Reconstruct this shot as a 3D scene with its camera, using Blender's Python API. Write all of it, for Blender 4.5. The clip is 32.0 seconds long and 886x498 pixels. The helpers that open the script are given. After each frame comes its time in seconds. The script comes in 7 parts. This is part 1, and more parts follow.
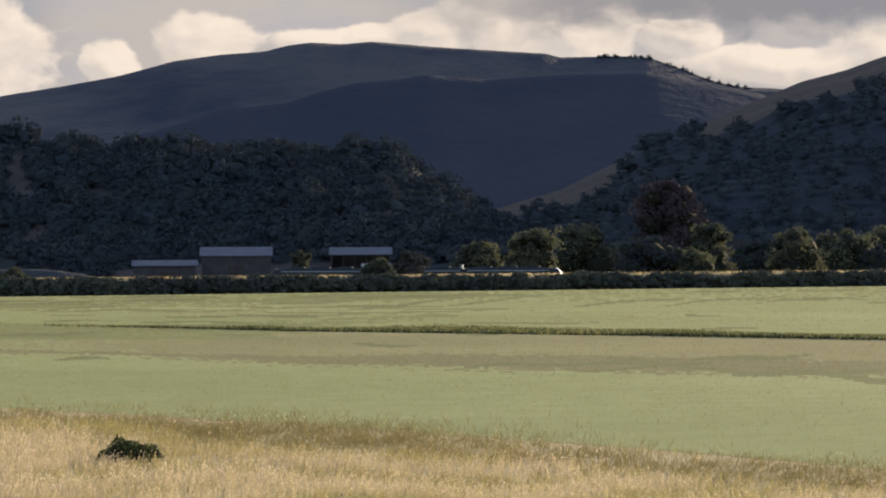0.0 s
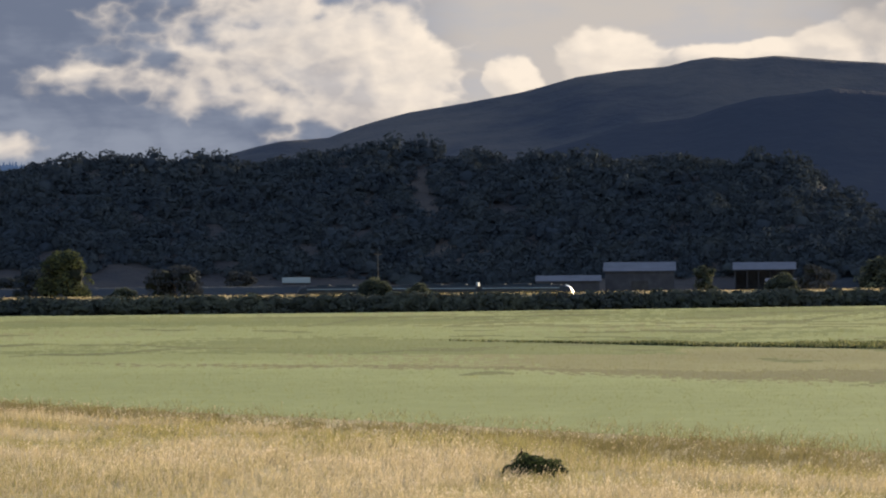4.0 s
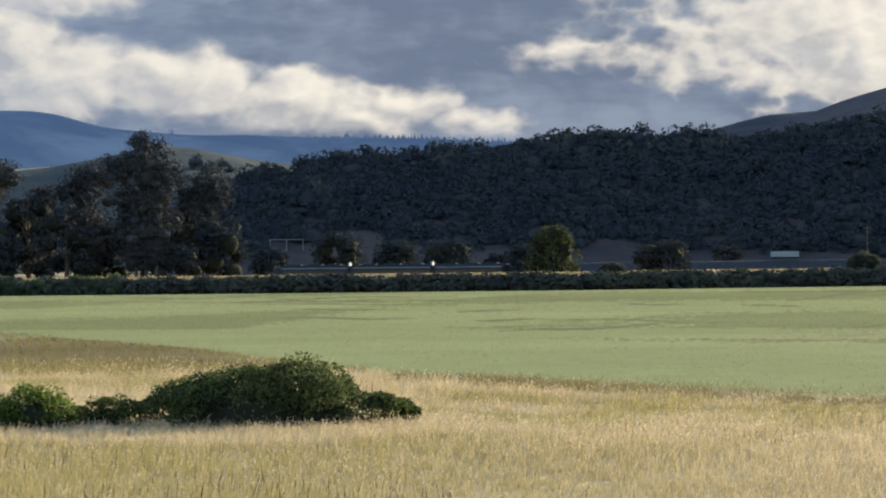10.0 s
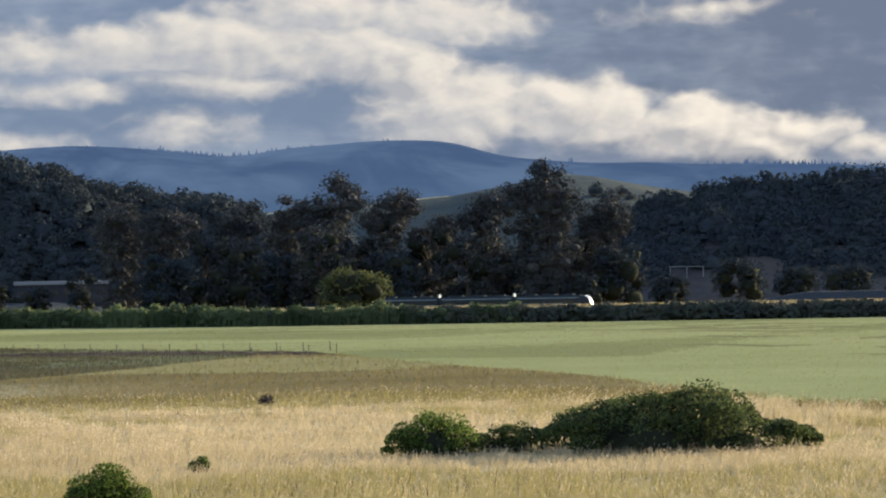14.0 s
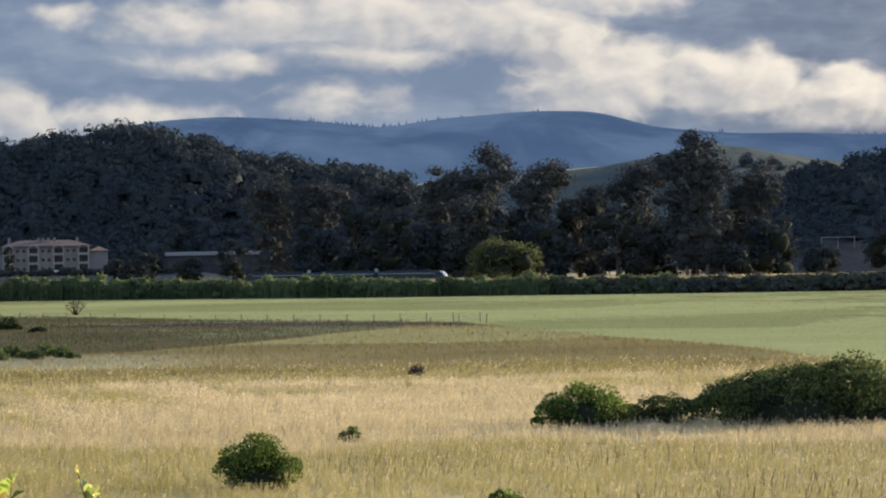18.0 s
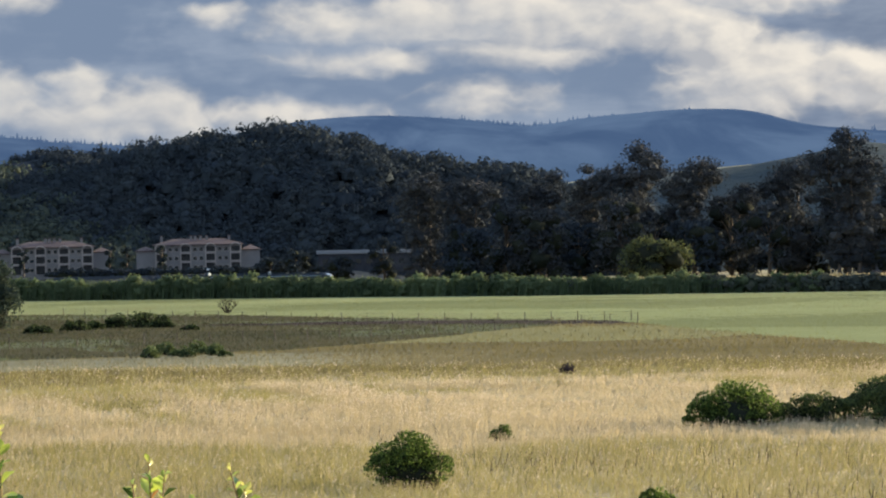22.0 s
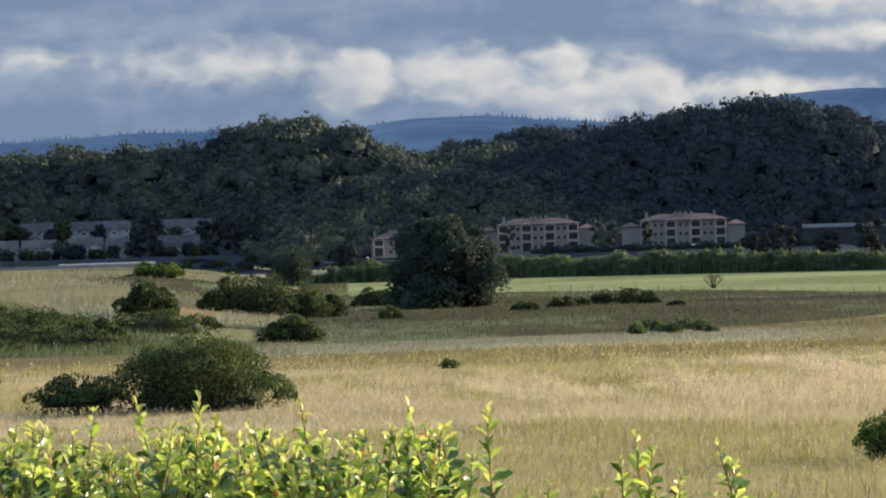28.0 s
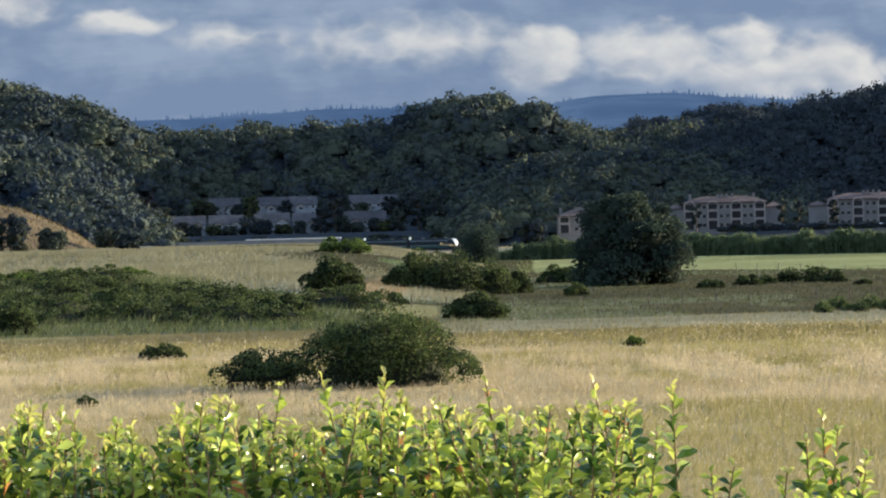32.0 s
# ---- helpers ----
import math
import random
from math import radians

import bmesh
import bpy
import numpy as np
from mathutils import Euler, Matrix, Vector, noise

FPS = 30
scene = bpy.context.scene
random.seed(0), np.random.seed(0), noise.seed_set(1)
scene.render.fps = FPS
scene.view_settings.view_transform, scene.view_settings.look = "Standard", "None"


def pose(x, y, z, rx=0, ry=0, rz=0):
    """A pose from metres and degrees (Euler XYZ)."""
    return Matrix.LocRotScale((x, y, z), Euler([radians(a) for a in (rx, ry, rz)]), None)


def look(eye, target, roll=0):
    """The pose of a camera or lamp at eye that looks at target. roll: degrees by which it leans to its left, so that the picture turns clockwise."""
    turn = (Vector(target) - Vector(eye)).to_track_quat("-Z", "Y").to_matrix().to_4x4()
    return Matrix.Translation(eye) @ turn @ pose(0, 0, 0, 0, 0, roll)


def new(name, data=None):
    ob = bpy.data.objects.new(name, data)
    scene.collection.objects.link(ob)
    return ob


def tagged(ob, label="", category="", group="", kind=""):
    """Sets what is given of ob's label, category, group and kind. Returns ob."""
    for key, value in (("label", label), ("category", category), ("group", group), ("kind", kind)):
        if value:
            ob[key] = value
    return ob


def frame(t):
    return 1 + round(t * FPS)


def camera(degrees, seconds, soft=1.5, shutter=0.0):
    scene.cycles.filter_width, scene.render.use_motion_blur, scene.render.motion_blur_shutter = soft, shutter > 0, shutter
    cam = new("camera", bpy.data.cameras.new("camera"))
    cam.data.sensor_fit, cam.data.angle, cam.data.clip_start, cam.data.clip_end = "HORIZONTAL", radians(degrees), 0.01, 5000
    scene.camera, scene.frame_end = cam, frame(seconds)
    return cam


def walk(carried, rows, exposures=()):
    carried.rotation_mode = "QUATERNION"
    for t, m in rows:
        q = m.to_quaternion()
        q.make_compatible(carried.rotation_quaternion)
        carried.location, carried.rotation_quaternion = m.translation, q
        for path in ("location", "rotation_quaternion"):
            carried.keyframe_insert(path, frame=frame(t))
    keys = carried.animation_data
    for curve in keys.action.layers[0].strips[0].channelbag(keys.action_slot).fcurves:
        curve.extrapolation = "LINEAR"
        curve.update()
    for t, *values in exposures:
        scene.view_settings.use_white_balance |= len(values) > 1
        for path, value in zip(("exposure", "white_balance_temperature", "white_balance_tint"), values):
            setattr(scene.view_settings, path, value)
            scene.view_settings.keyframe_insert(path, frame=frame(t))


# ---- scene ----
EYE_Z = 9.0
cam = camera(14.0, 32.0, soft=2.1)
# seconds, turn to the left, tilt up, roll, all in degrees; the camera stands on a bank above the meadow
PATH = [
    (0, -0.000, 0.026, -0.351), (0.5, 1.310, 0.309, -0.180), (1, 1.720, 0.208, -0.324), (1.5, 1.973, 0.350, -0.249),
    (2, 2.515, 0.766, -0.415), (2.5, 2.788, 0.871, -0.412), (3, 3.257, 0.579, -0.193), (3.5, 4.103, 0.204, -0.395),
    (4, 6.397, 0.314, -0.505), (4.5, 6.423, 0.223, -0.369), (6.5, 7.742, 0.236, -0.310), (7, 7.750, 0.125, -0.194),
    (7.5, 8.280, 0.206, -0.340), (8, 9.571, 0.080, -0.561), (8.5, 11.103, -0.303, -0.704), (9, 12.195, -0.486, -0.892),
    (9.5, 13.347, -0.321, -0.840), (10, 14.139, -0.008, -0.760), (10.5, 14.462, -0.024, -0.691), (11, 14.740, 0.073, -0.550),
    (11.5, 16.394, -0.047, -0.556), (12, 17.893, 0.443, -1.000), (12.5, 17.347, -0.405, -0.544), (13, 18.050, -0.187, -1.399),
    (13.5, 20.197, 0.563, -1.179), (15.5, 20.732, -0.050, -1.222), (16, 20.980, -0.386, -1.305), (16.5, 21.620, -0.543, -1.277),
    (17, 22.098, -0.158, -1.262), (17.5, 22.566, 0.039, -1.179), (18, 22.869, 0.110, -1.127), (18.5, 23.508, 0.140, -1.128),
    (19, 23.909, 0.033, -1.105), (19.5, 24.142, -0.108, -0.956), (20, 24.317, -0.181, -0.821), (20.5, 24.658, 0.145, -1.134),
    (21, 24.842, 0.304, -1.126), (21.5, 24.807, 0.142, -1.179), (22, 25.267, 0.129, -1.135), (22.5, 25.628, 0.359, -1.098),
    (23, 26.337, 0.404, -1.279), (23.5, 27.330, 0.193, -1.463), (24, 28.325, -0.019, -1.613), (24.5, 29.507, -0.183, -1.687),
    (25, 30.570, -0.271, -1.684), (25.5, 31.368, -0.199, -1.639), (26, 32.226, -0.091, -1.583), (26.5, 32.868, -0.039, -1.735),
    (28.5, 32.992, -0.080, -1.768), (29, 33.346, -0.095, -1.575), (29.5, 34.607, 0.145, -1.626), (30, 34.885, 0.115, -1.522),
    (30.5, 34.788, -0.221, -1.555), (31, 34.903, -0.147, -1.626), (31.5, 35.184, -0.247, -1.467), (32, 35.926, -0.354, -1.453),
]


def aim(turn, tilt, roll):
    return pose(0, 0, EYE_Z, 0, 0, turn) @ pose(0, 0, 0, 90 + tilt, 0, 0) @ pose(0, 0, 0, 0, 0, roll)


walk(cam, [(t, aim(a, b, c)) for t, a, b, c in PATH],
     exposures=[(0.0, 1.20, 6750, 16), (4.0, 1.28, 6700, 14), (9.0, 1.38, 6350, 9), (16.0, 1.40, 6550, 11), (26.0, 1.44, 6350, 9), (32.0, 1.47, 6150, 9)])

# ---- sky and sun ----
SUN_AZ, SUN_EL = -36.0, 11.5      # degrees to the left of north (+y), and above the horizon
sun_way = Vector((-math.sin(radians(SUN_AZ)) * math.cos(radians(SUN_EL)), math.cos(radians(SUN_AZ)) * math.cos(radians(SUN_EL)), math.sin(radians(SUN_EL))))
sun = new("sun", bpy.data.lights.new("sun", "SUN"))
sun.data.energy, sun.data.angle, sun.data.color = 4.8, radians(0.6), (1.0, 0.83, 0.58)
sun.matrix_world = look((0, 0, 400), tuple(Vector((0, 0, 400)) - sun_way))


class Nodes:
    """Short hand for building a node tree."""

    def __init__(self, tree):
        self.tree = tree

    def node(self, kind):
        return self.tree.nodes.new(kind)

    def feed(self, socket, value):
        if isinstance(value, bpy.types.NodeSocket):
            self.tree.links.new(value, socket)
        elif value is not None:
            socket.default_value = value

    def math(self, op, a, b=None, clamp=False):
        n = self.node("ShaderNodeMath")
        n.operation, n.use_clamp = op, clamp
        self.feed(n.inputs[0], a)
        self.feed(n.inputs[1], b)
        return n.outputs[0]

    def vec(self, op, a, b=None):
        n = self.node("ShaderNodeVectorMath")
        n.operation = op
        self.feed(n.inputs[0], a)
        self.feed(n.inputs[1], b)
        return n.outputs["Value"] if op in ("LENGTH", "DOT_PRODUCT", "DISTANCE") else n.outputs[0]

    def noise(self, vector, scale, detail=4.0, rough=0.55, warp=0.0, color=False):
        n = self.node("ShaderNodeTexNoise")
        self.feed(n.inputs["Vector"], vector)
        n.inputs["Scale"].default_value, n.inputs["Detail"].default_value = scale, detail
        n.inputs["Roughness"].default_value, n.inputs["Distortion"].default_value = rough, warp
        return n.outputs["Color"] if color else n.outputs["Fac"]

    def span(self, value, a, b, c=0.0, d=1.0, smooth=True):
        n = self.node("ShaderNodeMapRange")
        n.interpolation_type = "SMOOTHSTEP" if smooth else "LINEAR"
        self.feed(n.inputs[0], value)
        for k, v in zip((1, 2, 3, 4), (a, b, c, d)):
            n.inputs[k].default_value = v
        return n.outputs[0]

    def mix(self, fac, a, b, how="MIX"):
        n = self.node("ShaderNodeMix")
        n.data_type, n.blend_type, n.clamp_factor = "RGBA", how, True
        self.feed(n.inputs[0], fac)
        for socket, v in ((n.inputs[6], a), (n.inputs[7], b)):
            self.feed(socket, (*v, 1.0) if isinstance(v, tuple) and len(v) == 3 else v)
        return n.outputs[2]

    def join(self, x, y, z=0.0):
        n = self.node("ShaderNodeCombineXYZ")
        for socket, v in zip(n.inputs, (x, y, z)):
            self.feed(socket, v)
        return n.outputs[0]


# clouds: bearing, height (degrees), half width, half height, strength
CLOUDS = [
    (9.0, 4.15, 1.15, 0.55, 0.34), (8.8, 3.35, 1.8, 0.8, 0.36), (7.7, 3.25, 1.0, 0.75, 0.9), (7.25, 3.0, 0.85, 0.75, 1.0), (9.9, 3.7, 1.5, 0.5, 0.22), (11.2, 3.04, 1.2, 0.22, 0.18), (12.4, 3.12, 0.6, 0.13, 0.3), (9.1, 2.65, 0.9, 0.26, 0.34),
    (5.3, 2.98, 0.30, 0.30, 1.0), (3.65, 3.30, 0.75, 0.40, 1.0), (1.3, 3.35, 1.2, 0.20, 1.0), (0.2, 3.42, 0.5, 0.28, 1.0),
    (-2.0, 3.5, 1.0, 0.55, 0.95), (-0.8, 3.68, 0.6, 0.40, 0.7), (-3.8, 3.38, 0.60, 0.26, 1.0), (-5.3, 2.95, 1.3, 0.26, 0.9), (-7.5, 3.1, 1.4, 0.4, 0.8),
    (15.2, 2.25, 1.2, 0.36, 0.9), (13.5, 2.0, 0.7, 0.25, 0.5), (16.4, 2.38, 1.2, 0.40, 1.0), (18.3, 2.62, 1.3, 0.50, 1.0), (20.3, 2.75, 1.1, 0.58, 1.0),
    (20.9, 3.2, 0.7, 0.50, 1.0), (21.9, 3.6, 1.1, 0.42, 1.0), (23.9, 3.85, 1.6, 0.48, 0.95), (22.4, 4.35, 1.6, 0.4, 0.8), (20.6, 4.2, 1.3, 0.45, 0.7),
    (25.8, 3.75, 1.6, 0.34, 0.8), (27.0, 3.75, 1.0, 0.34, 0.7), (28.6, 3.9, 0.5, 0.2, 0.6), (24.0, 3.25, 1.6, 0.26, 0.55), (26.4, 3.15, 1.3, 0.2, 0.45), (24.6, 2.5, 0.9, 0.25, 0.4),
    (27.8, 2.3, 1.5, 0.28, 0.6), (30.4, 2.35, 1.4, 0.42, 0.75), (16.3, 4.25, 1.1, 0.2, 0.35), (32.1, 4.25, 0.7, 0.2, 0.5),
    (36.3, 3.0, 1.4, 0.34, 0.45), (34.3, 2.6, 0.55, 0.42, 0.9), (32.6, 2.6, 0.9, 0.4, 0.75), (31.0, 2.75, 0.6, 0.35, 0.7), (29.3, 2.15, 0.6, 0.3, 0.7),
    (41.0, 3.4, 0.6, 0.16, 0.7), (39.3, 3.15, 1.0, 0.16, 0.35), (43.5, 3.6, 1.2, 0.25, 0.6),
]
SKY_GAIN = 0.375
world = bpy.data.worlds.new("world")
scene.world = world
world.use_nodes = True
world.node_tree.nodes.clear()
w = Nodes(world.node_tree)
sky = w.node("ShaderNodeTexSky")
sky.sky_type, sky.sun_disc = "NISHITA", False
sky.sun_elevation, sky.sun_rotation, sky.altitude, sky.air_density, sky.dust_density = radians(SUN_EL), radians(-SUN_AZ), 10, 1.2, 2.0
sky_bg = w.node("ShaderNodeBackground")
w.feed(sky_bg.inputs[0], sky.outputs[0])
sky_bg.inputs[1].default_value = 0.11
way = w.node("ShaderNodeTexCoord").outputs["Generated"]
split = w.node("ShaderNodeSeparateXYZ")
w.feed(split.inputs[0], way)
X, Y, Z = split.outputs
bearing = w.math("MULTIPLY", w.math("ARCTAN2", w.math("MULTIPLY", X, -1.0), Y), 57.2958)
height = w.math("MULTIPLY", w.math("ARCSINE", Z), 57.2958)


def cloud_mass(to_right, up):
    """How deep inside a cloud a direction lies: warped ellipses with billows on them, looked up a little aside."""
    b, e = w.math("ADD", bearing, -to_right), w.math("ADD", height, up)
    here = w.join(b, w.math("MULTIPLY", e, 1.5), 0.0)
    wob = w.vec("MULTIPLY", w.vec("SUBTRACT", w.noise(here, 0.75, 5.0, 0.5, 0.0, True), (0.5, 0.5, 0.5)), (1.1, 0.6, 0.0))
    spot = w.vec("ADD", w.join(b, e, 0.0), wob)
    deep = -1.0
    for ca, ce, cw, ch, cs in CLOUDS:
        gap = w.vec("LENGTH", w.vec("MULTIPLY", w.vec("SUBTRACT", spot, (ca, ce, 0.0)), (1 / cw, 1 / ch, 0.0)))
        deep = w.math("MAXIMUM", deep, w.math("MULTIPLY", w.math("SUBTRACT", 1.42, gap), cs))
    billow = w.math("ABSOLUTE", w.math("SUBTRACT", w.noise(here, 1.15, 4.0, 0.45, 0.1), 0.5))
    lumps = w.math("SUBTRACT", w.noise(here, 0.8, 3.0, 0.45, 0.1), 0.5)
    return deep, w.math("ADD", w.math("MULTIPLY", lumps, 0.7), w.math("MULTIPLY", w.math("SUBTRACT", 0.09, billow), 1.3))


flat = w.join(bearing, w.math("MULTIPLY", height, 1.5), 0.0)
body, rough = cloud_mass(0.0, 0.0)
body_by, rough_by = cloud_mass(0.20, 0.14)
mass = w.math("ADD", body, rough)
# the side towards the sun is lit, billow by billow
lit_side = w.math("ADD", w.math("MULTIPLY", w.math("SUBTRACT", body, body_by), 0.75), w.math("MULTIPLY", w.math("SUBTRACT", rough, rough_by), 1.0))
fine = w.noise(flat, 1.35, 5.0, 0.50, 0.3)
broad = w.noise(w.join(w.math("MULTIPLY", bearing, 0.22), height, 0.0), 0.8, 5.0, 0.6)
high = w.noise(way, 3.0, 6.0, 0.6)
# away from the named clouds a broken layer goes on over the whole sky
soft = w.span(bearing, 7.8, 18.0)
puff = w.math("ADD", w.math("MULTIPLY", w.span(mass, 0.0, 0.34), w.math("SUBTRACT", 1.0, soft)), w.math("MULTIPLY", w.span(w.math("ADD", body, w.math("MULTIPLY", rough, 0.9)), 0.0, 0.62), soft))
glow = w.span(bearing, 36.0, 6.0)
warm = w.mix(glow, (0.69, 0.67, 0.635), (1.05, 0.95, 0.80))
cool = w.mix(w.span(bearing, 8.2, 5.6), (0.17, 0.212, 0.30), (0.62, 0.59, 0.545))
cool = w.mix(w.span(bearing, 15.0, 24.0), cool, (0.195, 0.262, 0.38))
cool = w.mix(w.span(w.math("ADD", broad, w.math("MULTIPLY", w.math("SUBTRACT", fine, 0.5), 0.4)), 0.38, 0.70), cool, w.mix(0.42, cool, (0.46, 0.52, 0.61)))
light = w.math("ADD", w.span(lit_side, -0.28, 0.42, 0.0, 1.0, False), w.math("MULTIPLY", w.math("SUBTRACT", fine, 0.5), 0.3), True)
shade = w.mix(light, w.mix(0.6, warm, cool), warm)
ragged = w.math("MULTIPLY", w.math("SUBTRACT", fine, 0.5), 1.2)
dusk = w.math("MULTIPLY", w.span(w.math("ADD", height, ragged), 3.25, 3.85), w.span(w.math("ADD", bearing, ragged), 1.6, -2.2))
view_sky = w.mix(w.math("MULTIPLY", dusk, 0.8), w.mix(puff, cool, shade), (0.27, 0.285, 0.32))
over = w.mix(w.span(high, 0.42, 0.60), (0.42, 0.64, 1.06), (0.64, 0.78, 1.04))
view_sky = w.mix(w.span(height, 5.0, 11.0), view_sky, over)
cloud_bg = w.node("ShaderNodeBackground")
w.feed(cloud_bg.inputs[0], view_sky)
cloud_bg.inputs[1].default_value = SKY_GAIN
cover = w.math("MAXIMUM", w.span(height, 14.0, 5.0), w.span(high, 0.36, 0.56))
mixed = w.node("ShaderNodeMixShader")
w.feed(mixed.inputs[0], cover)
w.feed(mixed.inputs[1], sky_bg.outputs[0])
w.feed(mixed.inputs[2], cloud_bg.outputs[0])
out = w.node("ShaderNodeOutputWorld")
w.feed(out.inputs[0], mixed.outputs[0])

# ---- materials ----
def material(name, low, high, rough=0.9, scale=1.0, fine=12.0, bump=0.3, metal=0.0, through_light=0.0, island=0.25, stretch=(1, 1, 1), spec=0.3, coat=0.0, upright=0.0):
    """Two tones mixed by a broad and a fine noise (scales per metre), with relief; through_light lets light through thin leaves."""
    m = bpy.data.materials.new(name)
    m.use_nodes = True
    m.node_tree.nodes.clear()
    n = Nodes(m.node_tree)
    place = n.vec("MULTIPLY", n.node("ShaderNodeNewGeometry").outputs["Position"], tuple(float(s) for s in stretch))
    broad = n.noise(place, scale, 4.0, 0.6)
    small = n.noise(place, fine, 4.0, 0.65)
    lone = n.node("ShaderNodeNewGeometry").outputs["Random Per Island"]
    own = n.node("ShaderNodeObjectInfo").outputs["Random"]
    t = n.math("ADD", n.math("MULTIPLY", broad, 0.75), n.math("MULTIPLY", small, 0.45))
    t = n.math("ADD", t, n.math("MULTIPLY", n.math("SUBTRACT", lone, 0.5), island))
    t = n.math("ADD", t, n.math("MULTIPLY", n.math("SUBTRACT", own, 0.5), 0.12))
    color = n.mix(n.span(t, 0.38, 0.82), low, high)
    b = n.node("ShaderNodeBsdfPrincipled")
    n.feed(b.inputs["Base Color"], color)
    b.inputs["Metallic"].default_value, b.inputs["Specular IOR Level"].default_value = metal, spec
    b.inputs["Coat Weight"].default_value = coat
    n.feed(b.inputs["Roughness"], n.span(small, 0.2, 0.8, max(0.03, rough - 0.12), min(1.0, rough + 0.1)))
    if bump:
        relief = n.node("ShaderNodeBump")
        relief.inputs["Strength"].default_value, relief.inputs["Distance"].default_value = bump, 0.6 / fine
        n.feed(relief.inputs["Height"], small)
        n.feed(b.inputs["Normal"], relief.outputs[0])
    if upright:
        # thin blades scatter light like a soft pile: their shading leans towards the sky
        side = relief.outputs[0] if bump else n.node("ShaderNodeNewGeometry").outputs["Normal"]
        own_side = n.vec("MULTIPLY", side, (1 - upright,) * 3)
        n.feed(b.inputs["Normal"], n.vec("NORMALIZE", n.vec("ADD", own_side, (0.0, 0.0, upright))))
    o = n.node("ShaderNodeOutputMaterial")
    if through_light:
        tr = n.node("ShaderNodeBsdfTranslucent")
        n.feed(tr.inputs[0], n.mix(0.5, color, n.mix(1.0, color, (1.0, 0.98, 0.75), "MULTIPLY")))
        s = n.node("ShaderNodeMixShader")
        s.inputs[0].default_value = through_light
        n.feed(s.inputs[1], b.outputs[0])
        n.feed(s.inputs[2], tr.outputs[0])
        n.feed(o.inputs[0], s.outputs[0])
    else:
        n.feed(o.inputs[0], b.outputs[0])
    return m


def glass(name, tint=(0.02, 0.03, 0.035), rough=0.05):
    m = bpy.data.materials.new(name)
    m.use_nodes = True
    b = m.node_tree.nodes["Principled BSDF"]
    b.inputs["Base Color"].default_value, b.inputs["Roughness"].default_value = (*tint, 1), rough
    b.inputs["Specular IOR Level"].default_value = 0.35
    return m


M_SOIL = material("meadow_ground", (0.27, 0.225, 0.115), (0.40, 0.335, 0.18), 0.95, 0.03, 0.8, 0.5)
M_DRY = material("dry_grass", (0.4, 0.328, 0.196), (0.625, 0.525, 0.352), 0.85, 0.035, 0.5, 0.0, through_light=0.36, island=0.14, stretch=(1, 1, 0.2), spec=0.1, upright=0.55)
M_HEAD = material("seed_head", (0.56, 0.46, 0.33), (0.80, 0.675, 0.52), 0.8, 0.05, 0.6, 0.0, through_light=0.35, island=0.3, spec=0.1, upright=0.4)
M_STALE = material("olive_grass", (0.155, 0.135, 0.062), (0.25, 0.215, 0.105), 0.85, 0.03, 0.4, 0.0, through_light=0.38, island=0.14, spec=0.1, upright=0.6)
M_CROP = material("green_crop", (0.264, 0.300, 0.140), (0.350, 0.386, 0.190), 0.9, 0.012, 0.30, 0.0, through_light=0.26, island=0.11, spec=0.03, upright=0.94)
M_BROWNCROP = material("browning_crop", (0.25, 0.245, 0.13), (0.33, 0.325, 0.17), 0.9, 0.012, 0.30, 0.0, through_light=0.26, island=0.03, spec=0.03, upright=0.94)
M_WEED = material("dark_weed", (0.055, 0.07, 0.03), (0.12, 0.135, 0.055), 0.85, 0.05, 0.6, 0.0, through_light=0.3, island=0.3, upright=0.3)
M_GREENWEED = material("green_weed", (0.05, 0.075, 0.03), (0.115, 0.15, 0.05), 0.85, 0.04, 0.4, 0.0, through_light=0.3, island=0.3, upright=0.3)
M_DEAD = material("dead_stalks", (0.030, 0.022, 0.019), (0.052, 0.039, 0.032), 0.9, 0.05, 0.6, 0.0, island=0.15, spec=0.05)
# Distance haze is put into this oak's even, bluish tone.
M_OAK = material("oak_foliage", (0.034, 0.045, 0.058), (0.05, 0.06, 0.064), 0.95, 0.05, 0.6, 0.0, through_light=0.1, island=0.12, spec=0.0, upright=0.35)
# Lighter copy of the oak foliage, with sunlit green put into its colour.
M_OAKLIT = material("sunlit_oak_foliage", (0.031, 0.045, 0.065), (0.098, 0.115, 0.08), 0.95, 0.04, 0.6, 0.0, through_light=0.12, island=0.22, spec=0.0)
# Eucalyptus and hedge tones are lifted and blued for the haze before them.
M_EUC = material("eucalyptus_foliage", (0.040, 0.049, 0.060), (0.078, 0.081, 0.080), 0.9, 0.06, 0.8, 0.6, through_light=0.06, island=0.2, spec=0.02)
M_HEDGE = material("hedge_foliage", (0.040, 0.049, 0.050), (0.082, 0.091, 0.066), 0.9, 0.05, 1.4, 0.5, through_light=0.10, island=0.2, spec=0.05, upright=0.3)
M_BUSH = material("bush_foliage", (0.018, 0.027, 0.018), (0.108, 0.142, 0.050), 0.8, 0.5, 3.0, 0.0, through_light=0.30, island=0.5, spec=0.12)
# Willow and russet tones include a bluish lift for distance haze.
M_WILLOW = material("willow_foliage", (0.044, 0.055, 0.052), (0.130, 0.140, 0.082), 0.85, 0.1, 1.0, 0.0, through_light=0.25, island=0.3, spec=0.05, upright=0.15)
M_RED = material("russet_foliage", (0.056, 0.045, 0.053), (0.074, 0.059, 0.064), 0.9, 0.1, 0.8, 0.0, through_light=0.05, island=0.2, spec=0.03, upright=0.4)
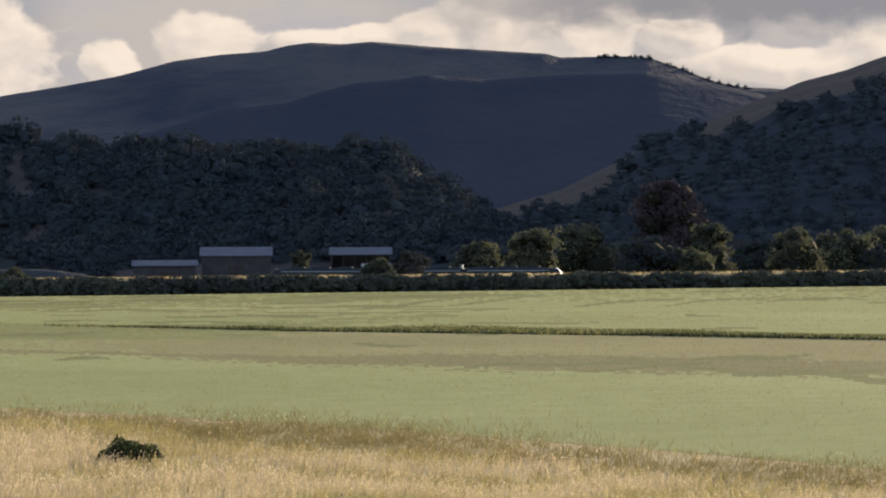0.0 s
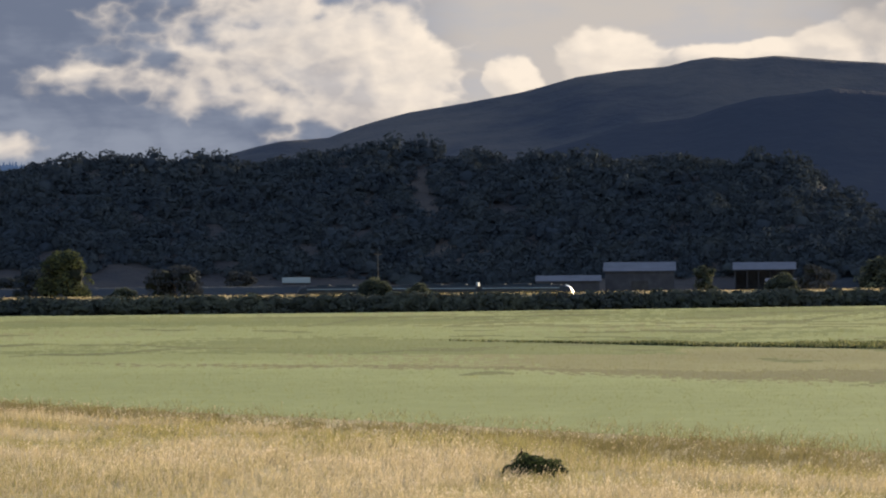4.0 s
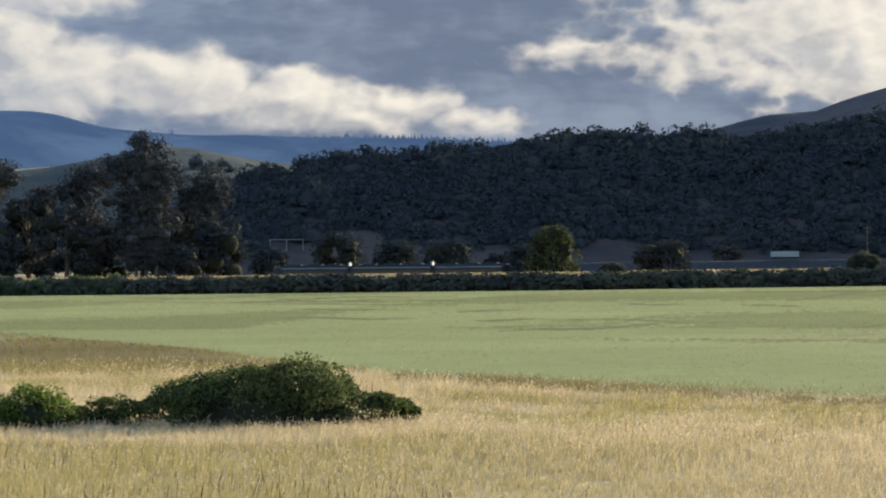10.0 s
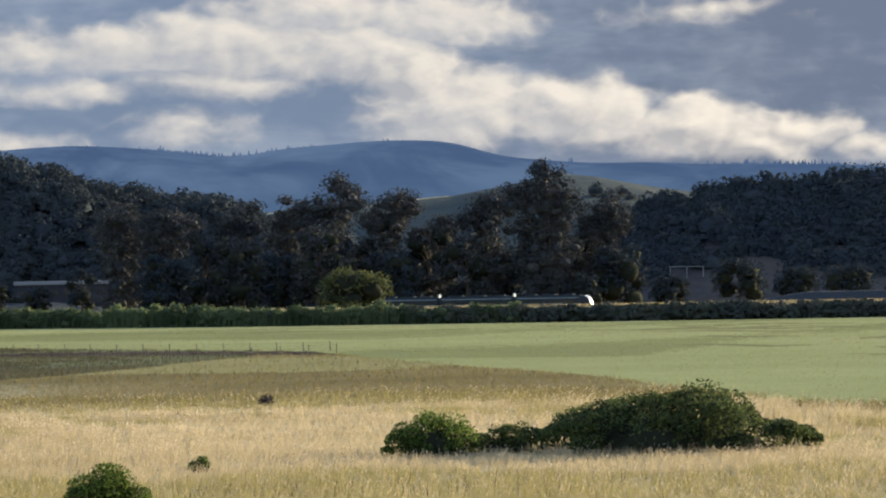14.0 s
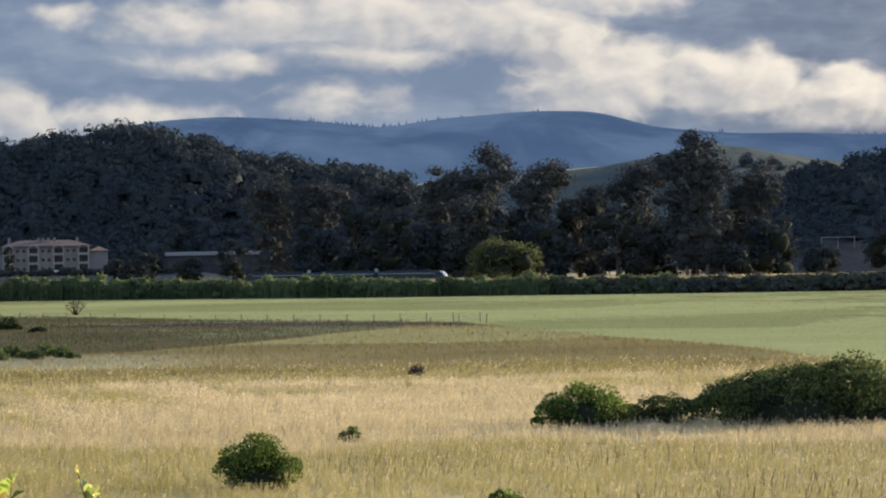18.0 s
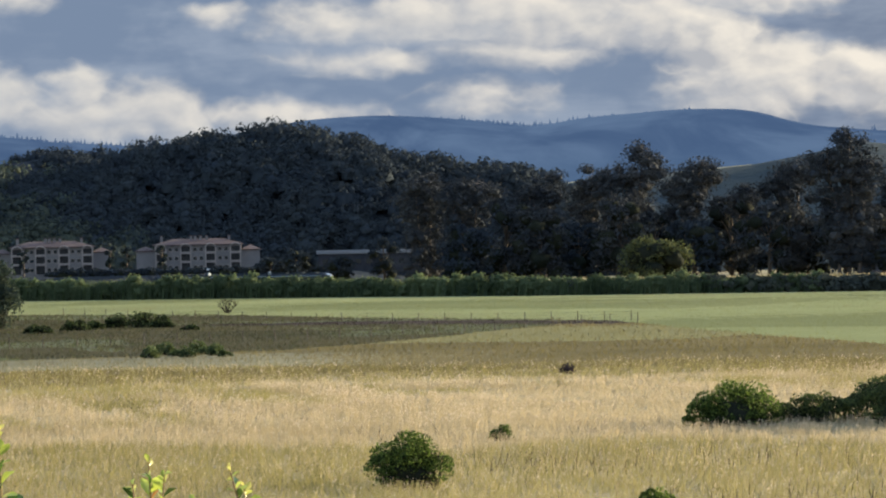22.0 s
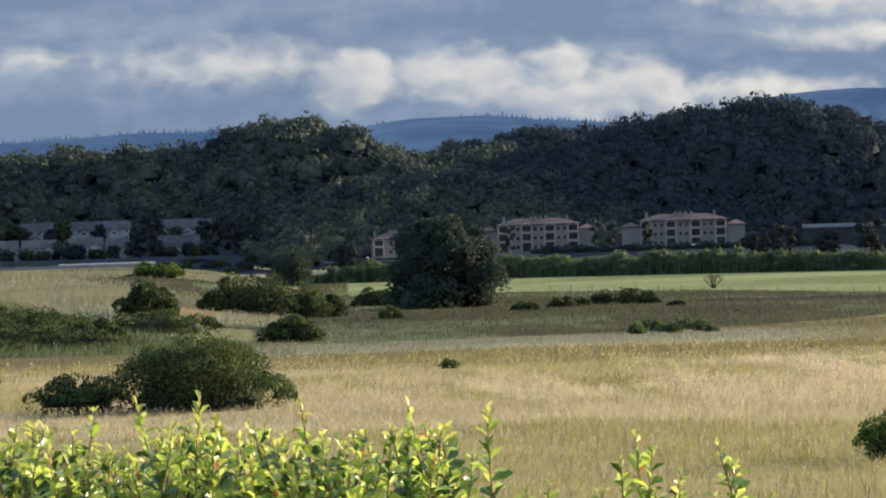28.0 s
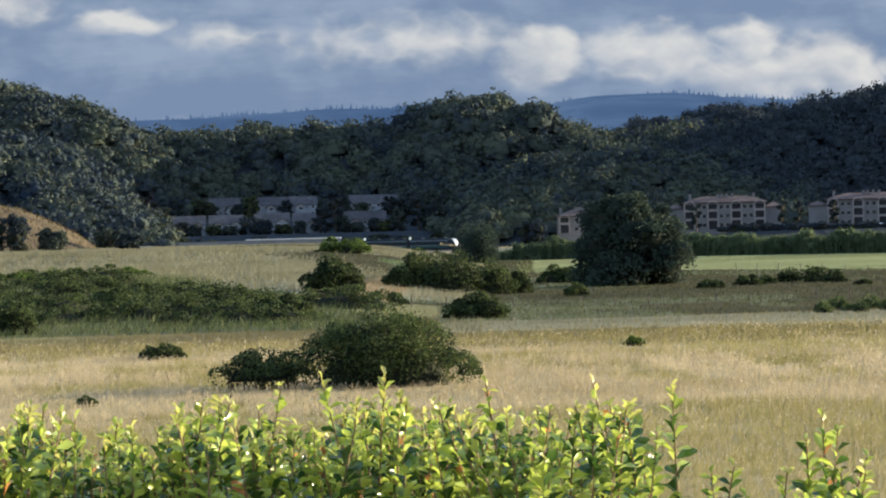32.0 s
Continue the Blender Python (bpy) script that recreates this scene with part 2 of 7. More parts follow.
M_LINDEN = material("yellow_green_foliage", (0.036, 0.048, 0.036), (0.118, 0.134, 0.056), 0.85, 0.15, 1.0, 0.0, through_light=0.2, island=0.35, spec=0.03)
M_BARK = material("bark", (0.055, 0.042, 0.03), (0.16, 0.125, 0.09), 0.95, 0.6, 6.0, 0.6, stretch=(1, 1, 0.25))
M_PALEBARK = material("pale_bark", (0.07, 0.06, 0.05), (0.19, 0.165, 0.14), 0.9, 0.4, 4.0, 0.5, stretch=(1, 1, 0.2))
M_HILLGRASS = material("hill_grass", (0.065, 0.059, 0.055), (0.138, 0.112, 0.088), 0.95, 0.004, 0.05, 0.4, spec=0.02)
# Blue distance haze is put into the scrub's dark tone.
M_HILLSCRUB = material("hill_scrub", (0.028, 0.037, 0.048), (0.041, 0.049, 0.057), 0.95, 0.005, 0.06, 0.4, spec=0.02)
M_BANK = material("tawny_bank", (0.070, 0.052, 0.026), (0.135, 0.098, 0.050), 0.95, 0.06, 0.7, 0.9)
M_STEEL = material("pale_roof_steel", (0.063, 0.074, 0.101), (0.098, 0.112, 0.146), 0.7, 0.3, 1.5, 0.05, metal=0.1)
M_BARN = material("weathered_barn_boards", (0.036, 0.039, 0.048), (0.070, 0.071, 0.080), 0.9, 0.4, 4.0, 0.3)
M_WHITE = material("white_paint", (0.62, 0.62, 0.60), (0.80, 0.80, 0.78), 0.5, 0.5, 5.0, 0.05)
M_STUCCO = material("beige_stucco", (0.19, 0.182, 0.18), (0.26, 0.246, 0.237), 0.9, 0.2, 3.0, 0.15)
M_TRIM = material("cream_trim", (0.290, 0.254, 0.232), (0.392, 0.348, 0.312), 0.8, 0.4, 5.0, 0.1)
M_TILE = material("terracotta_tiles", (0.088, 0.064, 0.061), (0.14, 0.098, 0.09), 0.85, 0.3, 3.0, 0.4)
M_SHINGLE = material("grey_shingles", (0.061, 0.061, 0.068), (0.121, 0.121, 0.128), 0.95, 0.3, 3.0, 0.3, spec=0.1)
M_SIDING = material("grey_siding", (0.31, 0.33, 0.36), (0.44, 0.46, 0.48), 0.85, 0.3, 3.0, 0.1)
M_GLASS = glass("dark_glass")
M_TRAIN_GREEN = material("train_green_paint", (0.021, 0.065, 0.068), (0.031, 0.091, 0.091), 0.4, 0.5, 6.0, 0.02, coat=0.3)
M_TRAIN_SILVER = material("train_silver_paint", (0.020, 0.028, 0.038), (0.030, 0.040, 0.052), 0.6, 0.5, 6.0, 0.02, spec=0.2)
M_TRAIN_ROOF = material("train_roof", (0.026, 0.036, 0.046), (0.040, 0.052, 0.064), 0.95, 0.4, 4.0, 0.05, spec=0.05)
M_NOSE = material("train_nose_gloss", (0.75, 0.77, 0.77), (0.85, 0.86, 0.85), 0.30, 0.5, 6.0, 0.0, metal=0.5, coat=0.6, spec=0.8)
M_DARK = material("dark_underframe", (0.02, 0.02, 0.02), (0.05, 0.05, 0.05), 0.7, 0.5, 6.0, 0.1)
M_POST = material("weathered_post", (0.06, 0.05, 0.04), (0.16, 0.14, 0.11), 0.9, 1.0, 9.0, 0.4)
M_BALLAST = material("track_ballast", (0.10, 0.095, 0.09), (0.20, 0.19, 0.18), 0.95, 0.2, 2.0, 0.6)
M_LUSH = material("lush_hedge_foliage", (0.052, 0.075, 0.042), (0.15, 0.19, 0.095), 0.85, 0.06, 1.2, 0.5, through_light=0.38, island=0.2, spec=0.05, upright=0.3)
# Brighter twin of the bush foliage; sun on the leaves is put into its green.
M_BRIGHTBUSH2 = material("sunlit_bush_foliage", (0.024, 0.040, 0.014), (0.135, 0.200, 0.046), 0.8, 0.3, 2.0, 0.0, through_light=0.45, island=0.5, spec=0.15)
M_CYPRESS = material("dense_tree_foliage", (0.029, 0.043, 0.038), (0.062, 0.084, 0.056), 0.85, 0.2, 1.5, 0.0, through_light=0.2, island=0.2, spec=0.08, upright=0.3)
# Near-black core colour that stands for the shade inside bushes and crowns.
M_INNERSHADE = material("inner_shade", (0.014, 0.018, 0.014), (0.030, 0.034, 0.022), 0.95, 0.5, 2.2, 0.9, spec=0.05)
M_LEAF = material("glossy_leaf", (0.055, 0.115, 0.026), (0.50, 0.60, 0.115), 0.25, 8.0, 60.0, 0.05, through_light=0.42, island=1.2, spec=0.8, coat=0.3)
M_YOUNGLEAF = material("young_leaf", (0.33, 0.42, 0.09), (0.55, 0.53, 0.16), 0.3, 6.0, 60.0, 0.05, through_light=0.5, island=0.5, spec=0.7)
M_RUSTLEAF = material("rusty_young_leaf", (0.42, 0.16, 0.05), (0.60, 0.30, 0.10), 0.35, 6.0, 60.0, 0.05, through_light=0.45, island=0.5, spec=0.6)
M_SHOOT = material("reddish_shoot", (0.16, 0.09, 0.045), (0.28, 0.19, 0.09), 0.7, 5.0, 60.0, 0.2)
M_CONCRETE = material("pale_concrete", (0.18, 0.19, 0.205), (0.27, 0.28, 0.29), 0.9, 0.2, 2.0, 0.2)
M_HAY_COOL = material("cool_green_crop", (0.20, 0.23, 0.105), (0.265, 0.29, 0.135), 0.9, 0.012, 0.30, 0.0, through_light=0.26, island=0.03, spec=0.03, upright=0.94)
M_LODGED = material("lodged_crop", (0.165, 0.182, 0.088), (0.235, 0.248, 0.12), 0.9, 0.012, 0.30, 0.0, through_light=0.26, island=0.03, spec=0.03, upright=0.94)
# Cloud shade and blue haze are put into the dry grass and chaparral colours.
M_GOLDEN = material("cloud_shade_hill_grass", (0.036, 0.046, 0.066), (0.087, 0.087, 0.092), 0.95, 0.006, 0.03, 0.4, spec=0.02)
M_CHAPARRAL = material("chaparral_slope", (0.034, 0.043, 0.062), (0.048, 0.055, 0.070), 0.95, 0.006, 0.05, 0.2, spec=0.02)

M_OLDSTRIP = material("brown_weedy_crop", (0.2, 0.195, 0.105), (0.262, 0.252, 0.135), 0.9, 0.012, 0.30, 0.0, through_light=0.26, island=0.03, spec=0.03, upright=0.94)
M_RISE = material("faded_grass", (0.215, 0.213, 0.138), (0.365, 0.352, 0.243), 0.9, 0.03, 0.2, 0.0, through_light=0.3, island=0.10, spec=0.05, upright=0.7)
M_TAWNY = material("tawny_grass", (0.24, 0.175, 0.095), (0.37, 0.28, 0.165), 0.9, 0.03, 0.2, 0.0, through_light=0.3, island=0.10, spec=0.05, upright=0.7)
M_DULL = material("dull_pasture", (0.058, 0.060, 0.034), (0.105, 0.098, 0.056), 0.9, 0.03, 0.2, 0.0, through_light=0.3, island=0.10, spec=0.05, upright=0.6)
# This green grass carries the hill's distance haze in its blue tone.
M_MIDHILL = material("hazy_green_hill_grass", (0.036, 0.055, 0.068), (0.075, 0.087, 0.081), 0.95, 0.006, 0.06, 0.3, spec=0.02)
# Darker copy of the hill grass, with the wooded hill's shade in its colour.
M_SHADYGRASS = material("shaded_hill_grass", (0.041, 0.043, 0.050), (0.076, 0.069, 0.065), 0.95, 0.01, 0.08, 0.4, spec=0.02)
M_TRAIN_LINE = material("train_pale_line", (0.20, 0.27, 0.30), (0.26, 0.33, 0.36), 0.5, 0.5, 6.0, 0.0)
M_GOLD = material("golden_olive_grass", (0.285, 0.255, 0.098), (0.42, 0.375, 0.165), 0.85, 0.03, 0.4, 0.0, through_light=0.38, island=0.14, spec=0.1, upright=0.6)

# ---- building helpers ----
def polar(az, d, z=0.0):
    """A place by its bearing (degrees to the left of +y), distance and height."""
    a = radians(az)
    return Vector((-math.sin(a) * d, math.cos(a) * d, z))


def step(x, a, b):
    t = np.clip((np.asarray(x, float) - a) / (b - a), 0, 1)
    return t * t * (3 - 2 * t)


def ground_z(az, d):
    """Height of the meadow: the bank under the camera, and a low rise beyond the thicket."""
    az, d = np.asarray(az, float), np.asarray(d, float)
    bank = 7.3 * (1 - step(d, 3.0, 48.0))
    rise = 3.0 * step(az, 35.0, 38.5) * step(d, 320.0, 440.0) * (1 - step(az, 60, 75)) * (1 - step(d, 1000, 1150))
    swell = 1.9 * step(az, 35.4, 37.0) * step(d, 600.0, 780.0) * (1 - step(az, 60, 75)) * (1 - step(d, 1000, 1100))
    return bank + rise + swell


def on_ground(az, d):
    return polar(az, d, float(ground_z(az, d)))


def mesh(name, verts, faces, mats, index=None, smooth=False):
    """A mesh from arrays: verts (n, 3), faces (m, 3 or 4)."""
    verts, faces = np.asarray(verts, np.float32), np.asarray(faces, np.int32)
    me = bpy.data.meshes.new(name)
    me.vertices.add(len(verts))
    me.vertices.foreach_set("co", verts.ravel())
    k = faces.shape[1]
    me.loops.add(faces.size)
    me.loops.foreach_set("vertex_index", faces.ravel())
    me.polygons.add(len(faces))
    me.polygons.foreach_set("loop_start", np.arange(0, faces.size, k, dtype=np.int32))
    me.polygons.foreach_set("use_smooth", np.full(len(faces), smooth))
    for m in mats if isinstance(mats, (list, tuple)) else [mats]:
        me.materials.append(m)
    if index is not None:
        me.polygons.foreach_set("material_index", np.asarray(index, np.int32))
    me.update(calc_edges=True)
    return me


def part(name, bm, mat, parent, label=""):
    """Links a bmesh as one mesh object under a thing or a part."""
    me = bpy.data.meshes.new(name)
    bm.to_mesh(me)
    bm.free()
    me.materials.append(mat)
    ob = new(name, me)
    ob.parent = parent
    return tagged(ob, label) if label else ob


def piece(name, me, parent, m=None, label=""):
    """Links a ready mesh as a part, at a pose in its parent's space."""
    ob = new(name, me)
    ob.parent = parent
    if m is not None:
        ob.matrix_basis = m
    return tagged(ob, label) if label else ob


def thing(name, m, label, category, group="", kind=""):
    ob = new(name)
    ob.matrix_world = m
    return tagged(ob, label, category, group, kind)


def box(bm, x0, y0, z0, x1, y1, z1, bevel=0.0):
    vs = [bm.verts.new(c) for c in ((x0, y0, z0), (x1, y0, z0), (x1, y1, z0), (x0, y1, z0), (x0, y0, z1), (x1, y0, z1), (x1, y1, z1), (x0, y1, z1))]
    fs = [bm.faces.new([vs[i] for i in f]) for f in ((0, 3, 2, 1), (4, 5, 6, 7), (0, 1, 5, 4), (1, 2, 6, 5), (2, 3, 7, 6), (3, 0, 4, 7))]
    if bevel:
        bmesh.ops.bevel(bm, geom=list({e for f in fs for e in f.edges}), offset=bevel, segments=1, affect="EDGES")


def boxes(*dims, bevel=0.0):
    bm = bmesh.new()
    for d in dims:
        box(bm, *d, bevel=bevel)
    return bm


def tube(points, radii, sides=7):
    """Arrays of a tapered tube along points."""
    pts = [Vector(p) for p in points]
    verts, faces = [], []
    for i, (p, r) in enumerate(zip(pts, radii)):
        d = (pts[min(i + 1, len(pts) - 1)] - pts[max(i - 1, 0)]).normalized()
        q = d.to_track_quat("Z", "Y")
        for k in range(sides):
            a = 2 * math.pi * k / sides
            verts.append(p + q @ Vector((r * math.cos(a), r * math.sin(a), 0)))
    for i in range(len(pts) - 1):
        for k in range(sides):
            a, b = i * sides + k, i * sides + (k + 1) % sides
            faces.append((a, b, b + sides, a + sides))
    return np.array([tuple(v) for v in verts]), np.array(faces)


def stack(parts):
    """Joins (verts, faces) arrays of equal face size."""
    vs, fs, n = [], [], 0
    for v, f in parts:
        vs.append(v)
        fs.append(np.asarray(f) + n)
        n += len(v)
    return np.concatenate(vs), np.concatenate(fs)


def ball(level):
    bm = bmesh.new()
    bmesh.ops.create_icosphere(bm, subdivisions=level, radius=1.0)
    v = np.array([tuple(a.co) for a in bm.verts])
    f = np.array([[a.index for a in face.verts] for face in bm.faces])
    bm.free()
    return v, f


BALL0, BALL1, BALL3 = ball(1), ball(2), ball(3)


def leaves_on(rng, centre, radius, count, size, squash=1.0, shell=0.25, droop=0.0, close=False):
    """Leaf sprays (bent quads as two triangles) on a lobe."""
    n = rng.normal(size=(count, 3))
    n[:, 2] = np.where(rng.random(count) < 0.7, np.abs(n[:, 2]), n[:, 2])
    n /= np.linalg.norm(n, axis=1)[:, None]
    r = 1.0 + shell * (rng.random(count) - 0.35)
    c = n * r[:, None] * np.array([1, 1, squash]) * radius + centre
    a = rng.normal(size=(count, 3)) * (0.45 if close else 0.8) + n * (1.1 if close else 0.35)
    a[:, 2] -= droop
    u = np.cross(a, rng.normal(size=(count, 3)))
    u /= np.linalg.norm(u, axis=1)[:, None] + 1e-9
    v = np.cross(u, a)
    v /= np.linalg.norm(v, axis=1)[:, None] + 1e-9
    s = (size * (0.6 + 0.8 * rng.random(count)))[:, None]
    bend = n * s * 0.25
    p = np.stack([c - u * s * 0.9, c - v * s * 0.45 + bend, c + u * s * 0.9, c + v * s * 0.45 + bend], 1).reshape(-1, 3)
    k = np.arange(count)[:, None] * 4
    return p, np.concatenate([k + np.array([[0, 1, 2]]), k + np.array([[0, 2, 3]])])


def lump(rng, centre, radius, squash=1.0, rough=0.22, fine=False, coarse=False):
    v, f = BALL3 if fine else BALL0 if coarse else BALL1
    k = 1 + rough * (rng.random(len(v)) - 0.5) * 2
    return v * k[:, None] * radius * np.array([1, 1, squash]) + centre, f


def crown(rng, width, tall, lobes, count, size, base=0.0, core=0.80, fine=False, droop=0.0, squash=0.8, coarse=False):
    """Arrays of a leafy crown: lobes with a rough core and leaf sprays around them. Stands on z = base."""
    out = []
    for i in range(lobes):
        a = rng.random() * 6.283
        h = rng.random()
        rad = 0.5 * width * (0.42 + 0.25 * rng.random()) * (1.0 if lobes > 1 else 1.9)
        reach = (0.5 * width - rad) * math.sqrt(rng.random()) * (1 - 0.5 * h)
        z = base + rad * squash * 0.8 + h * max(0.0, tall - 1.8 * rad * squash)
        c = np.array([math.cos(a) * reach, math.sin(a) * reach, z])
        out.append(lump(rng, c, rad * core, squash, 0.22 if coarse else 0.32, fine, coarse))
        out.append(leaves_on(rng, c, rad, max(6, count // lobes), size, squash, 0.12 if coarse else 0.25, droop, coarse))
    return stack(out)


def scatter(name, places, variants, mat, seed):
    """One mesh of many copies of a few crowns: places are (x, y, z, width scale, height scale)."""
    rng = np.random.default_rng(seed)
    vs, fs, n = [], [], 0
    for x, y, z, s, h in places:
        v, f = variants[rng.integers(len(variants))]
        a = rng.random() * 6.283
        c, q = math.cos(a) * s, math.sin(a) * s
        vs.append(np.stack([v[:, 0] * c - v[:, 1] * q + x, v[:, 0] * q + v[:, 1] * c + y, v[:, 2] * h + z], 1))
        fs.append(f + n)
        n += len(v)
    return mesh(name, np.concatenate(vs), np.concatenate(fs), mat, smooth=True)


# ---- ground ----
def make_ground():
    az = np.concatenate([np.arange(-180, -14, 12.0), np.arange(-14, 52, 0.6), np.arange(52, 180, 12.0)])
    rad = np.concatenate([[0.0], 1.5 * 1.055 ** np.arange(0, 152)])
    rad = rad[rad < 4900]
    rad = np.append(rad, 4950.0)
    A, R = np.meshgrid(az, rad)
    z = ground_z(A, R) + 0.12 * np.sin(R * 0.11 + A * 0.9) * np.sin(A * 2.3 + R * 0.031) * step(R, 50, 80) * (1 - step(R, 85, 110))
    v = np.stack([-np.sin(np.radians(A)) * R, np.cos(np.radians(A)) * R, z], -1).reshape(-1, 3)
    n = len(az)
    i, j = np.meshgrid(np.arange(len(rad) - 1), np.arange(n), indexing="ij")
    k = (j + 1) % n
    f = np.stack([i * n + j, (i + 1) * n + j, (i + 1) * n + k, i * n + k], -1).reshape(-1, 4)
    tagged(new("ground", mesh("ground", v, f[:, ::-1], M_SOIL, smooth=True)), "flat meadow ground with dry soil and thatch", "ground", kind="structure")


PASTURE = [M_STALE, M_BROWNCROP, M_WEED, M_DEAD, M_RISE, M_GREENWEED, M_DULL, M_TAWNY]
HAY = [M_CROP, M_BROWNCROP, M_WEED, M_HAY_COOL, M_LODGED, M_OLDSTRIP]
CROP_EDGE = [(-20, 105), (-7, 147), (0, 176), (6, 206), (12, 238), (15.2, 262), (17, 298), (18.2, 335), (20, 375), (21.6, 425), (22.6, 480), (26.5, 536), (29, 600), (32, 645), (36, 665)]
HEDGE_LINE = [(-22, 1080), (-14, 930), (-7, 850), (-1, 800), (6, 752), (12, 742), (18, 762), (24, 800), (28, 862), (32, 905), (34.5, 900), (36.5, 930), (40, 990)]


def curve_at(rows, az):
    a = np.array(rows, float)
    return np.interp(az, a[:, 0], a[:, 1])


def make_crop_sheet():
    """The field's close green floor, in the kinds of hay that stand on it."""
    az = np.arange(-10, 36.1, 0.08)
    t = np.linspace(0, 1, 115)
    near, far = curve_at(CROP_EDGE, az), curve_at(HEDGE_LINE, az) - 3
    R = 1 / ((1 - t[:, None]) / near[None, :] + t[:, None] / far[None, :])
    A = np.broadcast_to(az, R.shape)
    v = np.stack([-np.sin(np.radians(A)) * R, np.cos(np.radians(A)) * R, ground_z(A, R) + 0.02 + 0.10 * step(R - near[None, :], 0, 40)], -1).reshape(-1, 3)
    n = len(az)
    i, j = np.meshgrid(np.arange(len(t) - 1), np.arange(n - 1), indexing="ij")
    f = np.stack([i * n + j, i * n + j + 1, (i + 1) * n + j + 1, (i + 1) * n + j], -1).reshape(-1, 4)
    kind = hay_kind(A[:-1, :-1].reshape(-1) + 0.04, (0.5 * (R[:-1, :-1] + R[1:, :-1])).reshape(-1), 0.45)[0]
    tagged(new("crop_field_ground", mesh("crop_field_ground", v, f[:, ::-1], HAY, kind, smooth=True)), "pale green sward of a ripening hay field", "field", kind="structure")


def blades(name, label, az, d, wide, tall, mats, pick, seed, head=None, lean=0.35, z0=0.0, category="grass", simple=False):
    """Grass as one mesh: a tapered bent blade at each place (az, d), with a seed head where head gives a material index."""
    rng = np.random.default_rng(seed)
    n = len(az)
    a = np.radians(az)
    base = np.stack([-np.sin(a) * d, np.cos(a) * d, ground_z(az, d) + z0], 1)
    # blades stand broadside to any side, at random
    turn = rng.random(n) * 6.283
    u = np.stack([np.cos(turn), np.sin(turn), np.zeros(n)], 1)
    tip = rng.normal(size=(n, 3)) * lean * np.array([1, 1, 0])
    tip = (tip + np.array([0.10, -0.03, 1.0])) * tall[:, None]
    mid = tip * np.array([0.35, 0.35, 0.62])
    w2 = u * wide[:, None] * 0.5
    if simple:
        p = np.stack([base - w2, base + w2, base + tip], 1).reshape(-1, 3)
        f = np.arange(3 * n).reshape(-1, 3)
        return tagged(new(name, mesh(name, p, f, mats, pick)), label, category, kind="stuff")
    p = np.stack([base - w2, base + w2, base + mid + w2 * 0.8, base + mid - w2 * 0.8, base + tip], 1).reshape(-1, 3)
    k = np.arange(n)[:, None] * 5
    f = np.concatenate([k + np.array([[0, 1, 2]]), k + np.array([[0, 2, 3]]), k + np.array([[3, 2, 4]])])
    idx = np.concatenate([pick, pick, pick])
    if head is not None:
        has = np.nonzero(head >= 0)[0]
        c = (base + tip)[has]
        s = (wide * (1.1 + 0.6 * rng.random(n)))[has][:, None]
        uu = u[has] * s * 0.5
        up = np.stack([tip[has, 0] * 0.3, tip[has, 1] * 0.3, np.full(len(has), 0.0)], 1) + np.array([0, 0, 1.0]) * s * (1.8 + rng.random((len(has), 1)) * 1.4)
        q = np.stack([c - up * 0.5, c + uu, c + up * 0.6, c - uu], 1).reshape(-1, 3)
        h = np.arange(len(has))[:, None] * 4 + len(p)
        p = np.concatenate([p, q])
        f = np.concatenate([f, h + np.array([[0, 1, 2]]), h + np.array([[0, 2, 3]])])
        idx = np.concatenate([idx, head[has], head[has]])
    tagged(new(name, mesh(name, p, f, mats, idx)), label, category, kind="stuff")


def sow(rng, count, a0, a1, d0, d1, power=2.0):
    """Places in a sector; power 2 spreads them evenly over the ground, less favours the near side."""
    az = a0 + (a1 - a0) * rng.random(count)
    d = (d0 ** power + (d1 ** power - d0 ** power) * rng.random(count)) ** (1 / power)
    return az, d


def patch(az, d, scale, seed):
    """A cheap smooth field of patches from sines, about -1 to 1, for choosing kinds of grass."""
    a = np.radians(az)
    x, y = -np.sin(a) * d * scale + seed, np.cos(a) * d * scale - seed * 0.7
    return (np.sin(x + 1.3 * np.sin(0.7 * y + seed)) + np.sin(0.83 * y + 1.7 * np.sin(0.6 * x)) + 0.6 * np.sin(2.1 * x + 1.9 * y)) / 2.6


def ditch_at(az):
    """Distance of the weedy ditch across the hay field."""
    return curve_at([(-10, 342), (-4.5, 368), (-1.2, 388), (2.4, 405), (6, 440), (9.5, 475)], az) + 3 * patch(az, az * 0 + 300, 0.05, 3.1)


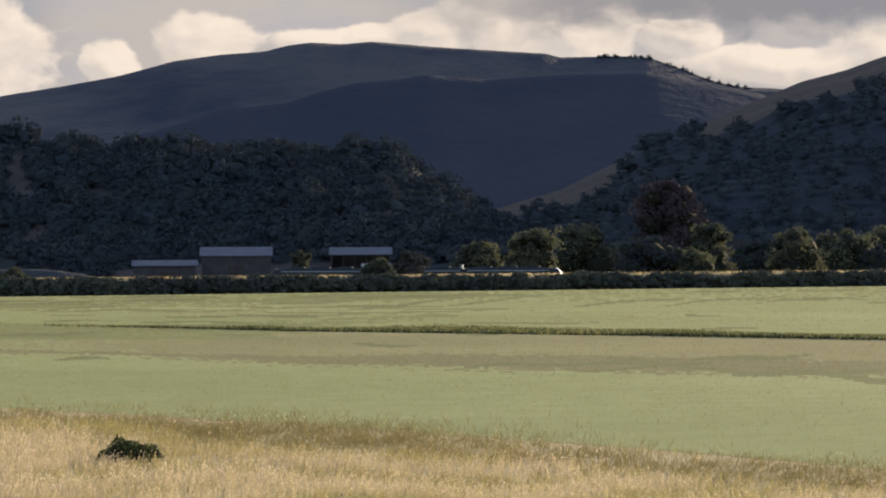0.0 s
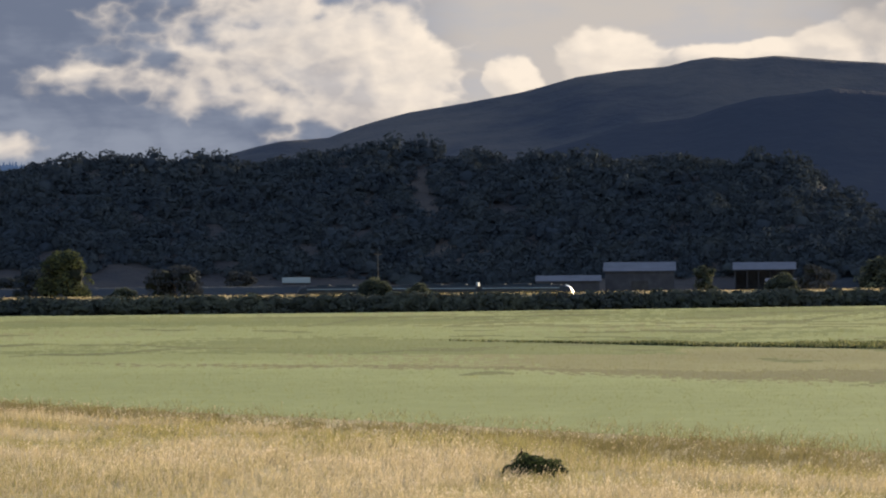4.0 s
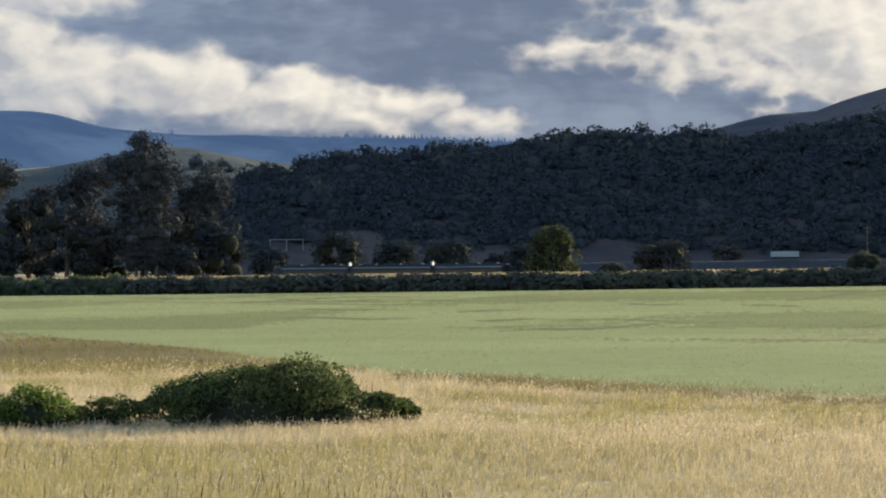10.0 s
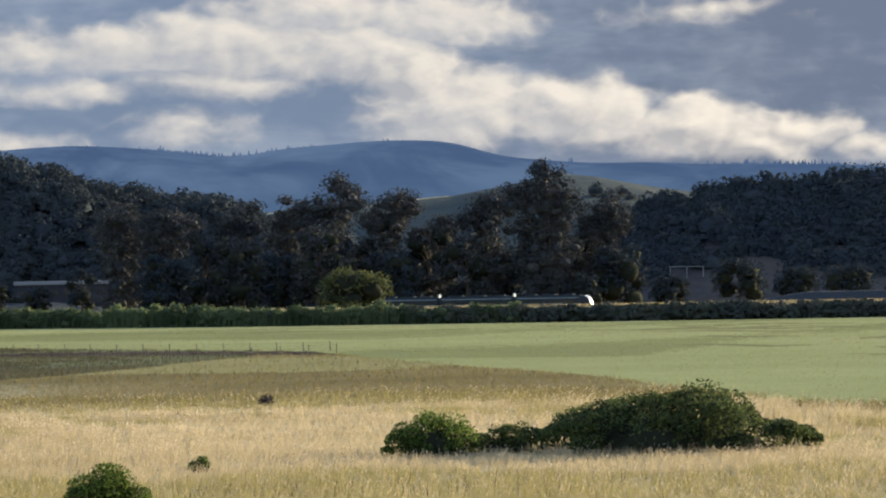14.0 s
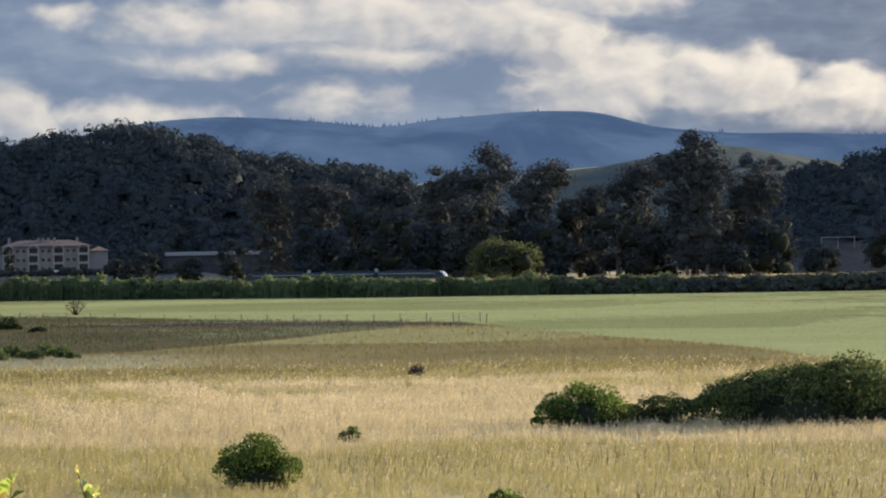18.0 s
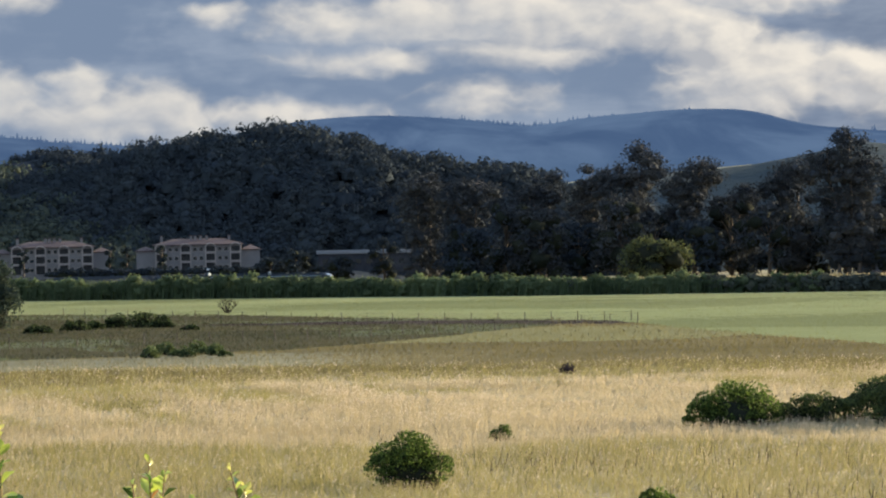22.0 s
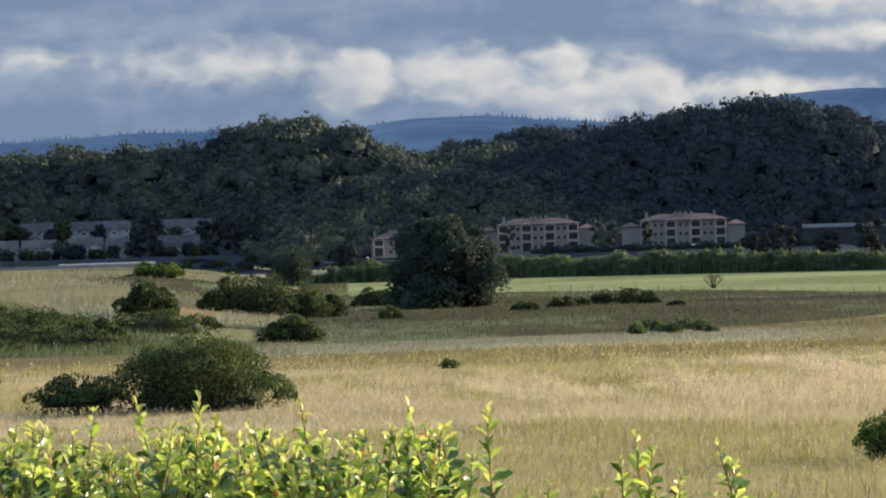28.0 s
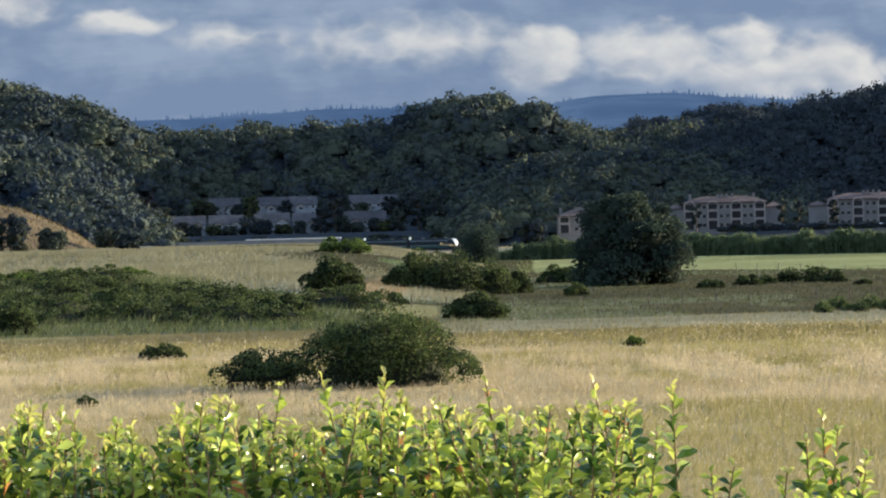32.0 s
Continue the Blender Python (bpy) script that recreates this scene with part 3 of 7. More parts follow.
def hay_kind(az, d, loose):
    """Which kind of hay grows at each place: 0 green, 1 browning, 2 dark weeds of the ditch, 3 cool green, 4 lodged, 5 old brown strip."""
    fixed, roll = np.random.default_rng(55), np.random.default_rng(56)
    n = len(az)
    chance = roll.random(n) * loose + 0.5 * (1 - loose)
    # lodged streaks and wheel lines, dark and low
    streak = np.zeros(n, bool)
    for k in range(70):
        a0 = -8 + 32 * fixed.random() if k < 34 else -8 + 16 * fixed.random()
        near = float(curve_at(CROP_EDGE, a0))
        d0 = near + 90 + (float(curve_at(HEDGE_LINE, a0)) - near - 120) * fixed.random()
        half, slope, thick = 0.5 + 2.4 * fixed.random() ** 2, fixed.normal() * 6, 2.0 + 3.0 * fixed.random() + d0 * 0.006
        u = az - a0
        streak |= (np.abs(u) < half) & (np.abs(d - d0 - slope * u - 5 * np.sin(u * 3 + k)) < thick * (1 - (u / half) ** 2))
    for k in range(9):
        a0, slope = -6.5 + 15 * (k + 0.5 * fixed.random()) / 9, -35 - 45 * fixed.random()
        d0, half = 560 + 130 * fixed.random(), 0.8 + 0.7 * fixed.random()
        u = az - a0
        streak |= (np.abs(u) < half) & (np.abs(d - d0 - slope * u - 14 * np.sin(u * 3 + k)) < 13 * (1 - (u / half) ** 2))
    ditch = ditch_at(az)
    near_side = curve_at([(-10, 238), (-4.5, 258), (-1, 272), (2.4, 284), (6, 318), (9.5, 333), (13, 345)], az) + 5 * patch(az, d, 0.09, 4.4) + 4 * patch(az, d, 0.45, 2.4) + 3 * patch(az, d, 1.3, 3.4) + 5 * loose * roll.normal(size=n)
    strip = (az < 9.0) & (d < ditch) & (d > near_side)
    old = (az < 12.5) & (d > near_side) & (d < near_side + 9 + 26 * step(az, 6, -1) + 5 * patch(az, d, 0.06, 1.5))
    pick = np.where(strip & (chance < 0.92 - 0.55 * step(az, 2, 8.5)), 1, 0)
    pick = np.where(old & (chance < 0.85 - 0.45 * step(az, 8, 12)), 5, pick)
    band = 0.35 * patch(az, d, 0.3, 2.9) + 0.25 * patch(az, d, 0.9, 1.9) + np.sin(d * 0.028 + 0.35 * az + 1.5 * np.sin(az * 0.4)) + 0.6 * np.sin(d * 0.011 - az * 0.5) + 0.3 * loose * roll.normal(size=n)
    pick = np.where((band > 0.35) & (d > 400 + 60 * patch(az, d, 0.011, 5.5)) & (az > -1 + 4 * patch(az, d, 0.012, 2.5)) & (chance < 0.85), 3, pick)
    pick = np.where((band < -0.9) & (d > ditch) & (chance < 0.35) & (pick == 0), 1, pick)
    pick = np.where((d > 560 + 70 * patch(az, d, 0.013, 6.5)) & (az < 8 + 3 * patch(az, d, 0.02, 1.5)) & (chance < 0.45), 3, pick)
    pick = np.where(streak & (chance < 0.85), 4, pick)
    dark = (az < 6.0) & (np.abs(d - ditch) < 0.3 + 7.0 * step(-az, -5.5, 2.0))
    pick = np.where(dark, 2, pick)
    return pick, dark, streak, old


def pasture_kind(az, d, loose):
    """Which kind of growth covers the pasture: 0 olive, 1 browning, 2 dark weeds, 3 dead stalks, 4 faded grass of the rise, 5 green weeds, 6 dull grass."""
    roll = np.random.default_rng(57)
    n = len(az)
    z = patch(az, d, 0.035, 2.2) + 0.15 * loose * roll.normal(size=n)
    pick = np.where(z > 0.3, 1, 0)
    soil = (az > 21.8) & (az < 30) & (d > curve_at([(21.5, 452), (22.6, 455), (25, 472), (28, 490), (30, 505)], az)) & (d < curve_at([(21.5, 460), (22.6, 482), (25, 503), (27, 512), (28, 507), (30, 505)], az))
    dull = (az > 23.5) & (az < 36) & (d > curve_at([(23, 470), (25, 400), (28, 350), (36, 335)], az) + 8 * patch(az, d, 0.05, 3.3))
    faded = (az > 23) & (az < 36) & (d < curve_at([(23, 330), (28, 345), (36, 338)], az) + 9 * patch(az, d, 0.07, 5.3)) & (d > 305 + 7 * patch(az, d, 0.05, 1.3))
    pick = np.where(faded & ((roll.random(n) * loose + 0.5 * (1 - loose)) < 0.8 * step(az, 23, 30)), 4, pick)
    pick = np.where(dull, np.where((roll.random(n) * loose + 0.5 * (1 - loose)) < 0.10 + 0.6 * (patch(az, d, 0.06, 1.1) + 0.4 * patch(az, d, 0.3, 2.1) > 0.3), 2, 6), pick)
    pick = np.where(soil & ((roll.random(n) * loose + 0.5 * (1 - loose)) < 0.93), 3, pick)
    pick = np.where((d > 335) & (az < 36) & ((roll.random(n) * loose + 0.5 * (1 - loose)) < 0.02), 3, pick)
    onrise = (az > 35.3) & (d > 385)
    pick = np.where(onrise, np.where(z > 0.30, np.where(patch(az, d, 0.09, 6.1) > 0.45, 5, 6), np.where((roll.random(n) * loose + 0.5 * (1 - loose)) < 0.25, 0, 4)), pick)
    tawny = onrise & (np.abs(az - 36.75 - 0.004 * (470 - d)) < 0.38 + 0.1 * patch(az, d, 0.2, 3.7)) & (d < 520)
    pick = np.where(tawny & (roll.random(n) < 0.9), 7, pick)
    thicket = (az > 36.3) & (d > 318) & (d < 318 + 80 * step(az, 36.3, 38.5) + 75 * step(az, 38.5, 41) + 16 * patch(az, d, 0.06, 8.8))
    pick = np.where(thicket, np.where((roll.random(n) * loose + 0.5 * (1 - loose)) < 0.75, 2, 5), pick)
    return pick, thicket, soil


def make_pasture_sheet():
    """The pasture's close floor, in the kinds of growth that stand on it."""
    az = np.arange(14.0, 46.0, 0.15)
    t = np.linspace(0, 1, 100)
    far = np.where(az > 34.8, 1000.0, np.minimum(curve_at(CROP_EDGE, az) - 1.0, 700.0))
    near = np.minimum(286.0, far - 4)
    R = 1 / ((1 - t[:, None]) / near[None, :] + t[:, None] / far[None, :])
    A = np.broadcast_to(az, R.shape)
    v = np.stack([-np.sin(np.radians(A)) * R, np.cos(np.radians(A)) * R, ground_z(A, R) + 0.16 * step(R, 282, 292) - 0.01], -1).reshape(-1, 3)
    n = len(az)
    i, j = np.meshgrid(np.arange(len(t) - 1), np.arange(n - 1), indexing="ij")
    f = np.stack([i * n + j, i * n + j + 1, (i + 1) * n + j + 1, (i + 1) * n + j], -1).reshape(-1, 4)
    kind = pasture_kind(A[:-1, :-1].reshape(-1), (0.5 * (R[:-1, :-1] + R[1:, :-1])).reshape(-1), 0.2)[0]
    tagged(new("pasture_ground", mesh("pasture_ground", v, f[:, ::-1], PASTURE, kind, smooth=True)), "rough pasture floor with bare soil and weeds", "field", kind="structure")


def make_grass():
    rng = np.random.default_rng(5)
    # dry meadow between the bank and the hay field
    az, d = sow(rng, 62000, -9, 45, 112, 345, 0.6)
    # in tufts of a dozen blades
    own = rng.random(len(az))
    az, d, own = np.repeat(az, 12), np.repeat(d, 12), np.repeat(own, 12)
    spread = (0.16 + 0.30 * own) * rng.normal(size=len(az))
    az, d = az + np.degrees((0.16 + 0.30 * own) * rng.normal(size=len(az)) / d), d + spread * 1.5
    wave = 7 * patch(az, d, 0.12, 2.0) + 4 * patch(az, d, 0.4, 5.0)
    keep = (d < curve_at(CROP_EDGE, az) + wave + 5 * rng.normal(size=len(az))) & (d < 300 + 14 * patch(az, d, 0.06, 4.0))
    az, d, own = az[keep], d[keep], own[keep]
    n = len(az)
    zone = patch(az, d, 0.05, 1.0) + 0.6 * patch(az, d, 0.19, 3.0) + 0.6 * patch(az, d, 0.5, 2.0) + 0.15 * rng.normal(size=n)
    edge = curve_at(CROP_EDGE, az) - d
    pick = np.where(zone > 0.55 - 0.42 * (1 - step(az, 12, 18)), np.where(rng.random(n) < 0.25, 1, 4), 0)
    olive_band = (az > 15) & (d > 262 + 8 * patch(az, d, 0.1, 7.0))
    near_crop = (az < 15) & (edge < 20 + 7 * patch(az, d, 0.15, 9.0))
    greening = (d < 168 + 18 * patch(az, d, 0.1, 5.0)) & (az > 4)
    pick = np.where((olive_band | near_crop) & (rng.random(n) < 0.93), 1, pick)
    pick = np.where(greening & (rng.random(n) < 0.8 * step(az, 4.0, 18.0)), np.where(rng.random(n) < 0.85, 4, 1), pick)
    pick = np.where((az > 15) & (pick == 1) & (rng.random(n) < 0.5 * step(az, 15, 22)), 4, pick)
    pick = np.where((rng.random(n) < 0.04) & (patch(az, d, 0.16, 6.0) > 0.35), 3, pick)
    rich = 0.16 + 0.22 * (1 - step(az, 4, 12)) + 0.30 * step(patch(az, d, 0.07, 4.0) + 0.5 * patch(az, d, 0.3, 1.0), -0.1, 0.6) * step(edge, 2, 9)
    rich = rich * (1 - 0.6 * step(az, 27, 34))
    head = np.where((pick == 0) & (rng.random(n) < rich), 2, -1)
    head = np.where(((pick == 1) | (pick == 4)) & (rng.random(n) < 0.05), 2, head)
    tall = (0.20 + 0.26 * own + 0.22 * rng.random(n) ** 1.4) * (1 + 0.35 * patch(az, d, 0.09, 8.0))
    wide = 0.017 + 0.014 * rng.random(n) + (d - 120) * 0.00014
    simple = head < 0
    blades("dry_grass", "tall dry golden grass", az[simple], d[simple], wide[simple], tall[simple], [M_DRY, M_STALE, M_HEAD, M_DEAD, M_GOLD], pick[simple], 11, simple=True, lean=0.5)
    has = ~simple
    blades("seeding_grass", "dry golden grass with pale seed heads", az[has], d[has], wide[has] * 0.8, tall[has] * 1.15, [M_DRY, M_STALE, M_HEAD, M_DEAD, M_GOLD], pick[has], 14, head[has])
    # dead stalks standing in the near grass
    az, d = sow(rng, 1500, 14, 30, 116, 160, 1.2)
    keep = patch(az, d, 0.18, 4.0) > 0.15
    az, d = az[keep], d[keep]
    blades("dead_stalks", "dark dead weed stalks in dry grass", az, d, 0.03 + 0.02 * rng.random(len(az)), 0.5 + 0.4 * rng.random(len(az)), [M_DEAD], np.zeros(len(az), int), 17, None, 0.15, simple=True, category="weeds")
    # hay field
    az, d = sow(rng, 260000, -9, 35.5, 140, 905, 0.9)
    keep = (d > curve_at(CROP_EDGE, az) - 8 + 7 * patch(az, d, 0.12, 2.0) + 4 * patch(az, d, 0.4, 5.0) + 5 * rng.normal(size=len(az))) & (d < curve_at(HEDGE_LINE, az) - 2)
    az, d = az[keep], d[keep]
    n = len(az)
    pick, dark, streak, old = hay_kind(az, d, 1.0)
    tall = 0.07 + 0.05 * rng.random(n) - np.where(streak, 0.02, 0)
    wide = (0.00022 + 0.0002 * rng.random(n)) * d
    blades("hay_grass", "green ripening hay grass with browning strips", az, d, wide, tall, HAY, pick, 12, None, 0.5, 0.12, simple=True)
    # weeds along the ditch
    az = -9 + 15.8 * rng.random(16000)
    n = len(az)
    az = az[rng.random(n) < step(-az, -6.8, -2.0)]
    n = len(az)
    half = 1.0 + 6.0 * step(-az, -5.0, 2.0) * (0.7 + 0.4 * patch(az, az * 0 + 400, 0.08, 3.0))
    d = ditch_at(az) + half * (2 * rng.random(n) - 1)
    tall = (0.35 + 0.35 * rng.random(n)) * (1 + 0.35 * patch(az, d, 0.25, 1.0)) * (0.5 + 0.5 * step(-az, -6.5, 0.0))
    blades("ditch_weeds", "dark weeds along a ditch in the hay field", az, d, 0.18 + 0.2 * rng.random(n), tall, [M_WEED, M_LODGED], np.where(rng.random(n) < 0.4, 1, 0), 15, None, 0.5, 0.1, simple=True, category="weeds")
    # tawny grass over the cut bank
    az, v = 41.2 + 4.0 * rng.random(7000), rng.random(7000)
    d = CUT_BANK.foot + (CUT_BANK.crest - CUT_BANK.foot) * v
    blades("bank_grass", "tawny dry grass on a cut bank", az, d, 0.15 + 0.15 * rng.random(7000), 0.3 + 0.5 * rng.random(7000), [M_BANK, M_STALE], np.where(rng.random(7000) < 0.25, 1, 0), 16, None, 0.4, CUT_BANK.z(az, v) - ground_z(az, d), simple=True)
    # rough pasture beyond the dry meadow
    az, d = sow(rng, 300000, 14, 45, 285, 1000, 0.9)
    keep = (d < curve_at(CROP_EDGE, az)) | (az > 34.5)
    az, d = az[keep], d[keep]
    n = len(az)
    pick, thicket, soil = pasture_kind(az, d, 1.0)
    tall = 0.30 + 0.25 * rng.random(n) + np.where(thicket, 0.6, 0) + np.where((pick == 4) & (az > 35.3), 0.4, 0) - np.where(soil, 0.15, 0)
    wide = (0.00026 + 0.0002 * rng.random(n)) * d
    blades("pasture_grass", "rough pasture of olive grass, weeds and dark stalks", az, d, wide, tall, PASTURE, pick, 13, None, 0.45, simple=True)


# ---- hills ----
class Hill:
    """A ridge: crest heights by bearing, and the distances of its foot and crest."""

    def __init__(self, rows, foot, crest, relief=6.0, foot_z=0.0, seed=1, shape=0.85, sink=3.6, ribs=None, straight=False):
        self.sink, self.ribs, self.straight = sink, ribs, straight
        self.rows, self.foot, self.crest, self.relief, self.foot_z, self.seed, self.shape = rows, foot, crest, relief, foot_z, seed, shape

    def z(self, az, v):
        """v: 0 at the foot, 1 on the crest, to 1.6 behind it."""
        top = self.crest * np.tan(np.radians(curve_at(self.rows, az))) + EYE_Z
        s = np.where(v < 1, np.clip(v, 0, 1) if self.straight else np.sin(np.clip(v, 0, 1) * np.pi / 2) ** (1 / self.shape), np.cos(np.clip(v - 1, 0, 1) * 1.2))
        d = self.foot + (self.crest - self.foot) * v
        fold = patch(az, d, 0.012, self.seed) * 0.7 + patch(az, d, 0.035, self.seed + 2) * 0.3
        fold = self.relief * fold
        if self.ribs:
            # spurs that run down the slope: bearing at the foot and on the crest, half widths towards the left and right, height
            for foot, crest, left, right, high in self.ribs:
                u = az - foot - (crest - foot) * v + 0.15 * patch(az, d, 0.03, self.seed + 4)
                fold = fold + high * np.clip(1 - np.where(u > 0, u / left, -u / right), 0, 1)
        return self.foot_z + (top - self.foot_z) * s + fold * np.sin(np.clip(v, 0, 1) * np.pi) * (1.25 - np.clip(v, 0, 1)) * 1.3

    def build(self, name, label, mat, step_az=0.12, rows=40, kind_at=None):
        a0, a1 = self.rows[0][0], self.rows[-1][0]
        az = np.arange(min(a0, a1), max(a0, a1), step_az)
        v = np.linspace(-0.05, 1.6, rows)
        A, V = np.meshgrid(az, v)
        R = self.foot + (self.crest - self.foot) * V
        zz = np.where(V < 0, self.foot_z - 6.0, self.z(A, V))
        p = np.stack([-np.sin(np.radians(A)) * R, np.cos(np.radians(A)) * R, zz], -1).reshape(-1, 3)
        n = len(az)
        i, j = np.meshgrid(np.arange(rows - 1), np.arange(n - 1), indexing="ij")
        f = np.stack([i * n + j, (i + 1) * n + j, (i + 1) * n + j + 1, i * n + j + 1], -1).reshape(-1, 4)
        index = None if kind_at is None else np.where(kind_at(A[:-1, :-1].reshape(-1), np.clip(V[:-1, :-1], 0, 1).reshape(-1)), 1, 0)
        return tagged(new(name, mesh(name, p, f[:, ::-1], mat, index, smooth=True)), label, "hill", kind="structure")

    def woods(self, rng, count, keep, low=0.02, high=1.12):
        """Places for crowns on the slope."""
        a0, a1 = self.rows[0][0], self.rows[-1][0]
        k = np.arange(count)
        az = a0 + (a1 - a0) * ((k * 0.7548777 + 0.4 * rng.random(count) / math.sqrt(count) * 6) % 1.0)
        v = low + (high - low) * ((k * 0.5698403 + 0.06 * rng.random(count)) % 1.0)
        ok = keep(az, v)
        az, v = az[ok], v[ok]
        d = self.foot + (self.crest - self.foot) * v
        z = self.z(az, v)
        s = 0.7 + 0.75 * rng.random(len(az)) ** 1.6
        a = np.radians(az)
        sink = self.sink if self.straight else self.sink * (0.2 + 0.8 * step(v, 0.65, 0.95))
        return np.stack([-np.sin(a) * d, np.cos(a) * d, z - sink, s, s * (0.75 + 0.5 * rng.random(len(az)))], 1)


DARK_HILL = Hill([(-1.3, 0.1), (-0.6, 0.62), (-0.2, 0.95), (0.4, 1.27), (0.9, 1.5), (2.7, 1.58), (5.3, 1.64), (7.6, 1.84), (9.2, 1.58), (10.1, 1.64), (11.5, 1.68), (13.4, 1.55),
                  (14.7, 1.38), (16.2, 1.34), (16.9, 1.15), (17.5, 0.85), (18.6, 0.3)], 1335, 1480, 4, 0.0, 1.0, sink=2.5, straight=True)
KNOLL = Hill([(21.5, 0.1), (23.1, 0.72), (23.7, 0.9), (24.5, 1.1), (25.9, 1.4), (26.9, 1.56), (27.5, 1.70), (28.2, 1.74), (29.1, 1.68), (29.8, 1.60), (31.0, 1.3), (32.5, 0.9)], 1470, 1620, 5, 0.0, 2.0, sink=2.5, ribs=((25.4, 27.4, 3.5, 0.9, 13), (23.0, 24.5, 1.5, 0.7, 8)))
LIT_HILL = Hill([(29.2, 0.2), (29.9, 0.4), (30.6, 0.75), (31.1, 0.9), (32.0, 1.2), (33.3, 1.24), (34.7, 1.36), (35.4, 1.58), (36.1, 1.42), (36.6, 1.30), (37.9, 1.33), (38.9, 1.46), (39.8, 1.37), (40.7, 1.46),
                 (41.5, 1.70), (42.0, 1.98), (42.9, 2.20), (45, 2.3), (50, 1.8)], 1545, 1660, 4, 0.0, 3.0, ribs=((33.1, 35.4, 5.0, 1.1, 24), (29.8, 32.1, 1.6, 1.0, 15), (40.2, 42.2, 3.0, 1.0, 14)))
LEFT_SPUR = Hill([(40.3, -0.4), (40.6, -0.05), (40.9, 0.25), (41.3, 0.70), (41.86, 1.08), (42.3, 1.22), (42.9, 1.32), (45, 1.7), (49, 1.4)], 1120, 1320, 4, 0.0, 4.0)
CUT_BANK = Hill([(41.15, -0.45), (41.4, -0.20), (41.7, 0.03), (42.1, 0.24), (42.6, 0.45), (43.2, 0.55), (46, 0.8)], 960, 1050, 1.0, 2.0, 8.0)
GOLDEN_HILL = Hill([(-14, 1.8), (-5.2, 2.54), (-4.69, 2.57), (-4.25, 2.68), (-3.81, 2.86), (-3.27, 3.05), (-2.9, 3.07), (-1.85, 3.06), (-1.67, 3.12), (-0.6, 3.19), (0.12, 3.24), (0.66, 3.29), (1.11, 3.33), (1.56, 3.29), (2.1, 3.32),
                    (2.46, 3.27), (2.82, 3.18), (3.53, 3.13), (4.25, 3.03), (4.8, 2.88), (5.15, 2.79), (6.04, 2.63), (6.93, 2.49), (7.4, 2.37), (7.8, 2.25), (8.2, 2.10), (8.96, 2.05), (9.4, 1.95), (9.95, 1.8), (12, 1.2)],
                   2420, 2900, 10, 0.0, 5.0, 0.9, straight=True, ribs=((1.2, 4.4, 1.6, 1.4, 9), (4.2, 6.8, 1.5, 1.3, 8), (6.4, 8.1, 1.0, 0.8, 6)))
SHOULDER = Hill([(-9, 1.9), (-5.3, 2.40), (-4.4, 2.60), (-3.3, 2.80), (-2.0, 2.80), (-0.77, 2.72), (-0.32, 2.76), (0.22, 2.81), (0.66, 2.74), (1.38, 2.68), (1.92, 2.55), (2.46, 2.37), (3.0, 2.31), (3.45, 2.28), (4.26, 2.02), (4.97, 1.83), (6.5, 1.2)],
                2080, 2460, 1.5, 0.0, 11.0, straight=True)
RIGHT_HILL = Hill([(-16, 3.9), (-9, 3.3), (-7.0, 2.93), (-6.4, 2.73), (-5.7, 2.57), (-4.8, 2.22), (-4.1, 1.92), (-3.3, 1.68), (-2.7, 1.34), (-1.9, 0.95), (-0.9, 0.62), (0.3, 0.2)], 1300, 1880, 16, 0.0, 6.0)
MID_HILL = Hill([(15.5, 1.2), (17.0, 1.41), (18.0, 1.60), (18.6, 1.66), (19.4, 1.50), (20.3, 1.35), (21.5, 1.28), (22.6, 1.25), (23.5, 1.10), (24.3, 0.95), (25, 0.8)], 1700, 2150, 14, 0.0, 7.0)
BACK_HILL = Hill([(28.6, 1.0), (29.6, 1.40), (30.3, 1.58), (31.1, 1.76), (31.7, 1.66), (32.6, 1.55), (33.6, 1.3), (34.6, 1.0)], 1850, 2050, 4, 0.0, 9.0)

SIDE_SPUR = Hill([(29.5, 0.1), (30.4, 0.42), (31.3, 0.70), (32.4, 0.92), (33.4, 1.0), (34.3, 0.85), (35.2, 0.5), (36.0, 0.1)], 1440, 1575, 4, 0.0, 10.0)


def scrub_on_spur(az, v):
    """Where scrub grows on the spur: its ridge and a strip below are bare."""
    d = RIGHT_HILL.foot + (RIGHT_HILL.crest - RIGHT_HILL.foot) * v
    below = curve_at(RIGHT_HILL.rows, az) - np.degrees(np.arctan2(RIGHT_HILL.z(az, v) - EYE_Z, d))
    ragged = 0.06 * patch(az, 600 * v, 0.02, 4)
    bare = below < (0.22 + 0.22 * step(az, -1.2, -2.4)) * step(az, -3.15, -2.55) + ragged * step(az, -3.15, -2.8) - 0.01
    bare |= (az < -3.9) & (below < 0.34 * step(-az, 3.9, 4.4) + ragged)
    return ~bare


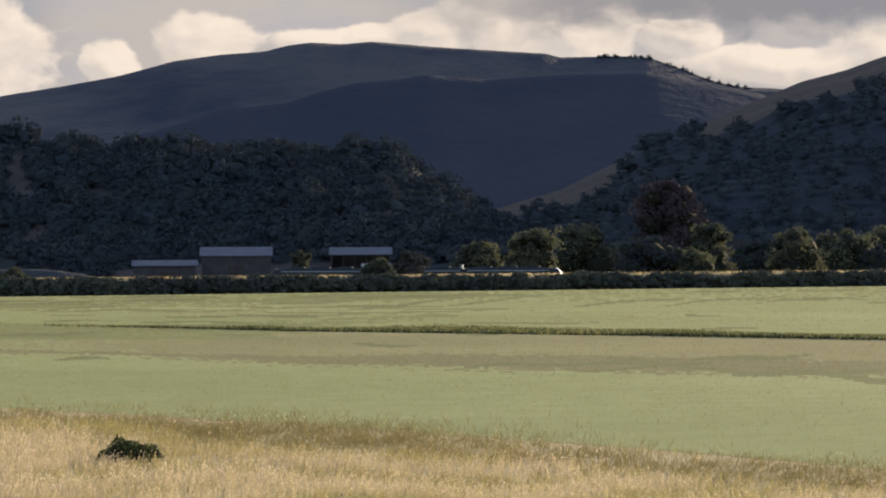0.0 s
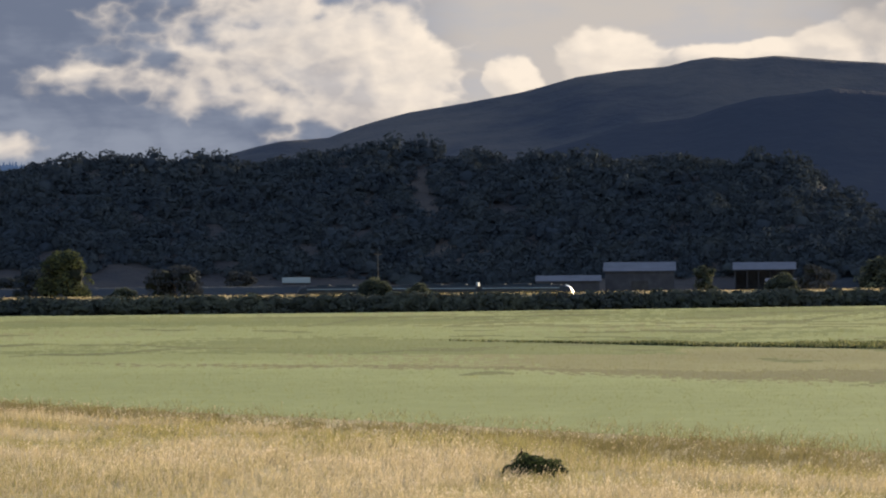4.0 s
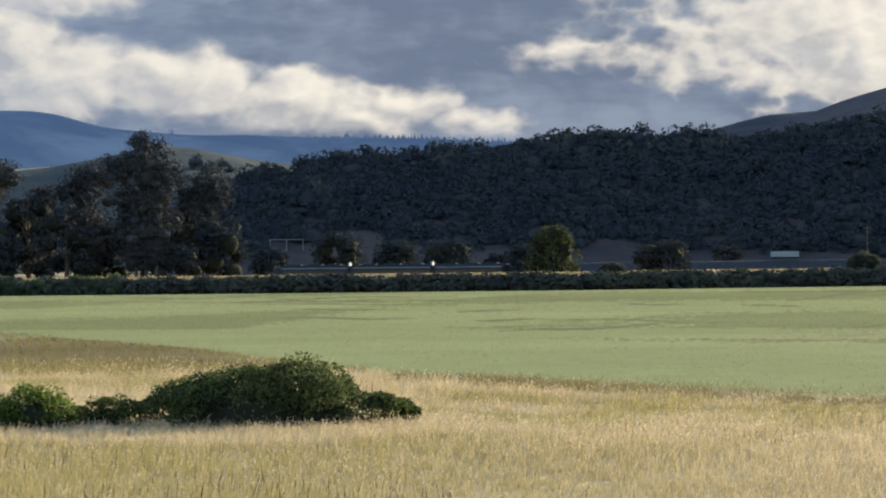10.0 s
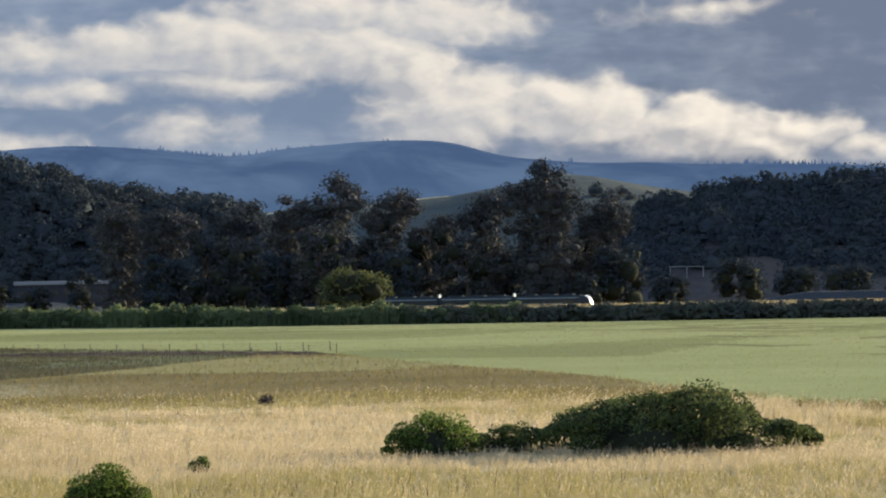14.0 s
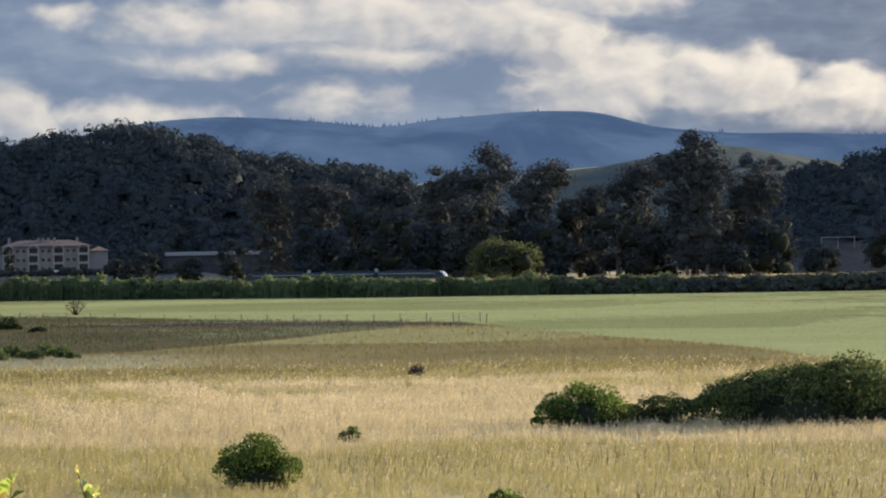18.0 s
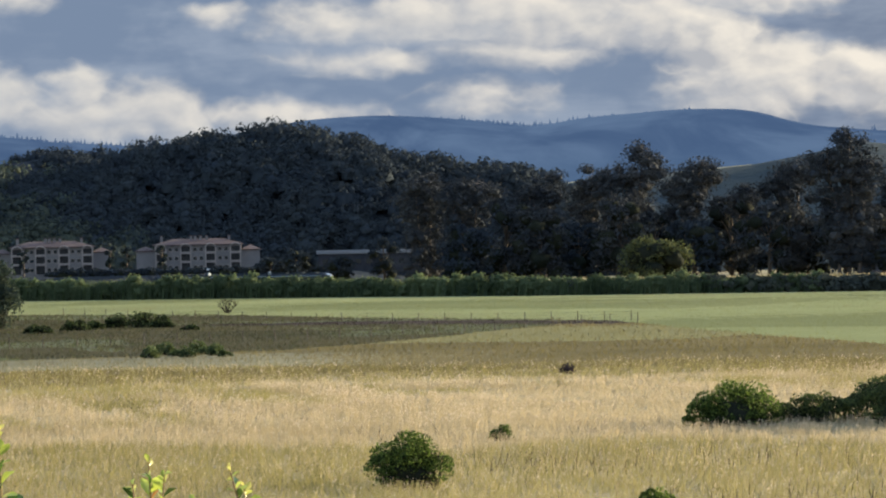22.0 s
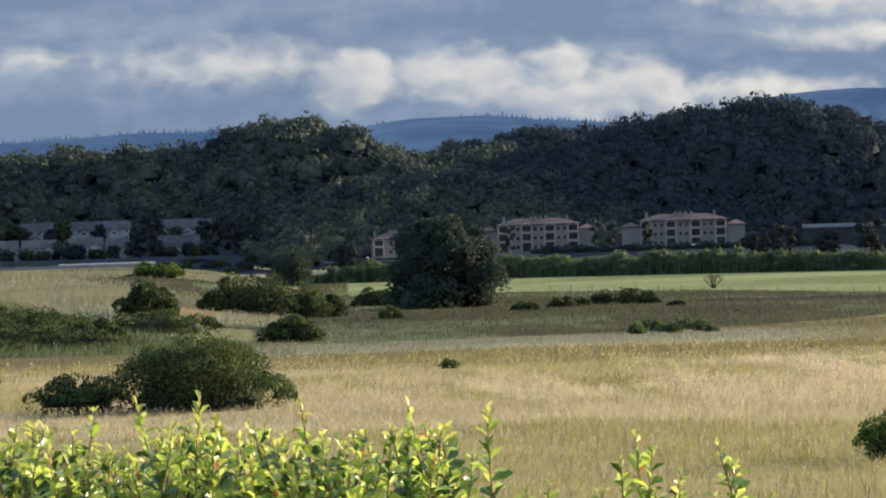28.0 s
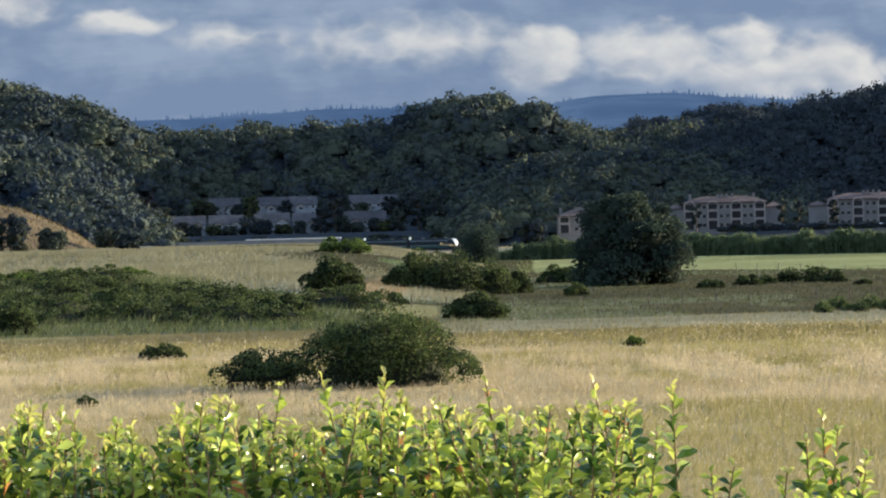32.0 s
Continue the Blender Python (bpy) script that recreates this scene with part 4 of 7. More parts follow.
def make_hills():
    GOLDEN_HILL.build("golden_hill", "large bare grassy hill, cloud shade put into its dark colour", M_GOLDEN, 0.12, 60)
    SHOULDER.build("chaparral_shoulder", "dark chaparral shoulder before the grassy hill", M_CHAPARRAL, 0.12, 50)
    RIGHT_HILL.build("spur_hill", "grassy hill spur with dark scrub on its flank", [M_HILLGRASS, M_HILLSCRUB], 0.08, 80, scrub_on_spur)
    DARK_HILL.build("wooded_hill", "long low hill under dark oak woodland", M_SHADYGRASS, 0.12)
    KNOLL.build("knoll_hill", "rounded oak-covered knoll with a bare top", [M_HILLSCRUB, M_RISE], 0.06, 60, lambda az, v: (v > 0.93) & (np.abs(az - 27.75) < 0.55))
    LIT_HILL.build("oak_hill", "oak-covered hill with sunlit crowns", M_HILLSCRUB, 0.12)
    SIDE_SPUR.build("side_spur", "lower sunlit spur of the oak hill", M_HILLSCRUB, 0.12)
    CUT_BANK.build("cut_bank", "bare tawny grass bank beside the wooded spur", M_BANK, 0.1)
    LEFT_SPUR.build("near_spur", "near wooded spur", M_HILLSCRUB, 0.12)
    # the pale grass index paints sunlit strips below the middle hill's crest
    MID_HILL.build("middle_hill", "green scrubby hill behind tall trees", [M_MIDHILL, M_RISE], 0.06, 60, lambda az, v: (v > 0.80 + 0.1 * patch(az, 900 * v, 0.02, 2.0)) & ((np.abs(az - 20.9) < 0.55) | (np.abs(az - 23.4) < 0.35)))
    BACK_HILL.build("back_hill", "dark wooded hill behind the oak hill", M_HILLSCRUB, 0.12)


def dome(rng, centre, radius, squash, rough):
    """A coarse dark dome: a lump without its hidden underside."""
    v, f = lump(rng, centre, radius, squash, rough, coarse=True)
    return v, f[v[f].mean(1)[:, 2] > centre[2] - 0.45 * radius * squash]


def oak(rng, width, tall, clumps, leaves, spray=0.8):
    """Arrays of a broad oak crown: leafy clumps in loose layers over a dome."""
    out = [dome(rng, np.array([0, 0, tall * 0.36]), width * 0.40, 0.9 * tall / width, 0.12)]
    for i in range(clumps):
        up = 1 - 0.95 * (i + 0.5) / clumps
        a = 2.4 * i + rng.normal() * 0.4
        side = math.sqrt(max(0.0, 1 - up * up)) * width * 0.5 * (0.60 + 0.34 * rng.random())
        rad = width * (0.14 + 0.12 * rng.random() ** 1.5) * (1.25 if clumps < 7 else 1.0)
        c = np.array([math.cos(a) * side, math.sin(a) * side, tall * (0.30 + 0.50 * up * (0.75 + 0.4 * rng.random()))])
        out.append(dome(rng, c, rad * 0.55, 0.8, 0.2))
        out.append(leaves_on(rng, c, rad, leaves, spray, 0.8, 0.3, 0.0, True))
    return stack(out)


def make_woods():
    rng = np.random.default_rng(8)
    big = [oak(rng, 13.0, 9.0, 9, 25, 0.74) for k in range(10)]
    flat_oak = [oak(rng, 11.5, 6.5, 4, 34, 0.85) for k in range(10)]
    plain = [oak(rng, 11.5, 6.6, 6, 32, 0.72) for k in range(10)]
    small = [oak(rng, 9.0, 6.0, 2, 26) for k in range(5)]

    def dark(az, v):
        clear = patch(az, 1240 + 240 * v, 0.02, 2.0)
        foot = 0.06 + 0.13 * step(az, 5.5, 8) * (1 - step(az, 15.5, 17.5)) + 0.08 * step(az, 14.5, 15.5) + 0.10 * clear
        glade = (np.abs(az - 6.6 - 1.2 * (v - 0.6)) < 0.22 - 0.5 * np.abs(v - 0.62)) & (np.abs(v - 0.62) < 0.3)
        return (v > foot) & ~glade
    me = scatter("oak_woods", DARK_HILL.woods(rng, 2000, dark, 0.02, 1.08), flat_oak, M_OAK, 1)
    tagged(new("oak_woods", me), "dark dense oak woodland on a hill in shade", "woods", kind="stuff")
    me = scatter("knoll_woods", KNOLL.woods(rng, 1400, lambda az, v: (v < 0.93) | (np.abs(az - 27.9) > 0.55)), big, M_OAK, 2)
    tagged(new("knoll_woods", me), "dense dark green oaks over a knoll", "woods", kind="stuff")
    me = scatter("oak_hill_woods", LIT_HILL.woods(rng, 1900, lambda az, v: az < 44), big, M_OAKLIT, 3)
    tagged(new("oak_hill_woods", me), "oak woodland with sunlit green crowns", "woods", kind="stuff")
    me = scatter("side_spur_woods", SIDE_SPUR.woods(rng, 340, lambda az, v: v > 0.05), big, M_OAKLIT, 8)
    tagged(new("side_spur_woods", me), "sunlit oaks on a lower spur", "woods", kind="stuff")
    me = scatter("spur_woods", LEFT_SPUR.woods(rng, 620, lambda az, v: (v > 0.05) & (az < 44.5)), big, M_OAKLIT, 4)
    tagged(new("spur_woods", me), "green trees on the near spur", "woods", kind="stuff")
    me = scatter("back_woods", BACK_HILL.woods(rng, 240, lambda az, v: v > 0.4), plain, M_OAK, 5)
    tagged(new("back_woods", me), "dark trees on a hill behind", "woods", kind="stuff")
    me = scatter("middle_woods", MID_HILL.woods(rng, 420, lambda az, v: (patch(az, 900 * v, 0.02, 3) > 0.0) & (v < 0.55)), small, M_OAK, 6)
    tagged(new("middle_woods", me), "scattered scrub oaks on a green hill", "woods", kind="stuff")

    me = scatter("spur_scrub", RIGHT_HILL.woods(rng, 2700, scrub_on_spur, 0.02, 1.0) * np.array([1, 1, 1, 0.8, 0.7]) + np.array([0, 0, 2.2, 0, 0]), small, M_OAK, 7)
    tagged(new("spur_scrub", me), "dark scrub and oaks on a hill flank", "woods", kind="stuff")
    places = []
    for k in range(90):
        az = -2.5 - 2.4 * rng.random() ** 1.6
        p = polar(az, 2896, float(GOLDEN_HILL.z(np.array(az), np.array(0.99))) - 3.0)
        places.append((p.x, p.y, p.z, 0.45 + 0.4 * rng.random(), 0.6 + 0.6 * rng.random() ** 3))
    tagged(new("crest_oaks", scatter("crest_oaks", places, small, M_OAK, 9)), "small dark oaks along the bare hill's crest", "woods", kind="stuff")


def make_distance():
    """Blue ridges so far off that they do not shift; they glow with the haze between."""
    rows = [(8, 1.2), (13, 1.70), (15.2, 1.75), (17, 1.83), (18.5, 1.86), (19.5, 1.97), (20.4, 2.22), (21.2, 2.28), (22.8, 2.21), (23.7, 2.05), (24.6, 2.14), (25.5, 2.24), (26.6, 2.29), (27.3, 2.25), (28.6, 1.98),
            (29.8, 1.84), (31, 1.92), (32.4, 2.04), (33.6, 1.99), (34.8, 1.80), (36.1, 2.04), (36.4, 1.9), (37.6, 1.9), (38.5, 1.87), (40, 1.82), (43, 1.75), (50, 1.5)]
    m = bpy.data.materials.new("distant_haze")
    m.use_nodes = True
    m.node_tree.nodes.clear()
    n = Nodes(m.node_tree)
    pos = n.node("ShaderNodeNewGeometry").outputs["Position"]
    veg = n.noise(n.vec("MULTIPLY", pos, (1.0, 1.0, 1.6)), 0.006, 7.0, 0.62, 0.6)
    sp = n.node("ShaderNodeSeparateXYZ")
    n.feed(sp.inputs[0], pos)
    # haze is put into the ridge colour, which the surface emits
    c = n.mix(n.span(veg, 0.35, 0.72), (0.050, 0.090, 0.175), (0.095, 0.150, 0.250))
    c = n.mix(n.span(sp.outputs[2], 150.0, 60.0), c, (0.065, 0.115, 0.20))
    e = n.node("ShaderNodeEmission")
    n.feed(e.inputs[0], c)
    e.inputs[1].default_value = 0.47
    o = n.node("ShaderNodeOutputMaterial")
    n.feed(o.inputs[0], e.outputs[0])
    rng = np.random.default_rng(3)
    az = np.arange(8, 50, 0.03)
    h = 4500 * np.tan(np.radians(curve_at(rows, az))) + EYE_Z
    h = np.convolve(np.pad(h, 12, mode="edge"), np.ones(25) / 25, "valid")
    h = h + 2.0 * patch(az, 4500 + 0 * az, 0.02, 1.0)
    p, f = [], []
    t = np.linspace(0, 1, 14)
    A, T = np.meshgrid(az, t)
    R = 4100 + 400 * T
    zz = h[None, :] * np.sin(T * 1.5708) ** 1.2
    p = np.stack([-np.sin(np.radians(A)) * R, np.cos(np.radians(A)) * R, zz], -1).reshape(-1, 3)
    k = len(az)
    i, j = np.meshgrid(np.arange(len(t) - 1), np.arange(k - 1), indexing="ij")
    f = np.stack([i * k + j, (i + 1) * k + j, (i + 1) * k + j + 1, i * k + j + 1], -1).reshape(-1, 4)
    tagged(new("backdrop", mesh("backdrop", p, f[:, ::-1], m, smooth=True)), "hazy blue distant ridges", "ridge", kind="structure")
    # conifers along the far crest, in the same glowing haze colour
    vs, fs, c0 = [], [], 0
    for k in range(2600):
        a = 13 + 31 * rng.random()
        if patch(np.array([a]), np.array([4500.0]), 0.011, 2.0)[0] + 0.3 * rng.normal() < 0.35:
            continue
        hh = np.interp(a, az, h)
        x = polar(a, 4488, hh - 3)
        tall, wd = 4 + 6 * rng.random() ** 3, 1.3 + 1.6 * rng.random()
        ring = [(wd * math.cos(q), wd * math.sin(q), 0) for q in (0, 1.57, 3.14, 4.71)]
        vs += [(x[0] + r[0], x[1] + r[1], x[2]) for r in ring] + [(x[0], x[1], x[2] + tall)]
        fs += [(c0 + q, c0 + (q + 1) % 4, c0 + 4) for q in range(4)]
        c0 += 5
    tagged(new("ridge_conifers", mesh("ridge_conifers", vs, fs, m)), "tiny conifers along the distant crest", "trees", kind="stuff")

# ---- hedge, bushes and trees ----
def make_hedge():
    """A long scrub hedge on a low levee, in stretches; its grassy top is pale."""
    rng = np.random.default_rng(21)
    kinds = [crown(rng, 5.2, 4.6, 3, 84, 0.50, core=0.70, coarse=True) for k in range(6)]
    lush = [crown(rng, 4.8, 5.4, 4, 90, 0.36, core=0.78, coarse=True) for k in range(6)]
    places, high = [], []
    for k in range(1500):
        az = -10 + 45.2 * (k + rng.random()) / 1500
        d = curve_at(HEDGE_LINE, az) + 1.8 + 3.0 * rng.random()
        p = polar(az, float(d), -0.6)
        s = 0.95 + 0.35 * rng.random()
        if az > 20.5 + rng.normal() * 1.2:
            high.append((p[0], p[1], p[2], s, s * (0.66 + 0.20 * step(az, 22, 31) + 0.24 * rng.random()) * float(1 - 0.6 * step(az, 34.2, 35.3))))
        else:
            places.append((p[0], p[1], p[2], s, s * (0.76 + 0.10 * rng.random())))
    tagged(new("scrub_hedge", mesh_of(places, kinds, M_HEDGE, 2)), "dark scrub hedge along a levee", "hedge", kind="stuff")
    tagged(new("lush_hedge", mesh_of(high, lush, M_LUSH, 3)), "tall green reedy hedge along a levee", "hedge", kind="stuff")
    n = 13000
    a = 19.5 + 16.5 * rng.random(n)
    a = a[rng.random(n) < step(a, 19.0, 22.5)]
    n = len(a)
    d = curve_at(HEDGE_LINE, a) + 6.5 * rng.random(n)
    tall = (3.5 + 1.5 * step(a, 22, 31)) * (1 - 0.75 * step(a, 34.2, 35.6)) * (0.78 + 0.3 * rng.random(n)) * (1 + 0.07 * patch(a, d, 0.09, 3.0))
    blades("reeds", "tall green reeds along the levee", a, d, 0.22 + 0.2 * rng.random(n), tall, [M_LUSH, M_GREENWEED], np.where(rng.random(n) < 0.3, 1, 0), 33, None, 0.07, simple=True, category="reeds")
    # levee behind the hedge, with pale grass on top
    az = np.arange(-20, 35.7, 0.3)
    prof = [(3.0, -0.3), (6.0, 2.2), (9.0, 3.3), (14.0, 3.4), (19.0, 2.0), (24.0, -0.3)]
    base = curve_at(HEDGE_LINE, az)
    v = np.concatenate([np.stack([-np.sin(np.radians(az)) * (base + o), np.cos(np.radians(az)) * (base + o), np.full(len(az), h)], 1) for o, h in prof])
    n = len(az)
    i, j = np.meshgrid(np.arange(len(prof) - 1), np.arange(n - 1), indexing="ij")
    f = np.stack([i * n + j, (i + 1) * n + j, (i + 1) * n + j + 1, i * n + j + 1], -1).reshape(-1, 4)
    tagged(new("levee", mesh("levee", v, f[:, ::-1], M_SOIL, smooth=True)), "low earth levee with dry grass", "levee", kind="structure")
    a, o = -10 + 46 * rng.random(22000), 8.5 + 5 * rng.random(22000)
    d = curve_at(HEDGE_LINE, a) + o
    keep = rng.random(len(a)) < 1 - 0.75 * step(a, 20, 24)
    a, d, o = a[keep], d[keep], o[keep]
    lift = np.interp(o, [3, 6, 9, 14], [-0.3, 2.2, 3.3, 3.4])
    pick = np.where(rng.random(len(a)) < 0.6 + 0.3 * patch(a, d, 0.05, 2.0), 0, 1)
    blades("levee_grass", "pale dry grass on top of the levee", a, d, 0.14 + 0.1 * rng.random(len(a)), 0.3 + 0.45 * rng.random(len(a)), [M_DRY, M_STALE], pick, 31, None, 0.4, lift, simple=True)


def mesh_of(places, kinds, mat, seed):
    return scatter("foliage", places, kinds, mat, seed)


def bush(az, d, width, tall, mat, label, seed, lobes=7, count=2600, leaf=0.07, name="bush", stems=6, peak=0.0, depth=0.7, category="bush", group="", lift=0.0, bare=0.0):
    """A mounded bush: leafy clumps under a domed outline over a dark core for the inner shade, with a few woody stems.
    """
    rng = np.random.default_rng(seed)
    ob = thing(name, Matrix.Translation(on_ground(az, d) + Vector((0, 0, lift))) @ pose(0, 0, 0, 0, 0, az), label, category, group)
    n = lobes * 4
    out = []
    half, deep = width / 2, max(width * depth / 2 if width < 8 else width * 0.3, tall * 0.5)
    for i in range(n):
        t = ((i + 0.5) / n * 2 - 1) * 0.92 + rng.normal() * 0.03
        y = (rng.random() * 2 - 1) * math.sqrt(max(0.0, 1 - t * t)) * 0.9
        q = (t - peak) / (1 + peak if t < peak else 1 - peak)
        env = tall * max(0.22, max(0.0, 1 - abs(q) ** 2.2) ** 0.75) * (0.74 + 0.38 * rng.random()) * (1 - 0.35 * y * y)
        rad = min(env * 0.5, tall * (0.15 + 0.20 * rng.random()) + width * 0.015)
        x = t * (half - rad * 0.7)
        for z in np.arange(env - rad * 0.9, rad * 0.2, -rad * 1.35):
            if z < bare * tall and rng.random() < 0.85:
                continue
            c = np.array([x + rng.normal() * rad * 0.3, y * (deep - rad * 0.5), max(z, rad * 0.45)])
            out.append((c, rad * (0.85 + 0.3 * rng.random())))
    each = int(count * 1.75 / len(out)) + 4
    v, f = stack([leaves_on(rng, c, r, each, leaf * 1.2, 0.85, 0.38) for c, r in out])
    v[:, 2] = np.maximum(v[:, 2], -0.1)
    tagged(piece("foliage", mesh("foliage", v, f, mat), ob), kind="stuff")
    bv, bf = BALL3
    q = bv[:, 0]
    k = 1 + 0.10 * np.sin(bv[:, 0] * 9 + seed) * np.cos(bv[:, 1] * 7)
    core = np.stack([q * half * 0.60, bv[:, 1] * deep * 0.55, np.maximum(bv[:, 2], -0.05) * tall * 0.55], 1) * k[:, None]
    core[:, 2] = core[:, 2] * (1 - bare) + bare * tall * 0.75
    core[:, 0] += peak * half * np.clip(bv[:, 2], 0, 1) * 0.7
    piece("twig_mass", mesh("twig_mass", core, bf, M_INNERSHADE, smooth=True), ob, None, "dark core painted as the shade inside the leaves")
    parts = []
    for k in range(stems):
        x = (rng.random() - 0.5) * width * 0.65
        parts.append(tube([(x, -0.1, -0.1), (x + rng.normal() * 0.15, rng.normal() * 0.2, tall * 0.3), (x + rng.normal() * 0.35, rng.normal() * 0.3, tall * 0.7)], (0.05, 0.035, 0.012), 5))
    v, f = stack(parts)
    tagged(piece("stem_mass", mesh("stem_mass", v, f, M_BARK), ob, None, "grey woody stems"), kind="stuff")
    return ob


def tree(name, az, d, width, tall, mat, label, seed, trunk=0.25, lobes=9, count=3000, leaf=0.35, bark=None, base=None, z=None, droop=0.0, category="tree", group="", low=0.2, squash=0.85, belly=0.5):
    """A tree: a tapered trunk with limbs to each lobe of its crown."""
    rng = np.random.default_rng(seed)
    place = on_ground(az, d) if z is None else polar(az, d, z)
    ob = thing(name, Matrix.Translation(place) @ pose(0, 0, 0, 0, 0, az), label, category, group)
    out, limbs, core = [], [], []
    r0 = 0.035 * tall if bark is None else 0.028 * tall
    lean = rng.normal() * 0.03 * tall
    top = Vector((lean, 0, tall * 0.86))
    limbs.append(tube([(0, 0, -0.4), (lean * 0.2, 0, tall * 0.3), (lean * 0.6, 0, tall * 0.6), tuple(top)], (r0, r0 * 0.75, r0 * 0.45, r0 * 0.12), 8))
    for i in range(lobes):
        h = low + (1 - low) * (i + 0.5) / lobes
        span = width * 0.5 * math.sqrt(max(0.08, 1 - ((h - belly) / (0.87 - belly / 2)) ** 2))
        rad = span * (0.42 + 0.22 * rng.random())
        a = 2.4 * i + rng.normal() * 0.4
        reach = max(0.0, span - rad * 0.8)
        c = np.array([math.cos(a) * reach + lean * h, math.sin(a) * reach, min(h * tall, tall - rad * squash)])
        core.append(lump(rng, c, rad * 0.58, squash, 0.3))
        for q in range(6):
            w3 = rng.normal(size=3)
            w3 = w3 / np.linalg.norm(w3) * np.array([1, 1, 0.85]) * rad * 0.62
            out.append(leaves_on(rng, c + w3, rad * (0.36 + 0.2 * rng.random()), int(count * 1.15) // (6 * lobes) + 3, leaf * 1.2, 0.85, 0.5, droop))
        start = Vector((lean * h * 0.6, 0, max(trunk * tall, c[2] * 0.62)))
        limbs.append(tube([tuple(start), tuple(start.lerp(Vector(c), 0.5) + Vector((0, 0, rad * 0.15))), tuple(c)], (r0 * 0.35, r0 * 0.22, r0 * 0.08), 5))
    v, f = stack(out)
    tagged(piece("crown", mesh("crown", v, f, mat), ob), kind="stuff")
    # dark lumps put inside the lobes as the crown's inner shade
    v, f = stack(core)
    tagged(piece("twig_mass", mesh("twig_mass", v, f, M_INNERSHADE, smooth=True), ob, None, "dark core painted as the shade inside the leaves"), kind="stuff")
    v, f = stack(limbs)
    piece("trunk", mesh("trunk", v, f, bark or M_BARK, smooth=True), ob)
    return ob


def eucalyptus(az, d, width, tall, seed, label, low=0.12):
    """A tall ragged gum tree: forking pale trunks with separate leafy tufts and gaps."""
    rng = np.random.default_rng(seed)
    ob = thing("eucalyptus_tree", Matrix.Translation(polar(az, d, 0)) @ pose(0, 0, 0, 0, 0, az), label, "tree", "row of tall eucalyptus trees")
    out, limbs = [], []
    stems = max(2, int(width / 8))
    for s in range(stems):
        t = (s + 0.5) / stems * 2 - 1
        foot = Vector((t * width * 0.18, rng.normal(), -0.5))
        height = tall * (1 - 0.14 * abs(t) ** 1.5) * (0.85 + 0.15 * rng.random()) if s != stems // 2 else tall
        head = Vector((t * width * 0.36 + rng.normal(), rng.normal() * 2, height * 0.95))
        mid = foot.lerp(head, 0.5) + Vector((rng.normal() * 0.8, 0, 0))
        r = 0.011 * tall
        limbs.append(tube([tuple(foot), tuple(mid), tuple(foot.lerp(head, 0.78)), tuple(head)], (r * 1.3, r * 0.8, r * 0.45, r * 0.12), 7))
        # an umbrella of billows at the head, then looser layers down the stem
        tufts = int(18 + tall * 0.55)
        for k in range(tufts):
            head_on = k < tufts * 0.35
            h = 0.80 + 0.18 * rng.random() if head_on else low + (0.86 - low) * ((k - tufts * 0.35 + rng.random()) / (tufts * 0.65))
            on = foot.lerp(head, h)
            rad = width / stems * (0.25 + 0.16 * rng.random()) * (0.95 if head_on else 1.55 - 0.55 * h)
            a = rng.random() * 6.283
            off = width / stems * (0.80 * math.sqrt(rng.random()) if head_on else 0.15 + 0.45 * rng.random())
            c = np.array([on.x + math.cos(a) * off, on.y + math.sin(a) * off, min(on.z + rng.normal() * 0.8 - (0.10 * off * off if head_on else 0.0), tall - rad * 0.6)])
            out.append(lump(rng, c, rad * 0.56, 0.75, 0.3, coarse=True))
            out.append(leaves_on(rng, c, rad, 100, 0.48, 0.78, 0.8, 0.25))
            limbs.append(tube([tuple(on), tuple((on + Vector(c)) / 2 + Vector((0, 0, rad * 0.2))), tuple(c)], (r * 0.3, r * 0.2, r * 0.06), 5))
    v, f = stack(out)
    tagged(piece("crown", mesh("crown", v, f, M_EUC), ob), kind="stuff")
    v, f = stack(limbs)
    piece("trunk", mesh("trunk", v, f, M_PALEBARK, smooth=True), ob, None, "pale peeling trunks and limbs")
    return ob


def bare_shrub(az, d, width, tall, seed, label):
    """A leafless shrub: a fan of thin branches, each forking into twigs."""
    rng = np.random.default_rng(seed)
    ob = thing("bare_shrub", Matrix.Translation(on_ground(az, d)) @ pose(0, 0, 0, 0, 0, az), label, "shrub")
    for k in range(12):
        a = (k + 0.5) / 12 * 2 - 1 + rng.normal() * 0.06
        tip = Vector((a * width * 0.5, rng.normal() * 0.5, tall * (0.98 - 0.35 * a * a) * (0.88 + 0.15 * rng.random())))
        fork = Vector((tip.x * 0.45, tip.y * 0.4, tip.z * 0.5))
        parts = [tube([(0.12 * a, 0, -0.1), tuple(fork), tuple(tip)], (0.07, 0.05, 0.02), 5)]
        for j in range(7):
            p = fork.lerp(tip, rng.random())
            q = p + Vector((rng.normal() * 0.35, rng.normal() * 0.35, 0.35 + 0.4 * rng.random()))
            parts.append(tube([tuple(p), tuple(q)], (0.03, 0.012), 4))
        piece("branch", mesh("branch", *stack(parts), M_DEAD), ob)
    return ob


